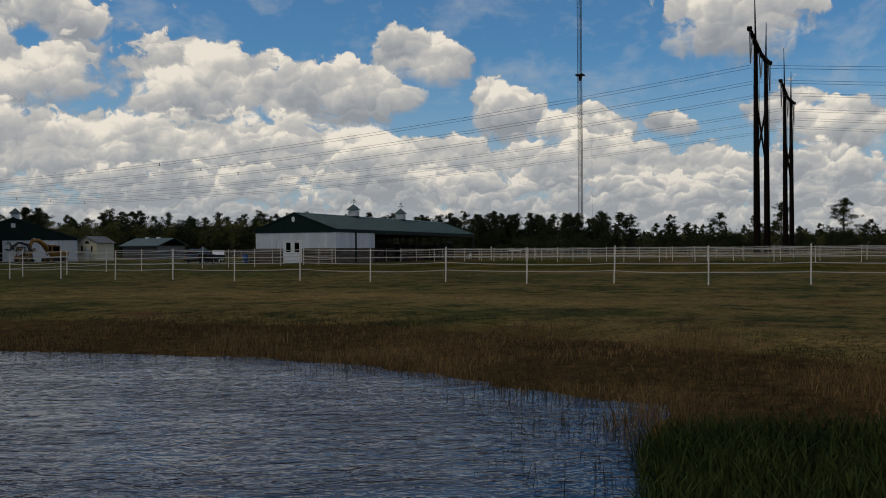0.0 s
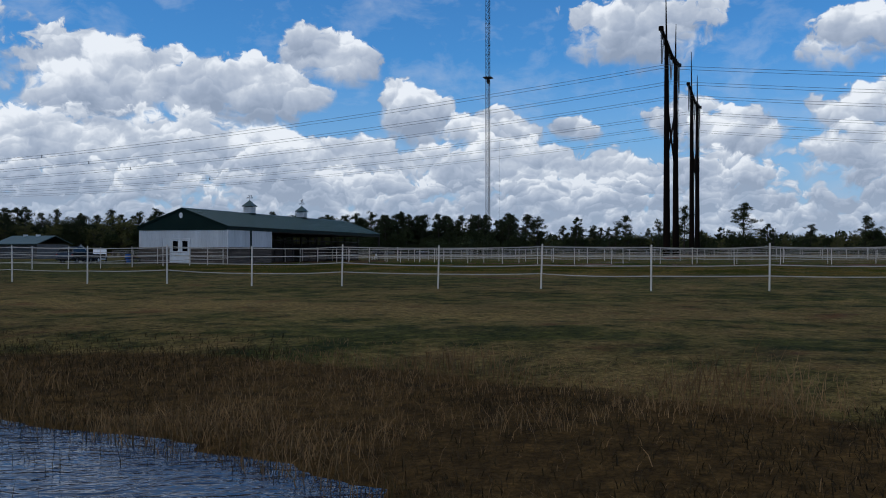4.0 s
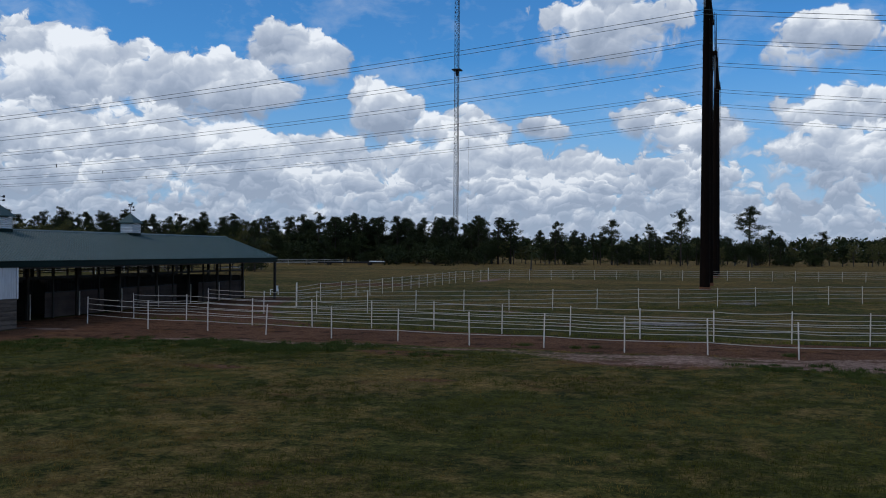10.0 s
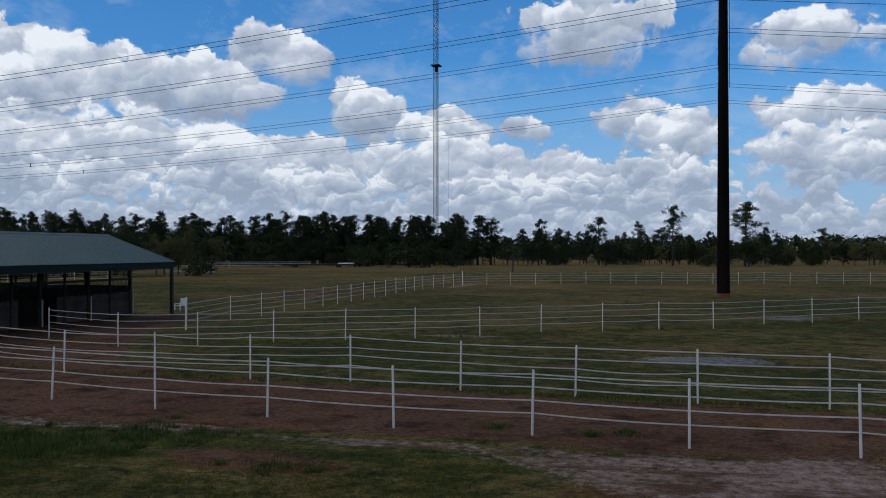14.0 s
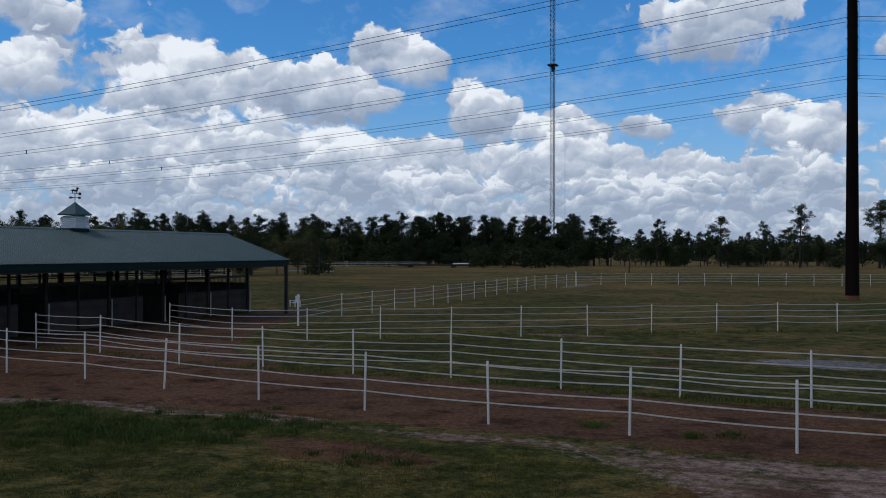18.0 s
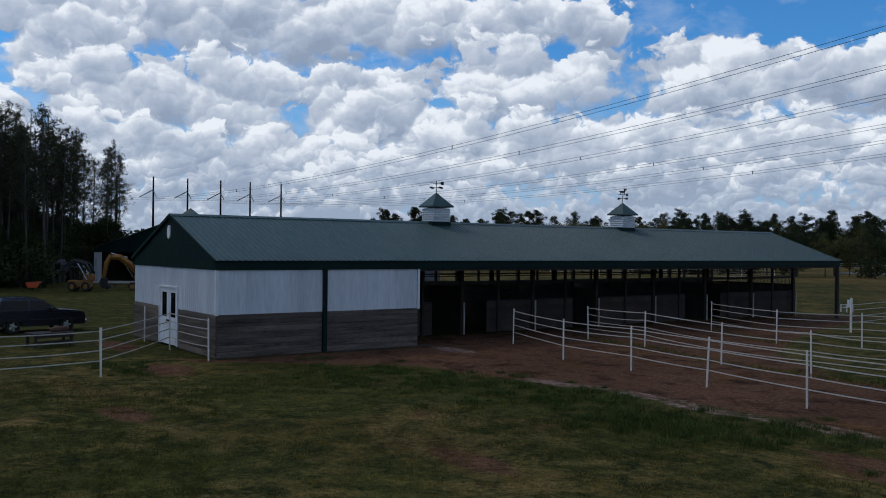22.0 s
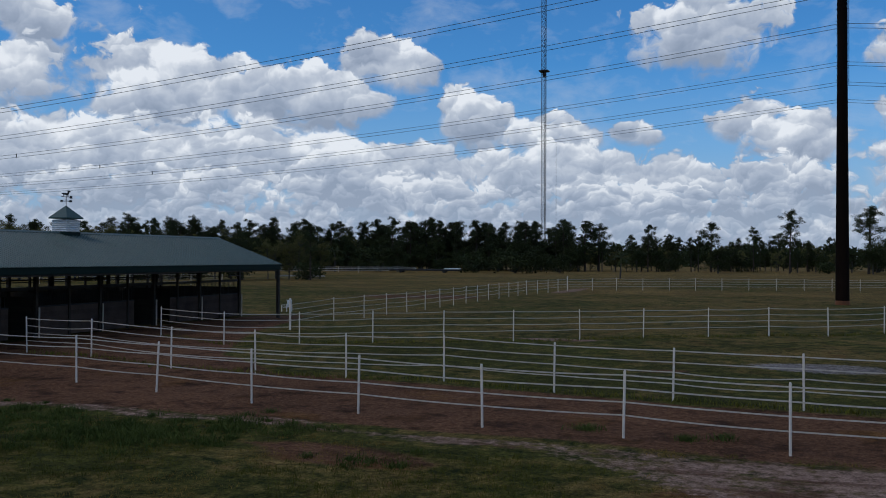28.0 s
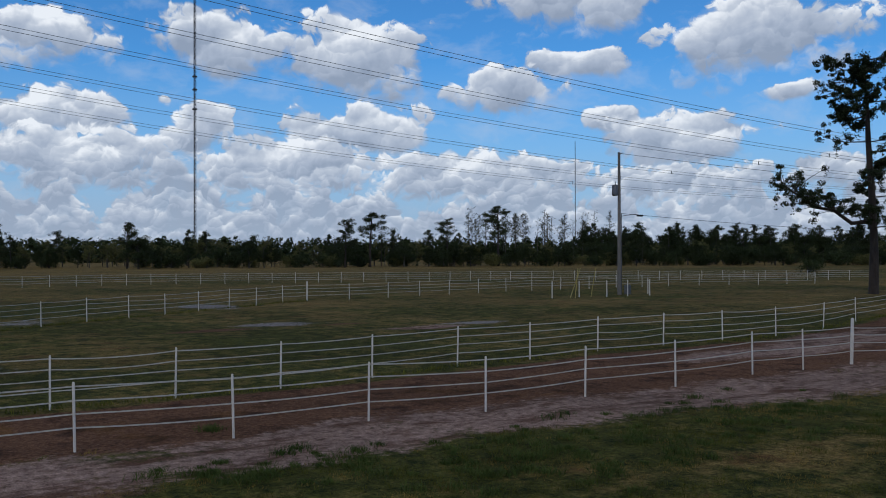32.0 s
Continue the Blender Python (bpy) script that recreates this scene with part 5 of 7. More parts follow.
def tree_kind(kind, seed, high):
    """Trunk with limbs, and crown, of one tree."""
    rng = np.random.default_rng(seed)
    wood = Build()
    lean = rng.normal(0, 0.02, 2)
    r0 = 0.012 * high + 0.06
    n = 7
    spine = [np.array([lean[0] * z + 0.05 * math.sin(z * 0.5 + seed), lean[1] * z + 0.05 * math.cos(z * 0.4 + seed), z]) for z in np.linspace(-0.2, high * 0.97, n)]
    centres, radii = [], []
    def limb(z0, length, rise, az, r, twigs, puff):
        base = np.array([np.interp(z0, [s[2] for s in spine], [s[i] for s in spine]) for i in (0, 1)] + [z0])
        d = np.array([math.cos(az), math.sin(az), 0])
        mid = base + d * length * 0.5 + (0, 0, rise * 0.35)
        tip = base + d * length + (0, 0, rise)
        wood.tube([base, mid, tip], [r, r * 0.7, r * 0.25], 5, False)
        for k in range(twigs):
            u = rng.uniform(0.5, 1.05)
            c = base + (tip - base) * u + rng.normal(0, 0.24 * length, 3) * (1, 1, 0.7)
            wood.tube([base + (tip - base) * u * 0.85, c], [r * 0.35, r * 0.12], 4, False)
            centres.append(c)
            radii.append(puff * rng.uniform(0.6, 1.25))
    if kind == "pine":
        wood.tube(spine, [r0 * (1 - 0.8 * k / n) for k in range(n)], 8)
        start = high * rng.uniform(0.40, 0.60)
        for z in np.arange(start, high * 0.95, high * 0.042):
            u = (z - start) / (high - start)
            for _ in range(2):
                limb(z + high * rng.uniform(-0.03, 0.03), high * (0.21 - 0.12 * u) * rng.uniform(0.3, 1.25), high * 0.045 * rng.uniform(-0.3, 1.8), rng.uniform(0, 6.28), r0 * 0.2, 5, high * 0.047)
        for _ in range(6):
            centres.append(spine[-1] + rng.normal(0, 0.022 * high, 3))
            radii.append(high * 0.036)
        pts = leaf_cloud(rng, centres, radii, int(len(centres) * 70), high * 0.0085, 0.78)
        mat, bark = M["needles"], M["bark"]
    elif kind == "oak":
        wood.tube(spine[:5], [r0 * 1.3 * (1 - 0.16 * k) for k in range(5)], 8)
        for k in range(30):
            z = high * rng.uniform(0.08, 0.66)
            limb(z, high * rng.uniform(0.16, 0.42) * (1.15 - 0.9 * z / high), high * rng.uniform(0.05, 0.3), rng.uniform(0, 6.28), r0 * 0.26, 5, high * 0.085)
        pts = leaf_cloud(rng, centres, radii, int(len(centres) * 85), high * 0.0125, 0.75)
        mat, bark = M["leaves"], M["grey_bark"]
    elif kind == "olive":
        wood.tube(spine[:5], [r0 * (1 - 0.16 * k) for k in range(5)], 6)
        for k in range(24):
            z = high * rng.uniform(0.12, 0.74)
            limb(z, high * rng.uniform(0.10, 0.32), high * rng.uniform(0.08, 0.28), rng.uniform(0, 6.28), r0 * 0.28, 4, high * 0.065)
        pts = leaf_cloud(rng, centres, radii, int(len(centres) * 70), high * 0.0115, 0.8)
        mat, bark = M["olive"], M["grey_bark"]
    elif kind == "cypress":
        wood.tube(spine, [r0 * 0.62 * (1 - 0.86 * k / n) for k in range(n)], 7)
        start = high * rng.uniform(0.42, 0.60)
        for z in np.arange(start, high * 0.95, high * 0.017):
            u = (z - start) / (high - start)
            spread = math.sin(math.pi * min(1.0, 0.18 + 0.86 * u)) ** 0.7
            for _ in range(2):
                limb(z, high * 0.098 * spread * rng.uniform(0.35, 1.3), high * rng.uniform(0.01, 0.085), rng.uniform(0, 6.28), r0 * 0.10, 3, high * 0.021)
        # a few dead sticks low on the trunk
        for _ in range(9):
            limb(high * rng.uniform(0.2, 0.55), high * rng.uniform(0.02, 0.06), high * rng.uniform(-0.01, 0.03), rng.uniform(0, 6.28), r0 * 0.08, 0, 0.1)
        pts = leaf_cloud(rng, centres, radii, int(len(centres) * 18), high * 0.0050, 0.9)
        mat, bark = M["cypress"], M["grey_bark"]
    elif kind == "bare":
        wood.tube(spine, [r0 * 0.6 * (1 - 0.86 * k / n) for k in range(n)], 6)
        for z in np.arange(high * 0.4, high * 0.96, high * 0.03):
            limb(z, high * 0.07 * rng.uniform(0.4, 1.4), high * 0.04, rng.uniform(0, 6.28), r0 * 0.14, 2, high * 0.015)
        pts = leaf_cloud(rng, centres, radii, int(len(centres) * 5), high * 0.010, 1.0)
        mat, bark = M["cypress"], M["grey_bark"]
    elif kind == "palm":
        wood.tube(spine[:5], [r0 * 1.1] * 4 + [r0 * 0.9], 8)
        top = spine[4]
        quads = []
        for k in range(34):
            az, el, l = rng.uniform(0, 6.28), rng.uniform(-0.9, 1.2), high * rng.uniform(0.25, 0.4)
            d = np.array([math.cos(az) * math.cos(el), math.sin(az) * math.cos(el), math.sin(el)])
            s = np.array([-math.sin(az), math.cos(az), 0]) * high * 0.05
            for j in range(5):
                w = s * (j - 2) * 1.1
                e = top + d * l + w - (0, 0, 0.12 * high)
                quads.append([top + d * l * 0.25, top + d * l * 0.6 + w * 0.5 + s * 0.2, e, top + d * l * 0.6 + w * 0.5 - s * 0.2])
        pts = np.array(quads).reshape(-1, 3)
        mat, bark = M["leaves"], M["grey_bark"]
    else:
        wood.tube([(0, 0, -0.1), (0, 0, high * 0.4)], [0.08, 0.04], 5)
        for k in range(26):
            a, q = rng.uniform(0, 6.28), high * 0.62 * math.sqrt(rng.random())
            centres.append((q * math.cos(a), q * math.sin(a), high * rng.uniform(0.12, 0.78)))
            radii.append(high * 0.27)
            wood.tube([(0, 0, 0.1), centres[-1]], [0.03, 0.012], 4, False)
        pts = leaf_cloud(rng, centres, radii, 2200, high * 0.045, 0.9)
        pts[:, 2] = np.maximum(pts[:, 2], -0.05)
        mat, bark = M["leaves"] if kind == "shrub" else M["olive"], M["grey_bark"]
    return wood.mesh("trunk", bark), leaf_mesh("crown", pts, mat)


NAMES = dict(pine=("pine_tree", "tall dark pine with a bare trunk and ragged crown", "pine tree"), oak=("broadleaf_tree", "broad dark evergreen tree with a low crown", "tree"), olive=("young_tree", "yellow-green young tree at the wood's edge", "tree"),
             cypress=("cypress_tree", "slender tall tree with sparse grey-green leaves", "tree"), bare=("bare_tree", "thin nearly leafless tall tree", "tree"), palm=("cabbage_palm", "cabbage palm with hanging dark fronds", "palm"),
             under=("understory_tree", "young evergreen tree in the wood's dark understory", "tree"), shrub=("shrub", "dense dark green shrub", "shrub"), scrub=("shrub", "dull olive scrub bush", "shrub"))
KINDS = {}
for kind, high, seeds in (("pine", 15.0, 5), ("oak", 9.0, 4), ("olive", 9.0, 3), ("cypress", 21.0, 5), ("bare", 20.0, 3), ("palm", 6.0, 2), ("shrub", 3.0, 3), ("scrub", 2.4, 2)):
    KINDS[kind] = (high, [tree_kind(kind, 11 + 7 * s + len(kind), high) for s in range(seeds)])
KINDS["under"] = KINDS["oak"]
TREE_RNG = random.Random(4)


def plant(kind, x, y, high, wide=1.0, which=None, turn=None, group="woods"):
    # keep the machine barn's open front clear
    if group == "west wood" and x > -73 and y > -12 - 0.2495 * (x - 29.8) - 0.5:
        return None
    base, makes = KINDS[kind]
    trunk, crown = makes[TREE_RNG.randrange(len(makes)) if which is None else which % len(makes)]
    name, label, cat = NAMES[kind]
    s = high / base
    ob = new(name, trunk)
    ob.matrix_world = pose(x, y, 0, 0, 0, TREE_RNG.uniform(0, 360) if turn is None else turn) @ Matrix.Diagonal((s * wide, s * wide, s, 1))
    tagged(ob, label, cat, group)
    part("crown", crown, None, ob)
    return ob


def belt(points, spacing, depth, kinds, group, jitter=0.5):
    """A belt of trees along a line of points; kinds: (kind, low, high, weight)."""
    for x, y in along(points, spacing):
        kind, lo, hi, _ = TREE_RNG.choices(kinds, [k[3] for k in kinds])[0]
        a = TREE_RNG.uniform(0, 6.28)
        plant(kind, x + depth * TREE_RNG.uniform(-jitter, jitter) + math.cos(a), y + depth * TREE_RNG.uniform(-jitter, jitter) + math.sin(a), TREE_RNG.uniform(lo, hi), TREE_RNG.uniform(0.85, 1.25), group=group)


# wood west of the barns
belt([(-52, -95), (-47, -50), (-49, -20), (-58, 2), (-72, 10)], 1.2, 4, [("cypress", 13.5, 17.2, 7), ("bare", 13, 16.5, 3)], "west wood")
belt([(-60, -95), (-56, -50), (-58, -18), (-66, 2), (-82, 10)], 1.2, 8, [("cypress", 15, 18.5, 7), ("pine", 14, 17, 0.5), ("bare", 14, 18, 3)], "west wood")
belt([(-70, -95), (-68, -50), (-70, -18), (-80, 2)], 2.3, 10, [("cypress", 15.5, 19, 5), ("bare", 15, 19, 3)], "west wood")
belt([(-50, -95), (-45.5, -50), (-47.5, -20), (-57, 1), (-70, 9)], 1.6, 3, [("shrub", 3, 6, 4), ("under", 6, 8, 5)], "west wood")
belt([(-58, -95), (-54, -50), (-56, -20), (-65, 1), (-82, 10)], 1.4, 5, [("under", 8, 10.5, 6), ("shrub", 4, 6, 2)], "west wood")
belt([(-66, -95), (-62, -50), (-64, -20), (-72, 1), (-88, 10)], 1.5, 6, [("under", 8.5, 10.8, 6)], "west wood")
belt([(-62, 4), (-69, 10), (-80, 17)], 1.3, 3, [("cypress", 14, 17, 7), ("bare", 13, 16, 2)], "west wood")
belt([(-66, 5), (-73, 11), (-86, 20)], 1.3, 3, [("cypress", 14, 17, 6), ("under", 7, 9, 6)], "west wood")
# woods to the north
belt([(-150, 45), (-118, 78), (-84, 102), (-45, 125)], 1.4, 10, [("oak", 6.5, 8.8, 3), ("olive", 6.5, 9.0, 8), ("pine", 8, 9.8, 1.5), ("shrub", 3, 5, 2)], "field wood")
belt([(-190, 120), (-150, 165), (-110, 205), (-70, 238)], 2.2, 14, [("pine", 12, 15.5, 5), ("oak", 9, 12.5, 5), ("olive", 9, 11, 1.5)], "north wood")
belt([(-196, 126), (-156, 172), (-114, 214), (-70, 250)], 2.2, 14, [("pine", 12, 15.5, 5), ("oak", 10, 13, 6)], "north wood")
belt([(-74, 232), (-52, 238), (-30, 242)], 1.7, 12, [("pine", 12, 15.5, 8), ("oak", 8, 11.5, 3)], "north wood")
belt([(-74, 246), (-50, 252), (-28, 256)], 1.7, 12, [("pine", 12, 15.5, 6), ("oak", 9.5, 12.5, 6)], "north wood")
belt([(-190, 112), (-150, 158), (-108, 198), (-70, 226), (-30, 234)], 2.3, 6, [("under", 6, 9, 6), ("shrub", 3, 5.5, 4), ("scrub", 2.5, 4, 1)], "north wood")
belt([(-28, 240), (0, 246), (40, 258), (80, 258), (120, 246)], 2.2, 16, [("oak", 5.5, 7.5, 5), ("olive", 5, 7.5, 5), ("pine", 8, 10.5, 1.2), ("shrub", 3, 5, 3)], "north wood")
belt([(-26, 262), (8, 268), (40, 282), (80, 284), (125, 268)], 2.6, 12, [("olive", 6.5, 9, 5), ("oak", 6, 8, 4), ("pine", 8.5, 11.5, 1.5)], "north wood")
belt([(120, 250), (160, 240), (200, 222), (240, 205), (290, 180), (330, 150), (350, 110)], 2.4, 14, [("oak", 6.5, 8.5, 6), ("olive", 6, 8.5, 4), ("pine", 9, 11.5, 1), ("bare", 9, 12, 0.5)], "north wood")
belt([(95, 236), (140, 222), (190, 205), (240, 182), (300, 150), (335, 110)], 2.6, 8, [("shrub", 3, 5, 6), ("scrub", 2.5, 4.5, 3), ("oak", 5, 7.5, 5)], "north wood")
belt([(255, 240), (300, 228), (350, 200), (400, 160)], 2.3, 10, [("pine", 13, 16, 5), ("oak", 12, 14.5, 7)], "north wood")
belt([(215, 262), (245, 258), (275, 252)], 2.2, 8, [("bare", 17, 22, 5), ("cypress", 16, 20, 4)], "north wood")
belt([(-190, 132), (-150, 180), (-110, 222), (-70, 256), (-32, 266)], 2.6, 10, [("oak", 9, 11.5, 5), ("pine", 11.5, 14.5, 2), ("olive", 9, 11, 1)], "north wood")
# trees that stand out by themselves
for kind, x, y, h, w, which in [("pine", -20.5, 238, 14.2, 1.6, 2), ("pine", -17, 240, 13.4, 1.4, 4), ("pine", -3.4, 240, 12.8, 1.0, 3), ("oak", 16, 225, 7.5, 1.3, 1), ("oak", -22, 236, 9.0, 1.2, 3), ("pine", 51.6, 236, 16.8, 1.4, 0), ("pine", 33.0, 236, 16.0, 1.0, 1), ("pine", 193, 211, 18.5, 1.4, 2), ("oak", 52, 231, 8.5, 1.3, 0), ("palm", 2.5, 157, 6.2, 1.0, 0), ("palm", -77, 196, 8.0, 1.0, 1),
                                ("pine", 13, 246, 13.5, 1.3, 3), ("pine", 24, 250, 12.5, 0.8, 4), ("oak", 90, 232, 10, 1.4, 1), ("pine", 88, 236, 12.5, 1.4, 2), ("oak", 117, 222, 9.5, 1.0, 2), ("olive", 122, 224, 9.0, 1.0, 0), ("pine", 142, 214, 13.5, 1.3, 1), ("pine", 152, 218, 15.5, 1.7, 3), ("oak", 176, 210, 8.5, 1.0, 3), ("oak", 160, 212, 8, 1.2, 0), ("pine", 176, 214, 14.5, 1.3, 4),
                                ("shrub", -66, 200, 7, 1.2, 0), ("shrub", -30, 200, 6.5, 1.2, 1), ("shrub", -42, 204, 5.5, 1.2, 2), ("shrub", 42, 230, 3.2, 1.4, 0), ("oak", -62, 202, 8.5, 1.1, 2), ("shrub", -20, 205, 5, 1.1, 0)]:
    plant(kind, x, y, h, w, which, group="lone trees")


def far_woods():
    """Distant tree belts all round the horizon, joined."""
    rng = np.random.default_rng(8)
    cs, rs = [], []
    for dist, a0, a1, h0, h1 in ((430, -75, 120, 6, 12), (620, -80, 125, 9, 15), (900, -90, 130, 12, 19)):
        for a in np.arange(a0, a1, 260.0 / dist * 0.9):
            d, t = dist * rng.uniform(0.93, 1.07), radians(a)
            h = rng.uniform(h0, h1)
            x, y = 30 - d * math.sin(t), -12 + d * math.cos(t)
            for k in range(5):
                cs.append((x + rng.normal(0, 3), y + rng.normal(0, 3), h * (0.1 + 0.18 * k)))
                rs.append(h * 0.24)
    pts = leaf_cloud(rng, cs, rs, len(cs) * 26, 1.3, 0.9)
    return tagged(new("far_woods", leaf_mesh("far_woods", pts, M["leaves"])), "distant dark woods along the horizon", "woods", kind="stuff")


far_woods()

# ---- second barn and sheds ----
def make_second_barn():
    # local x runs along the gable wall, which faces -y
    b = thing("machine_barn", "green-gabled white metal barn with an open machine bay", "barn", at=pose(-71.3, 14.2, 0, 0, 0, 44.7))
    wide, ln, eave, peak = 17.4, 20.0, 3.4, 6.5
    mid = wide / 2
    half = mid + 0.2
    slope = math.atan2(peak - eave, half)
    make_roof(b, ln + 0.4, mid, half, peak, slope, -0.2, M["green_roof"], 12)
    for y in (-0.04, ln):
        part("gable", Build().prism([(0, 3.1), (wide, 3.1), (wide, eave - 0.05), (mid, peak - 0.06), (0, eave - 0.05)], "y", y, y + 0.05), M["green_trim"], b, "dark green metal gable end")
    part("gable_vent", Build().box(mid - 0.3, -0.1, 5.0, mid + 0.3, -0.04, 5.6, 0.02), M["white_paint"], b)
    sheet = ribbed_sheet(0.92, 3.1, "x").mesh("wall_sheet", M["white_metal"])
    for k in range(1):
        part("wall_sheet", sheet, None, b, at=pose(0.92 * k, 0, 0))
    for k in range(11):
        if k not in (6, 7):
            part("wall_sheet", sheet, None, b, at=pose(7.25 + 0.92 * k, 0, 0))
    x0 = 7.25 + 0.92 * 6
    part("sill_panel", Build().box(x0, -0.02, 0, x0 + 1.84, 0.03, 1.2), M["white_metal"], b)
    part("head_panel", Build().box(x0, -0.02, 2.5, x0 + 1.84, 0.03, 3.1), M["white_metal"], b)
    w = part("window", Build().box(x0 + 0.1, 0.0, 1.2, x0 + 1.74, 0.04, 2.5), M["glass"], b, "dark window with white frame")
    part("window_frame", Build().box(x0, -0.05, 1.14, x0 + 0.1, 0.05, 2.56).box(x0 + 1.74, -0.05, 1.14, x0 + 1.84, 0.05, 2.56).box(x0 + 0.1, -0.05, 1.8, x0 + 1.74, 0.0, 1.88).box(x0 + 0.1, -0.05, 2.46, x0 + 1.74, 0.05, 2.56).box(x0 + 0.1, -0.05, 1.14, x0 + 1.74, 0.05, 1.24), M["white_paint"], w)
    part("side_wall", Build().box(0, 0.04, 0, 0.1, ln, 3.3), M["white_metal"], b)
    part("side_wall", Build().box(wide - 0.1, 0.04, 0, wide, ln, 3.3), M["white_metal"], b)
    # dark sheets added inside the white walls to give the open bay its shade
    part("wall_lining", Build().box(0.1, 0.06, 0, 0.16, ln - 0.15, 3.3).box(wide - 0.16, 0.06, 0, wide - 0.1, ln - 0.15, 3.3), M["dark_wood"], b)
    part("back_wall", Build().box(0.16, ln - 0.15, 0, wide - 0.16, ln - 0.05, 3.2), M["dark_wood"], b)
    part("concrete_apron", Build().box(1.5, -5.0, -0.03, 15, -0.05, 0.05, 0.02), M["concrete"], b)
    c = part("cupola", Build().box(-0.6, -0.6, -0.4, 0.6, 0.6, 0.75, 0.02), M["white_paint"], b, at=pose(mid, 5, peak))
    r = Build()
    r.v, r.f = [(-0.85, -0.85, 0.77), (0.85, -0.85, 0.77), (0.85, 0.85, 0.77), (-0.85, 0.85, 0.77), (0, 0, 1.6)], [(3, 2, 1, 0), (0, 1, 4), (1, 2, 4), (2, 3, 4), (3, 0, 4)]
    part("cupola_roof", r, M["green_roof"], c)
    rng = np.random.default_rng(3)
    stem = Build().tube([(0, 0, 0), (0.1, 0, 1.2)], [0.05, 0.02], 5)
    bush = new("wall_shrub", stem.mesh("stem", M["grey_bark"]))
    bush.matrix_world = pose(-71.3, 14.2, 0, 0, 0, 44.7) @ pose(10.0, -0.7, 0)
    tagged(bush, "brown climbing shrub against the machine barn's wall", "shrub")
    part("leaves", leaf_mesh("leaves", leaf_cloud(rng, [(-0.6, 0, 1.9), (0.6, 0, 1.2), (0, 0, 0.7), (1.2, 0, 1.7)], [0.8, 0.7, 0.7, 0.6], 700, 0.12), M["reed"]), None, bush)


make_second_barn()


def make_shed():
    s = thing("garden_shed", "small cream gabled shed with an arched window", "shed", at=pose(-60.1, 29.6, 0) @ Matrix.Diagonal((0.64, 0.8, 0.88, 1)))
    part("wall", Build().prism([(-3.0, 0), (3.0, 0), (3.0, 3.1), (0, 4.15), (-3.0, 3.1)], "y", 0, 4.5), M["cream"], s)
    for sx in (1, -1):
        part("roof_slope", Build().prism([(0, 4.3), (sx * 3.4, 3.12), (sx * 3.4, 3.0), (0, 4.16)], "y", -0.35, 4.8), M["grey_roof"], s)
    arch = [(0.7 * math.cos(a), 3.0 + 0.45 * math.sin(a)) for a in np.linspace(0, math.pi, 9)]
    part("arched_window", Build().prism(arch, "y", -0.05, 0.02), M["glass"], s)
    for x in (-1.6, 1.4):
        part("window", Build().box(x - 0.22, -0.05, 1.5, x + 0.22, 0.02, 2.6), M["glass"], s)
    part("door", Build().box(-0.5, -0.06, 0.05, 0.5, 0.0, 2.15, 0.02), M["white_paint"], s)
    h = thing("low_outbuilding", "low outbuilding with a dark green metal roof", "outbuilding", at=pose(-62.5, 44, 0) @ Matrix.Diagonal((0.68, 0.9, 0.95, 1)))
    part("wall", Build().box(-5.5, 0, 0, 5.5, 8, 2.4), M["grey_metal"], h)
    part("roof_slope", Build().prism([(-0.6, 2.35), (4.0, 3.75), (4.0, 3.87), (-0.6, 2.47)], "x", -6.2, 6.2), M["green_roof"], h)
    part("roof_slope", Build().prism([(8.6, 2.35), (4.0, 3.75), (4.0, 3.87), (8.6, 2.47)], "x", -6.2, 6.2), M["green_roof"], h)
    for x in (-2.0, 1.6):
        part("roof_vent", Build().box(x - 0.35, 3.4, 3.7, x + 0.35, 4.1, 4.05, 0.05), M["white_paint"], h)


make_shed()


def make_yard_clutter():
    c = thing("tool_shed", "tiny white gabled tool shed in the yard", "shed", at=pose(-20.8, 6.5, 0, 0, 0, 36) @ Matrix.Diagonal((0.66, 0.8, 0.8, 1)))
    part("wall", Build().prism([(-0.7, 0), (0.7, 0), (0.7, 1.7), (0, 2.3), (-0.7, 1.7)], "y", 0, 1.6), M["white_paint"], c)
    for sx in (1, -1):
        part("roof_slope", Build().prism([(0, 2.4), (sx * 0.9, 1.62), (sx * 0.9, 1.55), (0, 2.32)], "y", -0.15, 1.75), M["grey_roof"], c)
    part("door", Build().box(-0.35, -0.04, 0.05, 0.35, 0.0, 1.5, 0.02), M["cream"], c)
    v = thing("covered_car", "low car under a pale rounded cover", "car", at=pose(-23.6, 13.2, 0, 0, 0, 36) @ Matrix.Diagonal((0.85, 0.85, 0.95, 1)))
    outline = [(-2.1, 0.25), (2.1, 0.25), (2.15, 0.75), (1.3, 0.95), (0.7, 1.4), (-0.8, 1.45), (-1.6, 1.0), (-2.15, 0.85)]
    part("cover", Build().prism(outline, "x", -0.8, 0.8), M["white_paint"], v)
    for sx in (1, -1):
        for y in (-1.3, 1.3):
            wheel(v, sx * 0.74, y, 0.31, 0.31, 0.2)


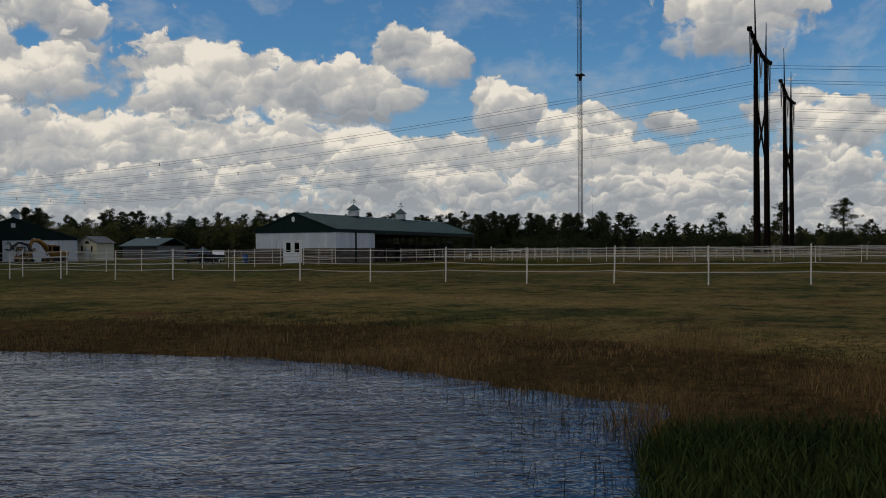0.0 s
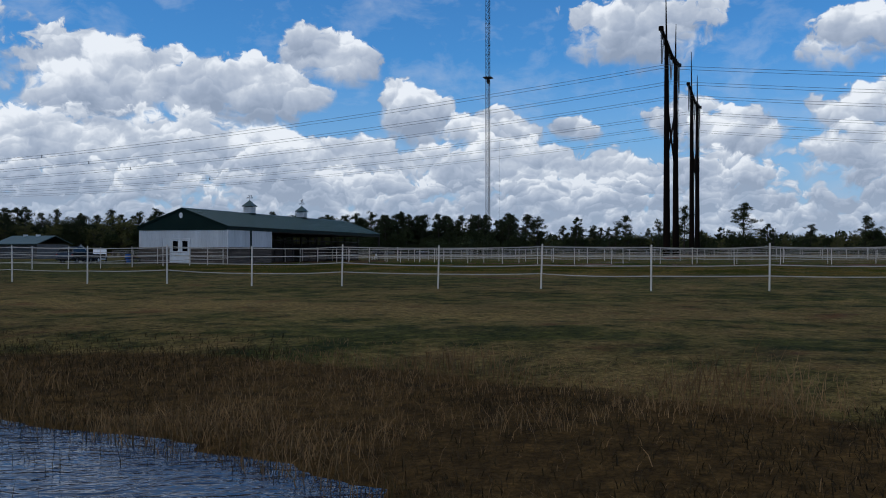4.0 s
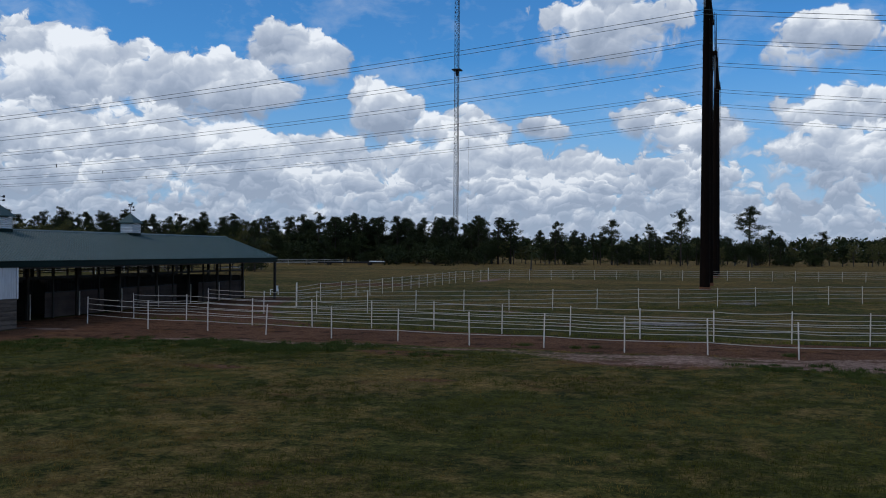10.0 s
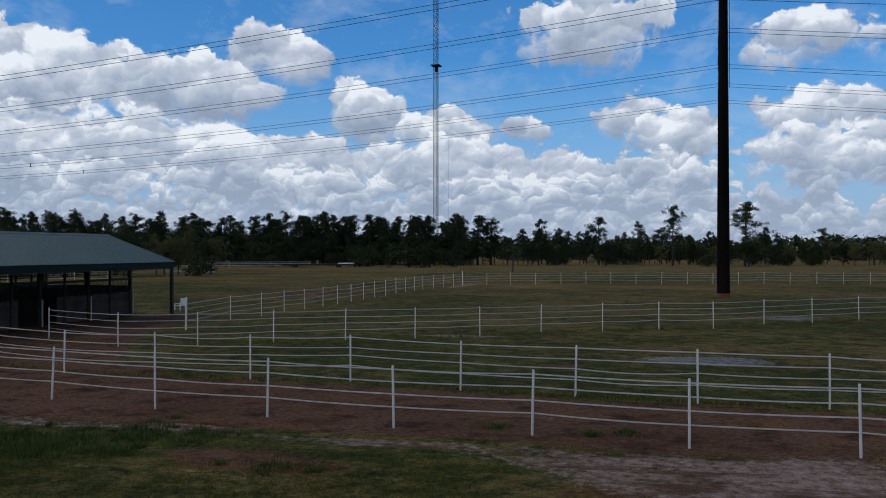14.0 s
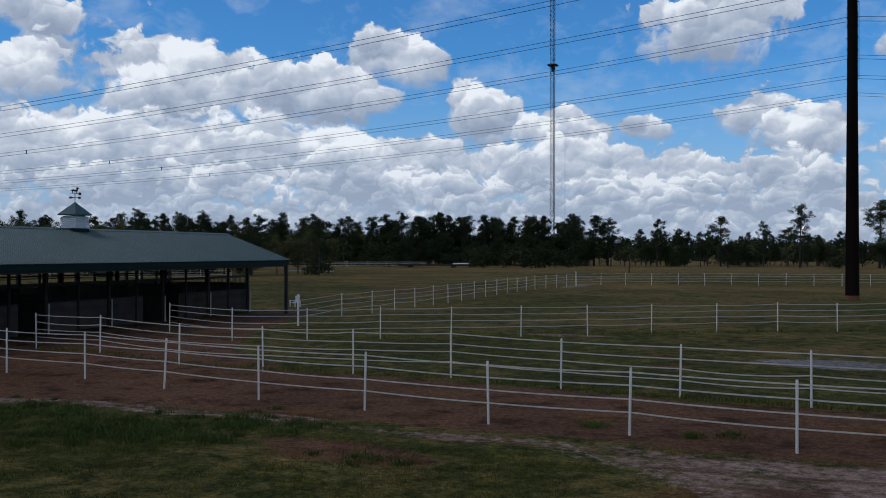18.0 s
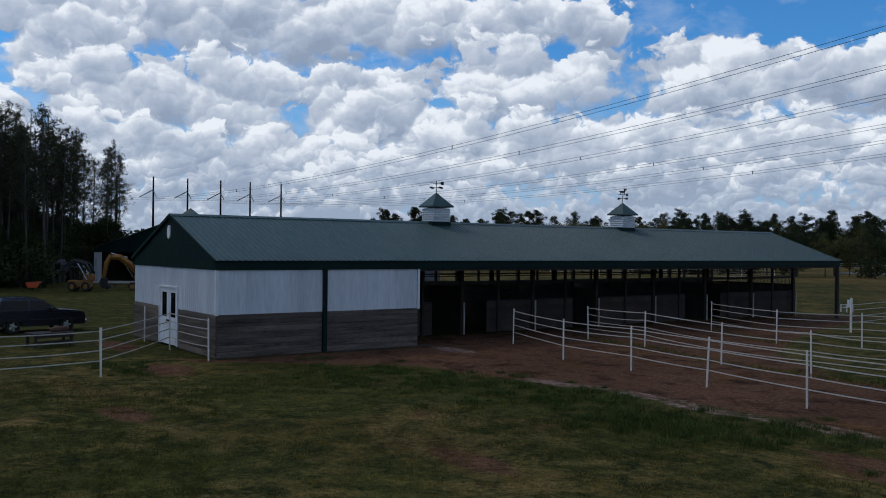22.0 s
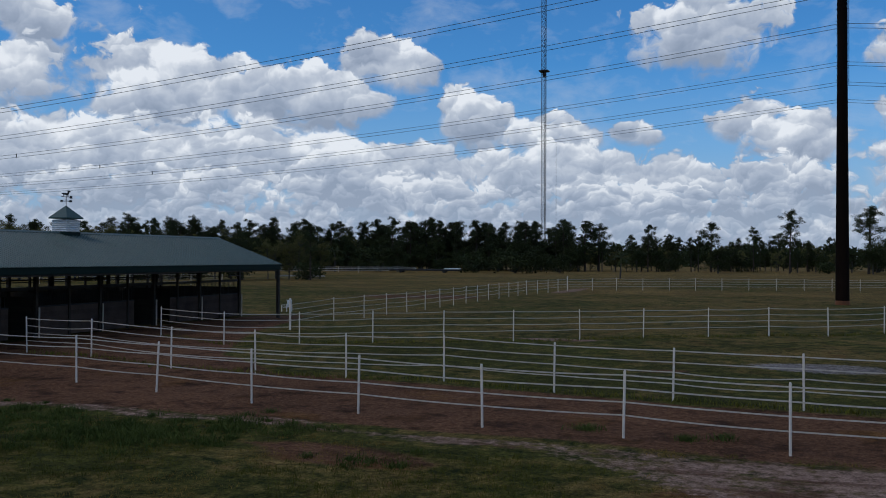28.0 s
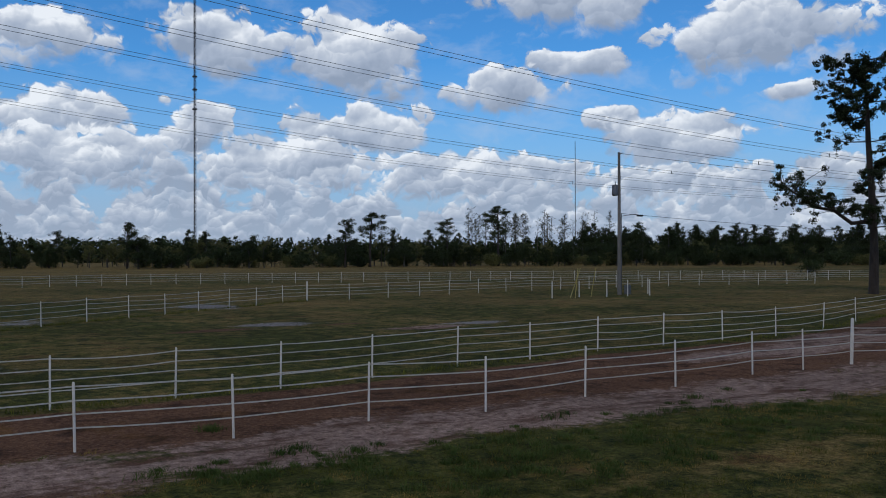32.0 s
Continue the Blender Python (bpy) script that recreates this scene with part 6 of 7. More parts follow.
# ---- vehicles and machines ----
def wheel(parent, x, y, z, r, w, rim="alloy", spokes=5):
    """A wheel with its axle along x."""
    ring = [(r * 0.62, -w / 2), (r * 0.93, -w / 2), (r, -w * 0.32), (r, w * 0.32), (r * 0.93, w / 2), (r * 0.62, w / 2)]
    t, n = Build(), 20
    for k in range(n):
        a = 2 * math.pi * k / n
        t.v += [(x + q, y + p * math.cos(a), z + p * math.sin(a)) for p, q in ring]
    m = len(ring)
    for k in range(n):
        for i in range(m):
            j, l = (i + 1) % m, (k + 1) % n
            t.f.append((k * m + i, k * m + j, l * m + j, l * m + i))
    wh = part("wheel", t, M["rubber"], parent, smooth=True)
    d = Build().tube([(x - w * 0.42, y, z), (x + w * 0.42, y, z)], r * 0.2, 10)
    for k in range(spokes):
        a = 2 * math.pi * k / spokes
        cy, cz = math.cos(a), math.sin(a)
        d.tube([(x, y, z), (x, y + cy * r * 0.64, z + cz * r * 0.64)], w * 0.26, 6)
    d.tube([(x - w * 0.3, y, z), (x + w * 0.3, y, z)], r * 0.5, 14) if spokes == 0 else None
    part("rim", d, M[rim], wh)
    return wh


def make_suv():
    s = thing("parked_suv", "dark navy two-door SUV parked on the grass", "car", at=pose(-13.6, -3.1, 0, 0, 0, 8) @ Matrix.Diagonal((0.93, 0.87, 0.93, 1)))
    side = [(-2.2, 0.42), (-2.24, 0.62), (-2.2, 0.95), (2.1, 0.95), (2.2, 0.88), (2.24, 0.5), (2.18, 0.36), (1.78, 0.34), (1.72, 0.52), (1.55, 0.68), (1.3, 0.72), (1.06, 0.68), (0.9, 0.52), (0.86, 0.34), (-0.9, 0.34), (-0.94, 0.52), (-1.1, 0.68), (-1.34, 0.72), (-1.58, 0.68), (-1.74, 0.52), (-1.8, 0.36)]
    body = Build().prism([(y, z) for y, z in side], "x", -0.86, 0.86)
    bonnet = [(0.85, 0.92), (2.16, 0.92), (2.1, 0.97), (1.7, 1.02), (1.3, 1.05), (0.8, 1.08)]
    body.prism(bonnet, "x", -0.78, 0.78)
    belt_ = [(-2.2, 0.94), (0.86, 0.92), (0.82, 1.08), (-2.17, 1.08)]
    body.prism(belt_, "x", -0.84, 0.84)
    part("body", body, M["navy"], s)
    # rounded cabin: raked screen, curved roof, sloping tail
    line = [(-2.14, 1.06, 0.82), (-2.06, 1.3, 0.76), (-1.92, 1.52, 0.69), (-1.72, 1.62, 0.64), (-1.0, 1.66, 0.64), (-0.15, 1.64, 0.64), (0.12, 1.56, 0.66), (0.5, 1.32, 0.74), (0.9, 1.06, 0.82)]
    cab = Build()
    cab.v = [(sx * w, y, z) for y, z, w in line for sx in (-1, 1)] + [(sx * 0.82, y, 1.04) for y, z, w in line for sx in (-1, 1)]
    m_ = 2 * len(line)
    for k in range(len(line) - 1):
        a_, b_ = 2 * k, 2 * k + 2
        cab.f += [(a_, a_ + 1, b_ + 1, b_), (m_ + a_ + 1, m_ + a_, m_ + b_, m_ + b_ + 1), (a_, b_, m_ + b_, m_ + a_), (a_ + 1, m_ + a_ + 1, m_ + b_ + 1, b_ + 1)]
    cab.f += [(0, m_, m_ + 1, 1), (m_ - 2, m_ - 1, 2 * m_ - 1, 2 * m_ - 2)]
    part("roof", cab, M["navy"], s, smooth=True)
    def pane(a, b, c, d, out):
        o = Vector(out) * 0.012
        q = [tuple(Vector(p) + o) for p in (a, b, c, d)]
        inner = [tuple(Vector(p) - o) for p in (a, b, c, d)]
        w = Build()
        w.v = q + inner
        w.f = [(0, 1, 2, 3), (7, 6, 5, 4), (0, 4, 5, 1), (1, 5, 6, 2), (2, 6, 7, 3), (3, 7, 4, 0)]
        part("window", w, M["glass"], s)
    for sx in (1, -1):
        e = lambda y, z: (sx * (0.83 - 0.18 * (z - 1.06) / 0.56), y, z)
        pane(e(-1.98, 1.14), e(-0.62, 1.14), e(-0.62, 1.53), e(-1.82, 1.53), (sx, 0, 0.3))
        pane(e(-0.5, 1.14), e(0.66, 1.14), e(0.1, 1.52), e(-0.5, 1.53), (sx, 0, 0.3))
        part("headlight", Build().box(sx * 0.5, 2.14, 0.72, sx * 0.82, 2.22, 0.9, 0.02), M["chrome"], s)
        part("tail_light", Build().box(sx * 0.74, -2.25, 0.74, sx * 0.85, -2.18, 0.98, 0.02), M["red_lens"], s)
        part("door_mirror", Build().box(sx * 0.84, 0.42, 1.06, sx * 1.02, 0.54, 1.22, 0.03), M["navy"], s)
        part("roof_rail", Build().tube([(sx * 0.56, -1.8, 1.6), (sx * 0.56, -1.7, 1.67), (sx * 0.56, -0.2, 1.67), (sx * 0.56, -0.1, 1.6)], 0.022, 6), M["black_metal"], s)
        part("side_strip", Build().box(sx * 0.85, -2.1, 0.6, sx * 0.875, 2.0, 0.66, 0.006), M["black_metal"], s)
        for y in (-1.34, 1.3):
            wheel(s, sx * 0.74, y, 0.34, 0.34, 0.22)
    pane((-0.74, 0.84, 1.1), (0.74, 0.84, 1.1), (0.62, 0.18, 1.53), (-0.62, 0.18, 1.53), (0, 0.6, 0.8))
    pane((-0.72, -2.13, 1.14), (0.72, -2.13, 1.14), (0.62, -1.95, 1.5), (-0.62, -1.95, 1.5), (0, -1, 0.3))
    part("front_bumper", Build().box(-0.86, 2.16, 0.38, 0.86, 2.34, 0.58, 0.05), M["chrome"], s)
    part("rear_bumper", Build().box(-0.86, -2.4, 0.4, 0.86, -2.2, 0.6, 0.05), M["black_metal"], s)
    for y in (-1.5, -0.9, -0.4):
        part("roof_bar", Build().box(-0.56, y - 0.02, 1.655, 0.56, y + 0.02, 1.685), M["black_metal"], s)
    part("grille", Build().box(-0.48, 2.19, 0.68, 0.48, 2.245, 0.9, 0.02), M["black_metal"], s)


make_suv()
make_yard_clutter()


def make_bench():
    b = thing("low_cart", "low dark wooden cart standing on the grass by the fence", "cart", at=pose(-7.15, -3.85, 0, 0, 0, 12) @ Matrix.Diagonal((1, 0.82, 1, 1)))
    for k in range(5):
        part("plank", Build().box(-0.4 + 0.165 * k, -0.95, 0.5, -0.25 + 0.165 * k, 0.95, 0.55, 0.01), M["dark_wood"], b)
    part("side_board", Build().box(0.4, -0.95, 0.36, 0.44, 0.95, 0.52, 0.01), M["dark_wood"], b)
    for y in (-0.85, 0.85):
        part("leg", Build().box(0.3, y - 0.06, 0, 0.42, y + 0.06, 0.5, 0.01), M["dark_wood"], b)
        part("leg", Build().box(-0.4, y - 0.06, 0, -0.28, y + 0.06, 0.5, 0.01), M["dark_wood"], b)
    part("stretcher", Build().box(0.33, -0.8, 0.16, 0.39, 0.8, 0.24), M["dark_wood"], b)
    hump = Build().tube([(0, 0.0, 0.62), (0, 0.06, 0.62), (0, 0.3, 0.64), (0, 0.62, 0.63), (0, 0.74, 0.62)], [0.03, 0.09, 0.13, 0.11, 0.04], 12)
    lone("tarpaulin", hump, M["brown_tarp"], "low rounded brown tarpaulin lying on the cart", "tarpaulin", at=pose(-7.15, -3.85, 0.0, 0, 0, 12), smooth=True)
    c = thing("utility_trailer", "small dark two-wheeled trailer beside the barn wall", "trailer", at=pose(-17.1, 3.6, 0))
    part("bed", Build().box(-0.7, -1.1, 0.5, 0.7, 1.1, 0.9, 0.03), M["black_metal"], c)
    part("tongue", Build().tube([(0, 1.1, 0.5), (0, 2.2, 0.45)], 0.04, 6), M["black_metal"], c)
    for sx in (1, -1):
        wheel(c, sx * 0.8, -0.2, 0.3, 0.3, 0.18, "white_paint", 0)


make_bench()


def make_trailer():
    t = thing("dump_trailer", "black twin-axle dump trailer parked along the wood", "trailer", at=pose(-41.2, -8.0, 0, 0, 0, 14) @ Matrix.Diagonal((0.8, 0.8, 0.8, 1)))
    part("bed", Build().prism([(-1.9, 0.55), (1.75, 0.55), (2.0, 1.25), (-1.9, 1.35)], "x", -0.95, 0.95), M["black_metal"], t)
    part("rail", Build().box(-1.0, -1.95, 1.28, -0.92, 2.0, 1.36, 0.01), M["black_metal"], t)
    part("rail", Build().box(0.92, -1.95, 1.28, 1.0, 2.0, 1.36, 0.01), M["black_metal"], t)
    part("jack", Build().box(-0.12, -2.6, 0.9, 0.12, -2.3, 1.75, 0.03), M["grey_metal"], t)
    part("drawbar", Build().tube([(0, -1.9, 0.6), (0, -3.1, 0.6)], 0.07, 6), M["black_metal"], t)
    for sx in (1, -1):
        for y in (-1.3, -0.55):
            wheel(t, sx * 0.98, y, 0.34, 0.34, 0.2, "white_paint", 0)


make_trailer()


def make_skid_steer():
    s = thing("skid_steer", "yellow skid-steer loader with its grapple arms raised", "loader", at=pose(-49.3, 7.4, 0, 0, 0, 150) @ Matrix.Diagonal((0.78, 0.78, 0.96, 1)))
    part("chassis", Build().box(-0.6, -1.3, 0.35, 0.6, 1.0, 0.95, 0.06), M["yellow"], s)
    part("engine_cover", Build().box(-0.6, -1.5, 0.9, 0.6, -0.5, 1.5, 0.08), M["yellow"], s)
    cab = Build()
    for x in (-0.52, 0.52):
        for y in (-0.5, 0.7):
            cab.tube([(x, y, 0.9), (x * 0.95, y, 2.05)], 0.05, 6)
    cab.box(-0.58, -0.58, 2.02, 0.58, 0.78, 2.12, 0.03)
    part("cab_frame", cab, M["black_metal"], s)
    part("seat", Build().box(-0.3, -0.4, 0.95, 0.3, 0.2, 1.1, 0.05).box(-0.3, -0.45, 1.1, 0.3, -0.3, 1.6, 0.05), M["rubber"], s)
    for sx in (1, -1):
        part("lift_arm", Build().tube([(sx * 0.72, -1.4, 1.5), (sx * 0.74, -0.9, 2.35), (sx * 0.74, 0.4, 2.7), (sx * 0.72, 1.5, 2.1)], [0.1, 0.13, 0.13, 0.1], 6), M["black_metal"], s)
        part("lift_cylinder", Build().tube([(sx * 0.74, -1.0, 1.0), (sx * 0.74, 0.0, 2.5)], 0.05, 6), M["chrome"], s)
        for y in (-0.85, 0.55):
            wheel(s, sx * 0.78, y, 0.42, 0.42, 0.3, "yellow", 0)
    g = part("grapple", Build().box(-0.95, 1.35, 1.75, 0.95, 1.55, 2.2, 0.04), M["black_metal"], s)
    for k in range(6):
        x = -0.85 + 0.34 * k
        part("tine", Build().tube([(x, 1.5, 1.85), (x, 2.0, 1.65), (x, 2.4, 1.85)], [0.05, 0.045, 0.025], 5), M["black_metal"], g)
        if k % 2:
            part("claw", Build().tube([(x, 1.45, 2.15), (x, 1.9, 2.75), (x, 2.35, 2.4)], [0.06, 0.06, 0.03], 5), M["grey_metal"], g)


make_skid_steer()


def make_excavator():
    e = thing("excavator", "yellow tracked excavator with folded boom and dark bucket", "excavator", at=pose(-49.5, 12.9, 0, 0, 0, 165) @ Matrix.Diagonal((0.9, 0.9, 0.88, 1)))
    for sx in (1, -1):
        tr = [(-1.5, 0.3), (-1.3, 0.05), (1.3, 0.05), (1.5, 0.3), (1.45, 0.55), (1.25, 0.68), (-1.25, 0.68), (-1.45, 0.55)]
        x = sx * 0.85
        track = part("track", Build().prism(tr, "x", x - 0.22, x + 0.22), M["rubber"], e)
        for k in range(14):
            part("pad", Build().box(x - 0.25, -1.3 + 0.2 * k - 0.05, 0.66, x + 0.25, -1.3 + 0.2 * k + 0.05, 0.72), M["black_metal"], track)
        for y in (-1.15, 1.15):
            part("sprocket", Build().tube([(x - 0.26, y, 0.36), (x + 0.26, y, 0.36)], 0.24, 12), M["yellow"], track)
    part("turntable", Build().tube([(0, 0, 0.6), (0, 0, 0.95)], 0.6, 16), M["black_metal"], e)
    part("house", Build().box(-1.0, -1.7, 0.95, 1.0, 0.3, 1.75, 0.12), M["yellow"], e)
    cabin = part("cabin", Build().box(-1.0, -0.35, 0.95, -0.1, 0.95, 2.55, 0.1), M["yellow"], e)
    part("window", Build().box(-1.015, -0.2, 1.55, -0.085, 0.82, 2.4, 0.03), M["glass"], cabin)
    part("window", Build().box(-0.9, 0.9, 1.4, -0.2, 0.965, 2.4, 0.02), M["glass"], cabin)
    part("boom", Build().tube([(0.3, 0.4, 1.2), (0.3, 1.3, 2.5), (0.3, 2.3, 3.25), (0.3, 3.3, 3.2)], [0.28, 0.36, 0.34, 0.22], 6), M["yellow"], e)
    part("stick", Build().tube([(0.3, 3.1, 3.45), (0.3, 3.5, 2.6), (0.3, 3.75, 1.1)], [0.22, 0.25, 0.16], 6), M["yellow"], e)
    part("boom_cylinder", Build().tube([(0.3, 0.9, 1.0), (0.3, 1.9, 2.7)], 0.07, 8), M["chrome"], e)
    part("stick_cylinder", Build().tube([(0.3, 1.6, 3.2), (0.3, 3.1, 3.6)], 0.06, 8), M["chrome"], e)
    bucket = [(3.35, 1.1), (3.95, 1.2), (4.15, 0.7), (3.9, 0.2), (3.3, 0.05), (3.05, 0.35), (3.35, 0.55)]
    bk = part("bucket", Build().prism(bucket, "x", -0.1, 0.7), M["black_metal"], e)
    for k in range(4):
        part("tooth", Build().box(-0.05 + 0.2 * k, 2.9, 0.28, 0.05 + 0.2 * k, 3.12, 0.4, 0.02), M["grey_metal"], bk)


make_excavator()
t_ = thing("orange_barrow", "bright orange wheelbarrow tipped on the grass", "wheelbarrow", at=pose(-52.2, 4.4, 0, 0, 0, 70) @ Matrix.Diagonal((0.75, 0.75, 0.75, 1)))
part("tray", Build().prism([(-0.5, 0.3), (0.4, 0.3), (0.8, 1.0), (-0.8, 0.85)], "y", -0.38, 0.38), M["orange"], t_)
part("handle", Build().tube([(0.3, -0.3, 0.4), (1.1, -0.3, 1.05)], 0.03, 6), M["grey_metal"], t_)
part("handle", Build().tube([(0.3, 0.3, 0.4), (1.1, 0.3, 1.05)], 0.03, 6), M["grey_metal"], t_)
wheel(t_, -0.1, 0.0, 0.2, 0.2, 0.1, "grey_metal", 0)
lone("barrel", Build().tube([(0, 0, 0), (0, 0, 0.3), (0, 0, 0.62), (0, 0, 0.9)], [0.27, 0.3, 0.3, 0.27], 16), M["blue_plastic"], "blue plastic barrel on the grass beside the barn", "barrel", at=pose(-12.0, 2.2, 0), smooth=True)

# ---- chair by the barn's corner ----
ch = thing("garden_chair", "white slatted garden chair beside the barn's corner post", "chair", at=pose(-2.9, 44.3, 0, 0, 0, -100) @ Matrix.Diagonal((0.85, 0.85, 0.75, 1)))
for k in range(5):
    part("seat_slat", Build().box(-0.3, -0.28 + 0.11 * k, 0.4, 0.3, -0.2 + 0.11 * k, 0.425), M["white_paint"], ch)
for k in range(5):
    part("back_slat", Build().box(-0.28 + 0.12 * k, 0.28, 0.42, -0.2 + 0.12 * k, 0.31, 1.05), M["white_paint"], ch)
for x in (-0.32, 0.32):
    for y in (-0.26, 0.28):
        part("leg", Build().box(x - 0.03, y - 0.03, 0, x + 0.03, y + 0.03, 0.62), M["white_paint"], ch)
    part("armrest", Build().box(x - 0.06, -0.32, 0.62, x + 0.06, 0.32, 0.65, 0.01), M["white_paint"], ch)
part("top_rail", Build().box(-0.32, 0.275, 1.02, 0.32, 0.315, 1.1, 0.01), M["white_paint"], ch)

# ---- utility pole ----
u = thing("utility_pole", "weathered wooden utility pole with a transformer", "utility pole", at=pose(91.8, 52.2, 0))
part("pole", Build().tube([(0, 0, -0.2), (0, 0, 14.0)], [0.2, 0.13], 10), M["pole_wood"], u, smooth=True)
tank = part("transformer", Build().tube([(-0.55, 0, 9.7), (-0.55, 0, 9.8), (-0.55, 0, 10.7), (-0.55, 0, 10.8)], [0.2, 0.3, 0.3, 0.22], 14), M["grey_metal"], u, "grey pole transformer", smooth=True)
part("bushing", Build().tube([(-0.5, 0, 10.8), (-0.5, 0, 11.1)], 0.05, 6), M["insulator"], tank)
part("bracket", Build().box(-0.35, -0.05, 9.9, 0, 0.05, 10.0).box(-0.35, -0.05, 10.5, 0, 0.05, 10.6), M["grey_metal"], u)
part("pin_insulator", Build().tube([(0, 0, 13.85), (0.55, 0, 14.0)], [0.05, 0.04], 6), M["insulator"], u)
part("conduit", Build().tube([(0.2, -0.1, 0), (0.2, -0.1, 8.0)], 0.04, 6), M["grey_metal"], u)
lamp = part("area_lamp", Build().tube([(0, 0, 7.7), (1.2, -0.8, 7.9), (1.6, -1.06, 7.85)], 0.035, 6), M["grey_metal"], u)
part("lamp_head", Build().box(1.35, -1.35, 7.68, 1.95, -0.95, 7.86, 0.05), M["black_metal"], lamp)
part("meter_box", Build().box(0.9, -0.3, 0, 1.3, 0.3, 0.95, 0.03), M["grey_metal"], u)
for (ax, ay, az), (bx, by, bz), dip in (((92, 52.2, 13.9), (190, 10, 9.0), 1.6), ((92, 52.2, 8.0), (200, 20, 8.2), 2.2)):
    w = Build().tube([(ax + (bx - ax) * k / 20, ay + (by - ay) * k / 20, az + (bz - az) * k / 20 - 4 * dip * (k / 20) * (1 - k / 20)) for k in range(21)], 0.02, 4, False)
    lone("service_wire", w, M["wire"], "thin slack service wire from the utility pole", "wire", group="service wires")
guard = material("yellow_guy_guard", (0.26, 0.2, 0.05), (0.36, 0.29, 0.07), 2, 20, 0.5, 0, 0)
for x, dx in ((83.6, 1.5), (84.2, 0.6), (86.1, 0.9)):
    g_ = Build().tube([(0, 0, 0), (dx, 0.3, 2.7)], 0.032, 6)
    lone("guy_guard", g_, guard, "pale yellow guy-wire guard tube", "guy guard", at=pose(x, 50, 0), group="guy guards")
for x, y in ((82.3, 51.0), (85.2, 50.6), (88.1, 50.0), (90.2, 49.4), (93.3, 49.6), (95.5, 52)):
    lone("marker_post", Build().tube([(0, 0, -0.1), (0, 0, 1.5), (0, 0, 1.55)], [0.045, 0.045, 0.035], 8), M["fence_white"], "short white round post by the utility pole", "post", at=pose(x, y, 0), group="marker posts")

# ---- big pine by the lane's end ----
def make_big_pine():
    rng = np.random.default_rng(21)
    wood, centres, radii = Build(), [], []
    spine = [(0, 0, -0.3), (0.1, 0, 5), (-0.1, 0.1, 10), (-0.5, 0.2, 15), (-0.9, 0.1, 19), (-1.3, 0.2, 23.5)]
    wood.tube(spine, [0.5, 0.38, 0.33, 0.26, 0.18, 0.06], 12)
    left = np.array([-0.84, 0.54, 0])
    deep = np.array([0.54, 0.84, 0])
    def limb(z, way, length, rise, r, puffs, size):
        base = np.array([np.interp(z, [s[2] for s in spine], [s[0] for s in spine]), 0.1, z])
        mid = base + way * length * 0.5 + (0, 0, rise * 0.15)
        tip = base + way * length + (0, 0, rise)
        wood.tube([base, mid, tip], [r, r * 0.7, r * 0.3], 6, False)
        for _ in range(puffs):
            u_ = rng.uniform(0.45, 1.05)
            at = mid + (tip - mid) * (u_ * 2 - 1) if u_ > 0.5 else base + (mid - base) * u_ * 2
            c = at + rng.normal(0, 0.15 * length, 3) * (1, 1, 0.55) + (0, 0, 0.12 * length * rng.random())
            wood.tube([at, c], [r * 0.3, 0.02], 4, False)
            centres.append(c)
            radii.append(size * rng.uniform(0.6, 1.2))
    # one long crooked low limb with boughs along it
    low = [np.array(p) for p in ((0, 0.1, 7.2), (-1.8, 1.2, 7.0), (-3.2, 2.2, 8.3), (-5.0, 3.2, 8.6), (-6.4, 4.2, 10.0), (-7.6, 4.9, 10.6))]
    wood.tube(low, [0.24, 0.2, 0.17, 0.14, 0.1, 0.04], 7, False)
    for k in range(86):
        u_ = rng.uniform(1.6, 5)
        i = min(int(u_), 4)
        at = low[i] + (low[i + 1] - low[i]) * (u_ - i)
        c = at + rng.normal(0, 1, 3) * (1.3, 1.3, 0.85) + (0, 0, 0.75)
        wood.tube([at, (at + c) / 2 + (0, 0, 0.15), c], [0.045, 0.03, 0.012], 4, False)
        centres.append(c)
        radii.append(rng.uniform(0.28, 0.52))
    for z in [6.6, 7.4, 8.3] + list(np.arange(9.5, 17.0, 1.15)) + list(np.arange(17.2, 23.4, 0.52)):
        u_ = max(0.0, (z - 10.5) / 13.0)
        for _ in range(2):
            a_ = rng.uniform(0, 6.28)
            way = left * math.cos(a_) + deep * math.sin(a_)
            limb(z + rng.uniform(-0.3, 0.3), way, (4.9 - 1.5 * u_ ** 2) * rng.uniform(0.4, 1.1), rng.uniform(-0.3, 1.5), 0.075, 13, 0.40)
    centres.append(np.array(spine[-1]))
    radii.append(0.8)
    pts = leaf_cloud(rng, centres, radii, len(centres) * 70, 0.13, 0.75)
    moss = leaf_cloud(rng, [c - np.array((0, 0, 0.7)) for c in centres[::5]], [0.3] * len(centres[::5]), 900, 0.14, 1.6)
    t = new("big_pine", wood.mesh("trunk", M["bark"]))
    t.matrix_world = pose(113.3, 39.0, 0)
    tagged(t, "tall old pine with a spreading low limb by the lane's end", "pine tree")
    part("crown", leaf_mesh("crown", pts, M["needles"]), None, t)
    part("hanging_moss", leaf_mesh("hanging_moss", moss, M["cypress"]), None, t)
    plant("shrub", 185, 97, 3.2, 1.2, group="lone trees")


make_big_pine()

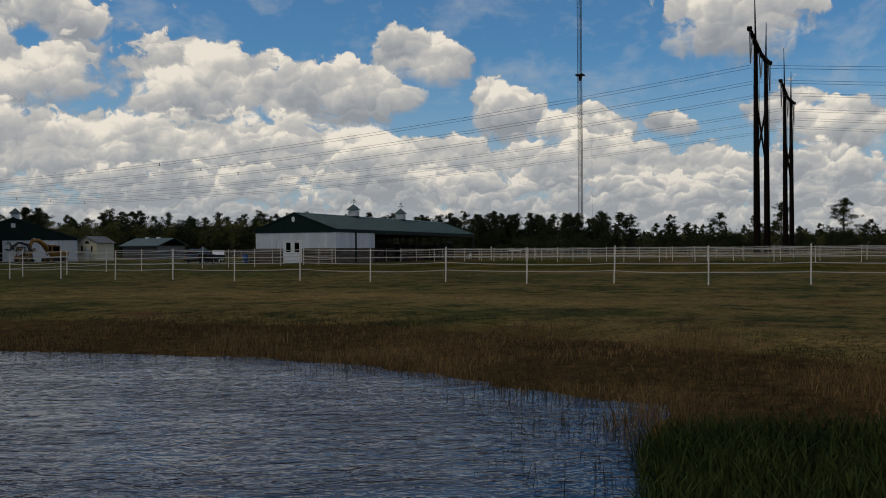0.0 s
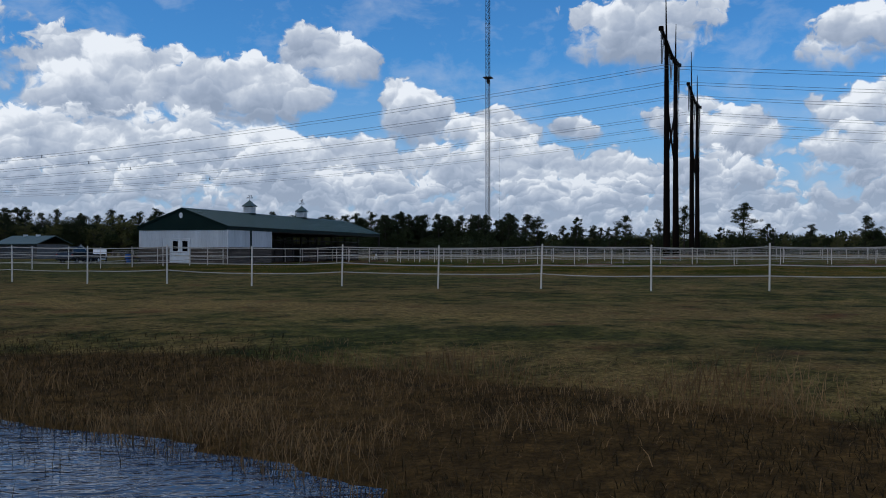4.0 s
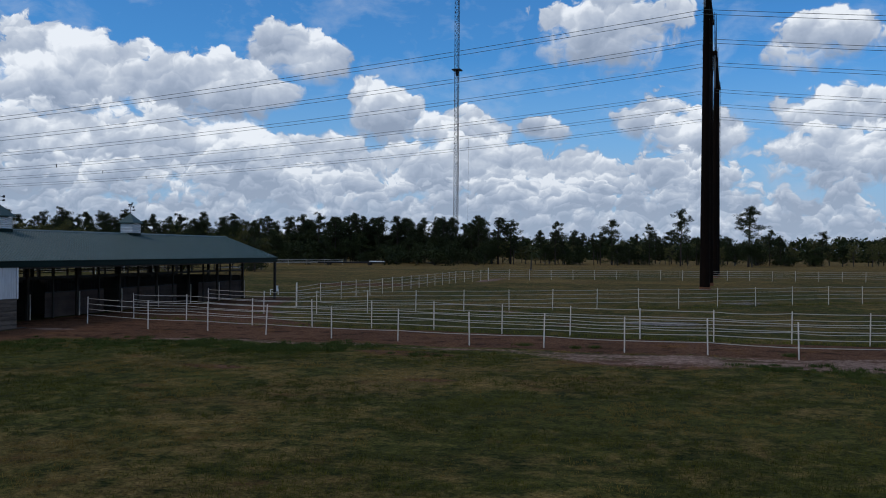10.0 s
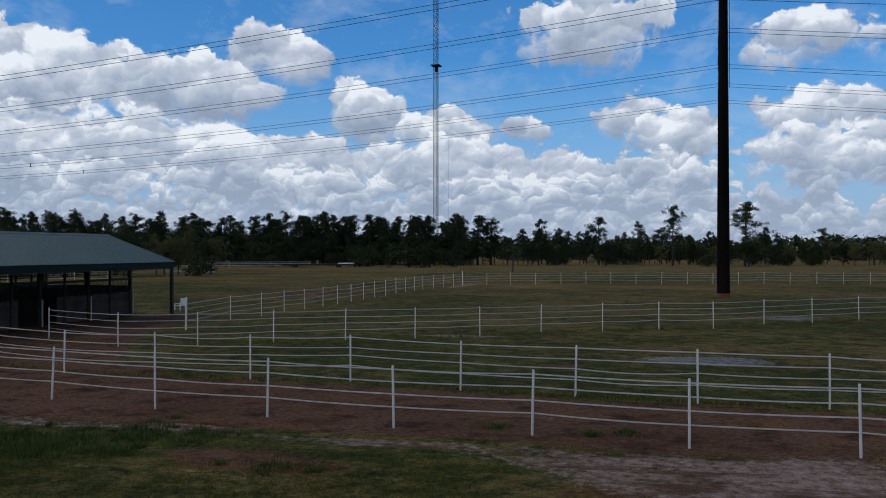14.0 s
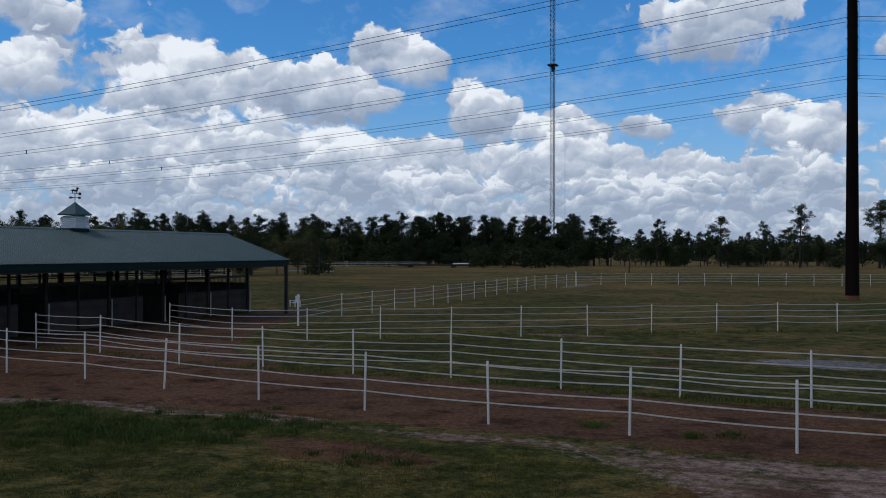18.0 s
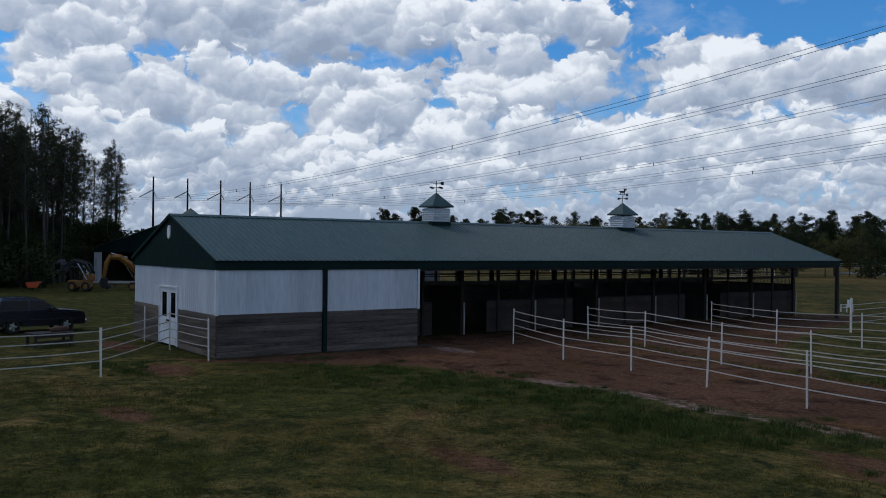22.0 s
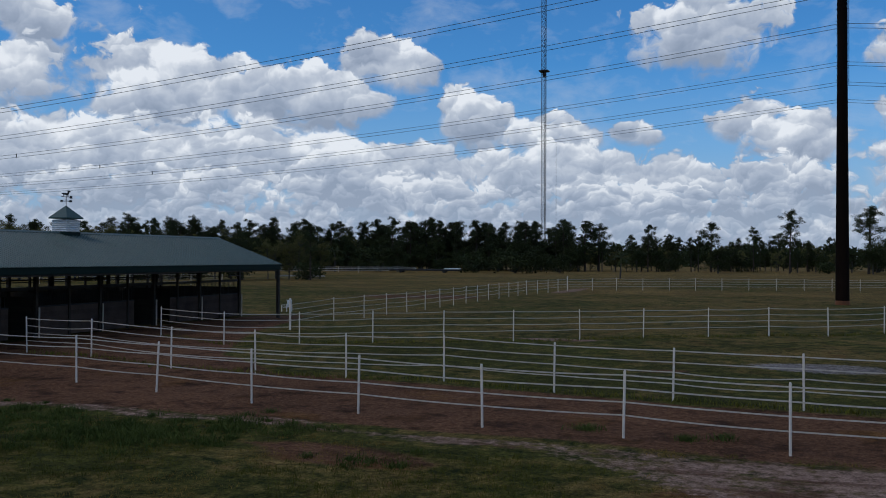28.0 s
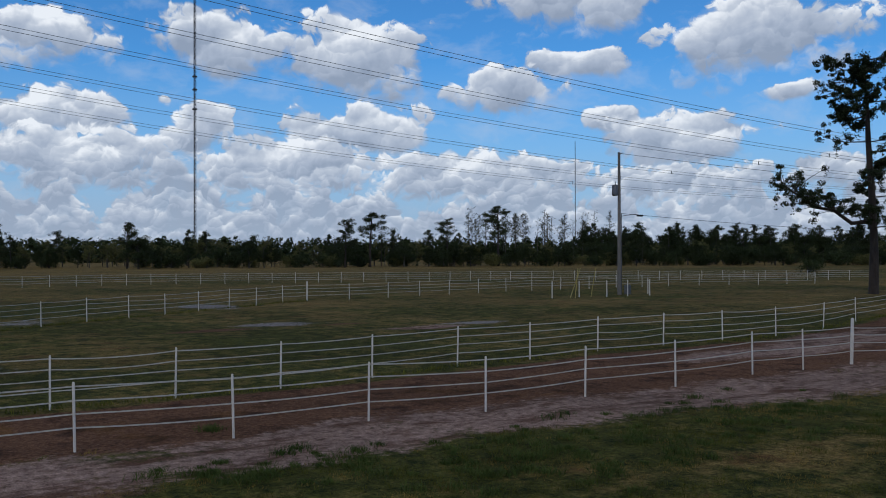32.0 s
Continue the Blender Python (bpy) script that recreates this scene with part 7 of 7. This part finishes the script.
# ---- scattered boards and a white sheet in the far field ----
for k, (x, y, a, l) in enumerate([(-58, 144, 20, 4.5), (-55, 145, -15, 3.5), (-61, 143, 40, 3.0), (-54, 143, 5, 4.0)]):
    lone("board", Build().box(-l / 2, -0.15, 0.02, l / 2, 0.15, 0.3, 0.02), M["concrete"], "pale board lying in the far grass", "board", at=pose(x, y, 0, 0, 0, a), group="scattered boards")
tr = thing("flatbed_trailer", "low dark flatbed with a white sheet on it", "trailer", at=pose(-52, 196, 0, 0, 0, 8))
part("bed", Build().box(-9, -1.2, 0.5, 9, 1.2, 0.9, 0.05), M["black_metal"], tr)
part("white_sheet", Build().box(5, -1.1, 0.9, 8.8, 1.1, 1.15, 0.1), M["white_paint"], tr)
for x in (-6, 5):
    for y in (-1.2, 1.2):
        part("wheel", Build().tube([(x, y - 0.12, 0.4), (x, y + 0.12, 0.4)], 0.4, 12), M["rubber"], tr)

# ---- grass and reeds ----
def blades(rng, px, py, tall, wide, lean=0.35):
    """Thin bent blades standing on the ground: each a narrow three-sided card of two faces."""
    n = len(px)
    pz = ground_z(px, py) - 0.01
    a = rng.uniform(0, 2 * np.pi, n)
    h = tall * rng.uniform(0.55, 1.25, n)
    w = wide * rng.uniform(0.7, 1.3, n)
    d = rng.normal(0, lean, (n, 2)) * h[:, None]
    sx, sy = np.cos(a) * w / 2, np.sin(a) * w / 2
    base = np.stack([px, py, pz], 1)
    mid = base + np.stack([d[:, 0] * 0.35, d[:, 1] * 0.35, h * 0.6], 1)
    tip = base + np.stack([d[:, 0], d[:, 1], h], 1)
    s = np.stack([sx, sy, 0 * sx], 1)
    quad = np.stack([base - s, base + s, mid + s * 0.75, mid - s * 0.75, mid - s * 0.75, mid + s * 0.75, tip + s * 0.1, tip - s * 0.1], 1)
    return quad.reshape(-1, 3)


def stuff(name, pts, mat, label, category):
    return tagged(new(name, leaf_mesh(name, pts, mat)), label, category, kind="stuff")


def value_noise(px, py, scale, seed):
    return np.array([noise.noise((x * scale + seed, y * scale - seed, seed * 0.7)) for x, y in zip(px, py)])


def shore_side(px, py):
    return line_distance(px, py, SHORE, True) * np.where(inside(px, py, SHORE), -1, 1)


def make_grass():
    rng = np.random.default_rng(5)
    # short pasture under the flight, in tufts
    cx, cy = rng.uniform(2, 62, 60000), rng.uniform(-30, 7, 60000)
    lane = line_distance(cx, cy, LANE, True) * np.where(inside(cx, cy, LANE), 1, -1)
    way = line_distance(cx, cy, PATHWAY)
    keep = (lane < 0.3) & (way > 0.8 + 0.8 * (cx > 28)) & (shore_side(cx, cy) > 4)
    cx, cy = cx[keep], cy[keep]
    v = value_noise(cx, cy, 0.22, 3.0) + 0.6 * value_noise(cx, cy, 0.9, 8.0) + rng.normal(0, 0.12, len(cx))
    for want, name, mat, label, tall in ((v > 0.12, "pasture_grass", "grass", "short green pasture grass in tufts", 0.075), (v < -0.22, "dry_pasture_grass", "dry_grass", "short dry straw-coloured pasture grass", 0.055)):
        k = 13
        px, py = np.repeat(cx[want], k), np.repeat(cy[want], k)
        size = np.repeat(rng.uniform(0.04, 0.16, want.sum()), k)
        px, py = px + rng.normal(0, 1, len(px)) * size, py + rng.normal(0, 1, len(py)) * size
        stuff(name, blades(rng, px, py, tall * np.repeat(rng.uniform(0.5, 1.3, want.sum()), k), 0.009, 0.45), M[mat], label, "grass")
    # green weeds along the lane
    cx, cy = [], []
    for x, y, r, k in ((15.9, 4.2, 1.6, 70), (12.6, 5.0, 1.8, 70), (17.4, 5.1, 1.8, 50), (22.4, 3.7, 1.0, 8), (8.5, 3.6, 2.6, 70), (4.5, 2.2, 1.8, 30), (1.2, -3.4, 1.2, 20), (36.4, 3.2, 1.6, 40), (41.7, 1.4, 3.0, 70), (49, 1.6, 3.0, 50), (27.8, 8.1, 0.2, 4), (25.7, 8.4, 0.2, 3), (28.6, 8.5, 0.2, 2), (36.4, 7.9, 0.2, 3)):
        cx += list(rng.normal(x, r * 0.7, k))
        cy += list(rng.normal(y, r * 0.5, k))
    size = np.repeat(rng.uniform(0.05, 0.19, len(cx)), 90)
    cx, cy = np.repeat(cx, 90), np.repeat(cy, 90)
    px, py = cx + rng.normal(0, 1, len(cx)) * size, cy + rng.normal(0, 1, len(cy)) * size
    stuff("weed_tufts", blades(rng, px, py, 0.7 * size + 0.03, 0.014, 0.6), M["weed"], "green weed tufts along the dirt lane", "weeds")
    # straggling growth at the foot of the fences across the lane
    px, py = [], []
    for line in (lane_back, inner):
        for (ax, ay), (bx, by) in zip(line, line[1:]):
            m = 140
            q = rng.random(m)
            px += list(ax + (bx - ax) * q + rng.normal(0, 0.12, m))
            py += list(ay + (by - ay) * q + rng.normal(0, 0.18, m))
    stuff("fence_foot_grass", blades(rng, np.array(px), np.array(py), 0.16, 0.03, 0.5), M["grass"], "rough grass growing along the fence feet", "grass")
    # dry bank of the pond, in clumps with dark low growth between
    px, py = rng.uniform(18, 58, 230000), rng.uniform(-73, -57, 230000)
    s = shore_side(px, py)
    v = value_noise(px, py, 0.55, 5.0)
    w = value_noise(px, py, 0.3, 15.0)
    keep = (s > -0.3) & (s < 5.2) & (rng.random(len(s)) < np.where(s < 4.0, 0.85, 0.2) * np.clip(0.7 + 1.4 * w, 0.12, 1))
    px, py, s, v, w = px[keep], py[keep], s[keep], v[keep], w[keep]
    tall = np.where(s < 4.0, 0.10, 0.06) + 0.5 * np.clip(v - 0.1, 0, 1) * (s < 5)
    dark = ((w + 0.5 * v < 0.0) & (rng.random(len(s)) < 0.85)) | ((s > 2.2) & (w + v < 0.2) & (rng.random(len(s)) < 0.7)) | ((px < 36.0) & (rng.random(len(s)) < 0.6))
    green = (px > 41.9) & (py < -69.0 + (px - 42.0) * 0.12)
    stuff("dry_bank_reeds", blades(rng, px[~green & ~dark], py[~green & ~dark], tall[~green & ~dark] * rng.uniform(0.5, 1.25, (~green & ~dark).sum()), 0.0075, 0.42), M["reed"], "dry orange-brown grass and reeds on the pond's bank", "reeds")
    stuff("low_bank_growth", blades(rng, px[~green & dark], py[~green & dark], 0.09, 0.009, 0.5), M["dark_growth"], "low dark brown growth on the pond's bank", "plants")
    # tall green grass on the spit beside the water
    px, py = rng.uniform(41.3, 54, 110000), rng.uniform(-76, -65.5, 110000)
    keep = (shore_side(px, py) > -0.3) & (px > 41.9) & (py < -68.8 + (px - 42.0) * 0.12 + 0.6 * value_noise(px, py, 0.9, 6.0))
    px, py = px[keep], py[keep]
    stuff("tall_bank_grass", blades(rng, px, py, 0.25 + 0.09 * value_noise(px, py, 0.7, 4.0), 0.018, 0.35), M["tall_grass"], "tall dark green grass on the pond's spit", "grass")
    # grass and stems standing in the shallow water
    px, py = rng.uniform(14, 43.5, 120000), rng.uniform(-71, -63.5, 120000)
    s = shore_side(px, py)
    v = value_noise(px, py, 0.8, 2.0)
    thick = np.clip(0.42 + s * 0.22 + v * 0.7, 0, 1) * (0.3 + 0.5 * np.exp(-((px - 39.8) / 1.8) ** 2))
    keep = (s < 0.3) & (s > -2.2) & (rng.random(len(s)) < thick * 0.6)
    px, py = px[keep], py[keep]
    pts = blades(rng, px, py, 0.10 - 0.25 * s[keep] + 0.06 * rng.random(len(px)), 0.008, 0.12)
    stuff("water_reeds", pts, M["dark_reed"], "thin dark reed stems standing in the shallows", "reeds")


make_grass()
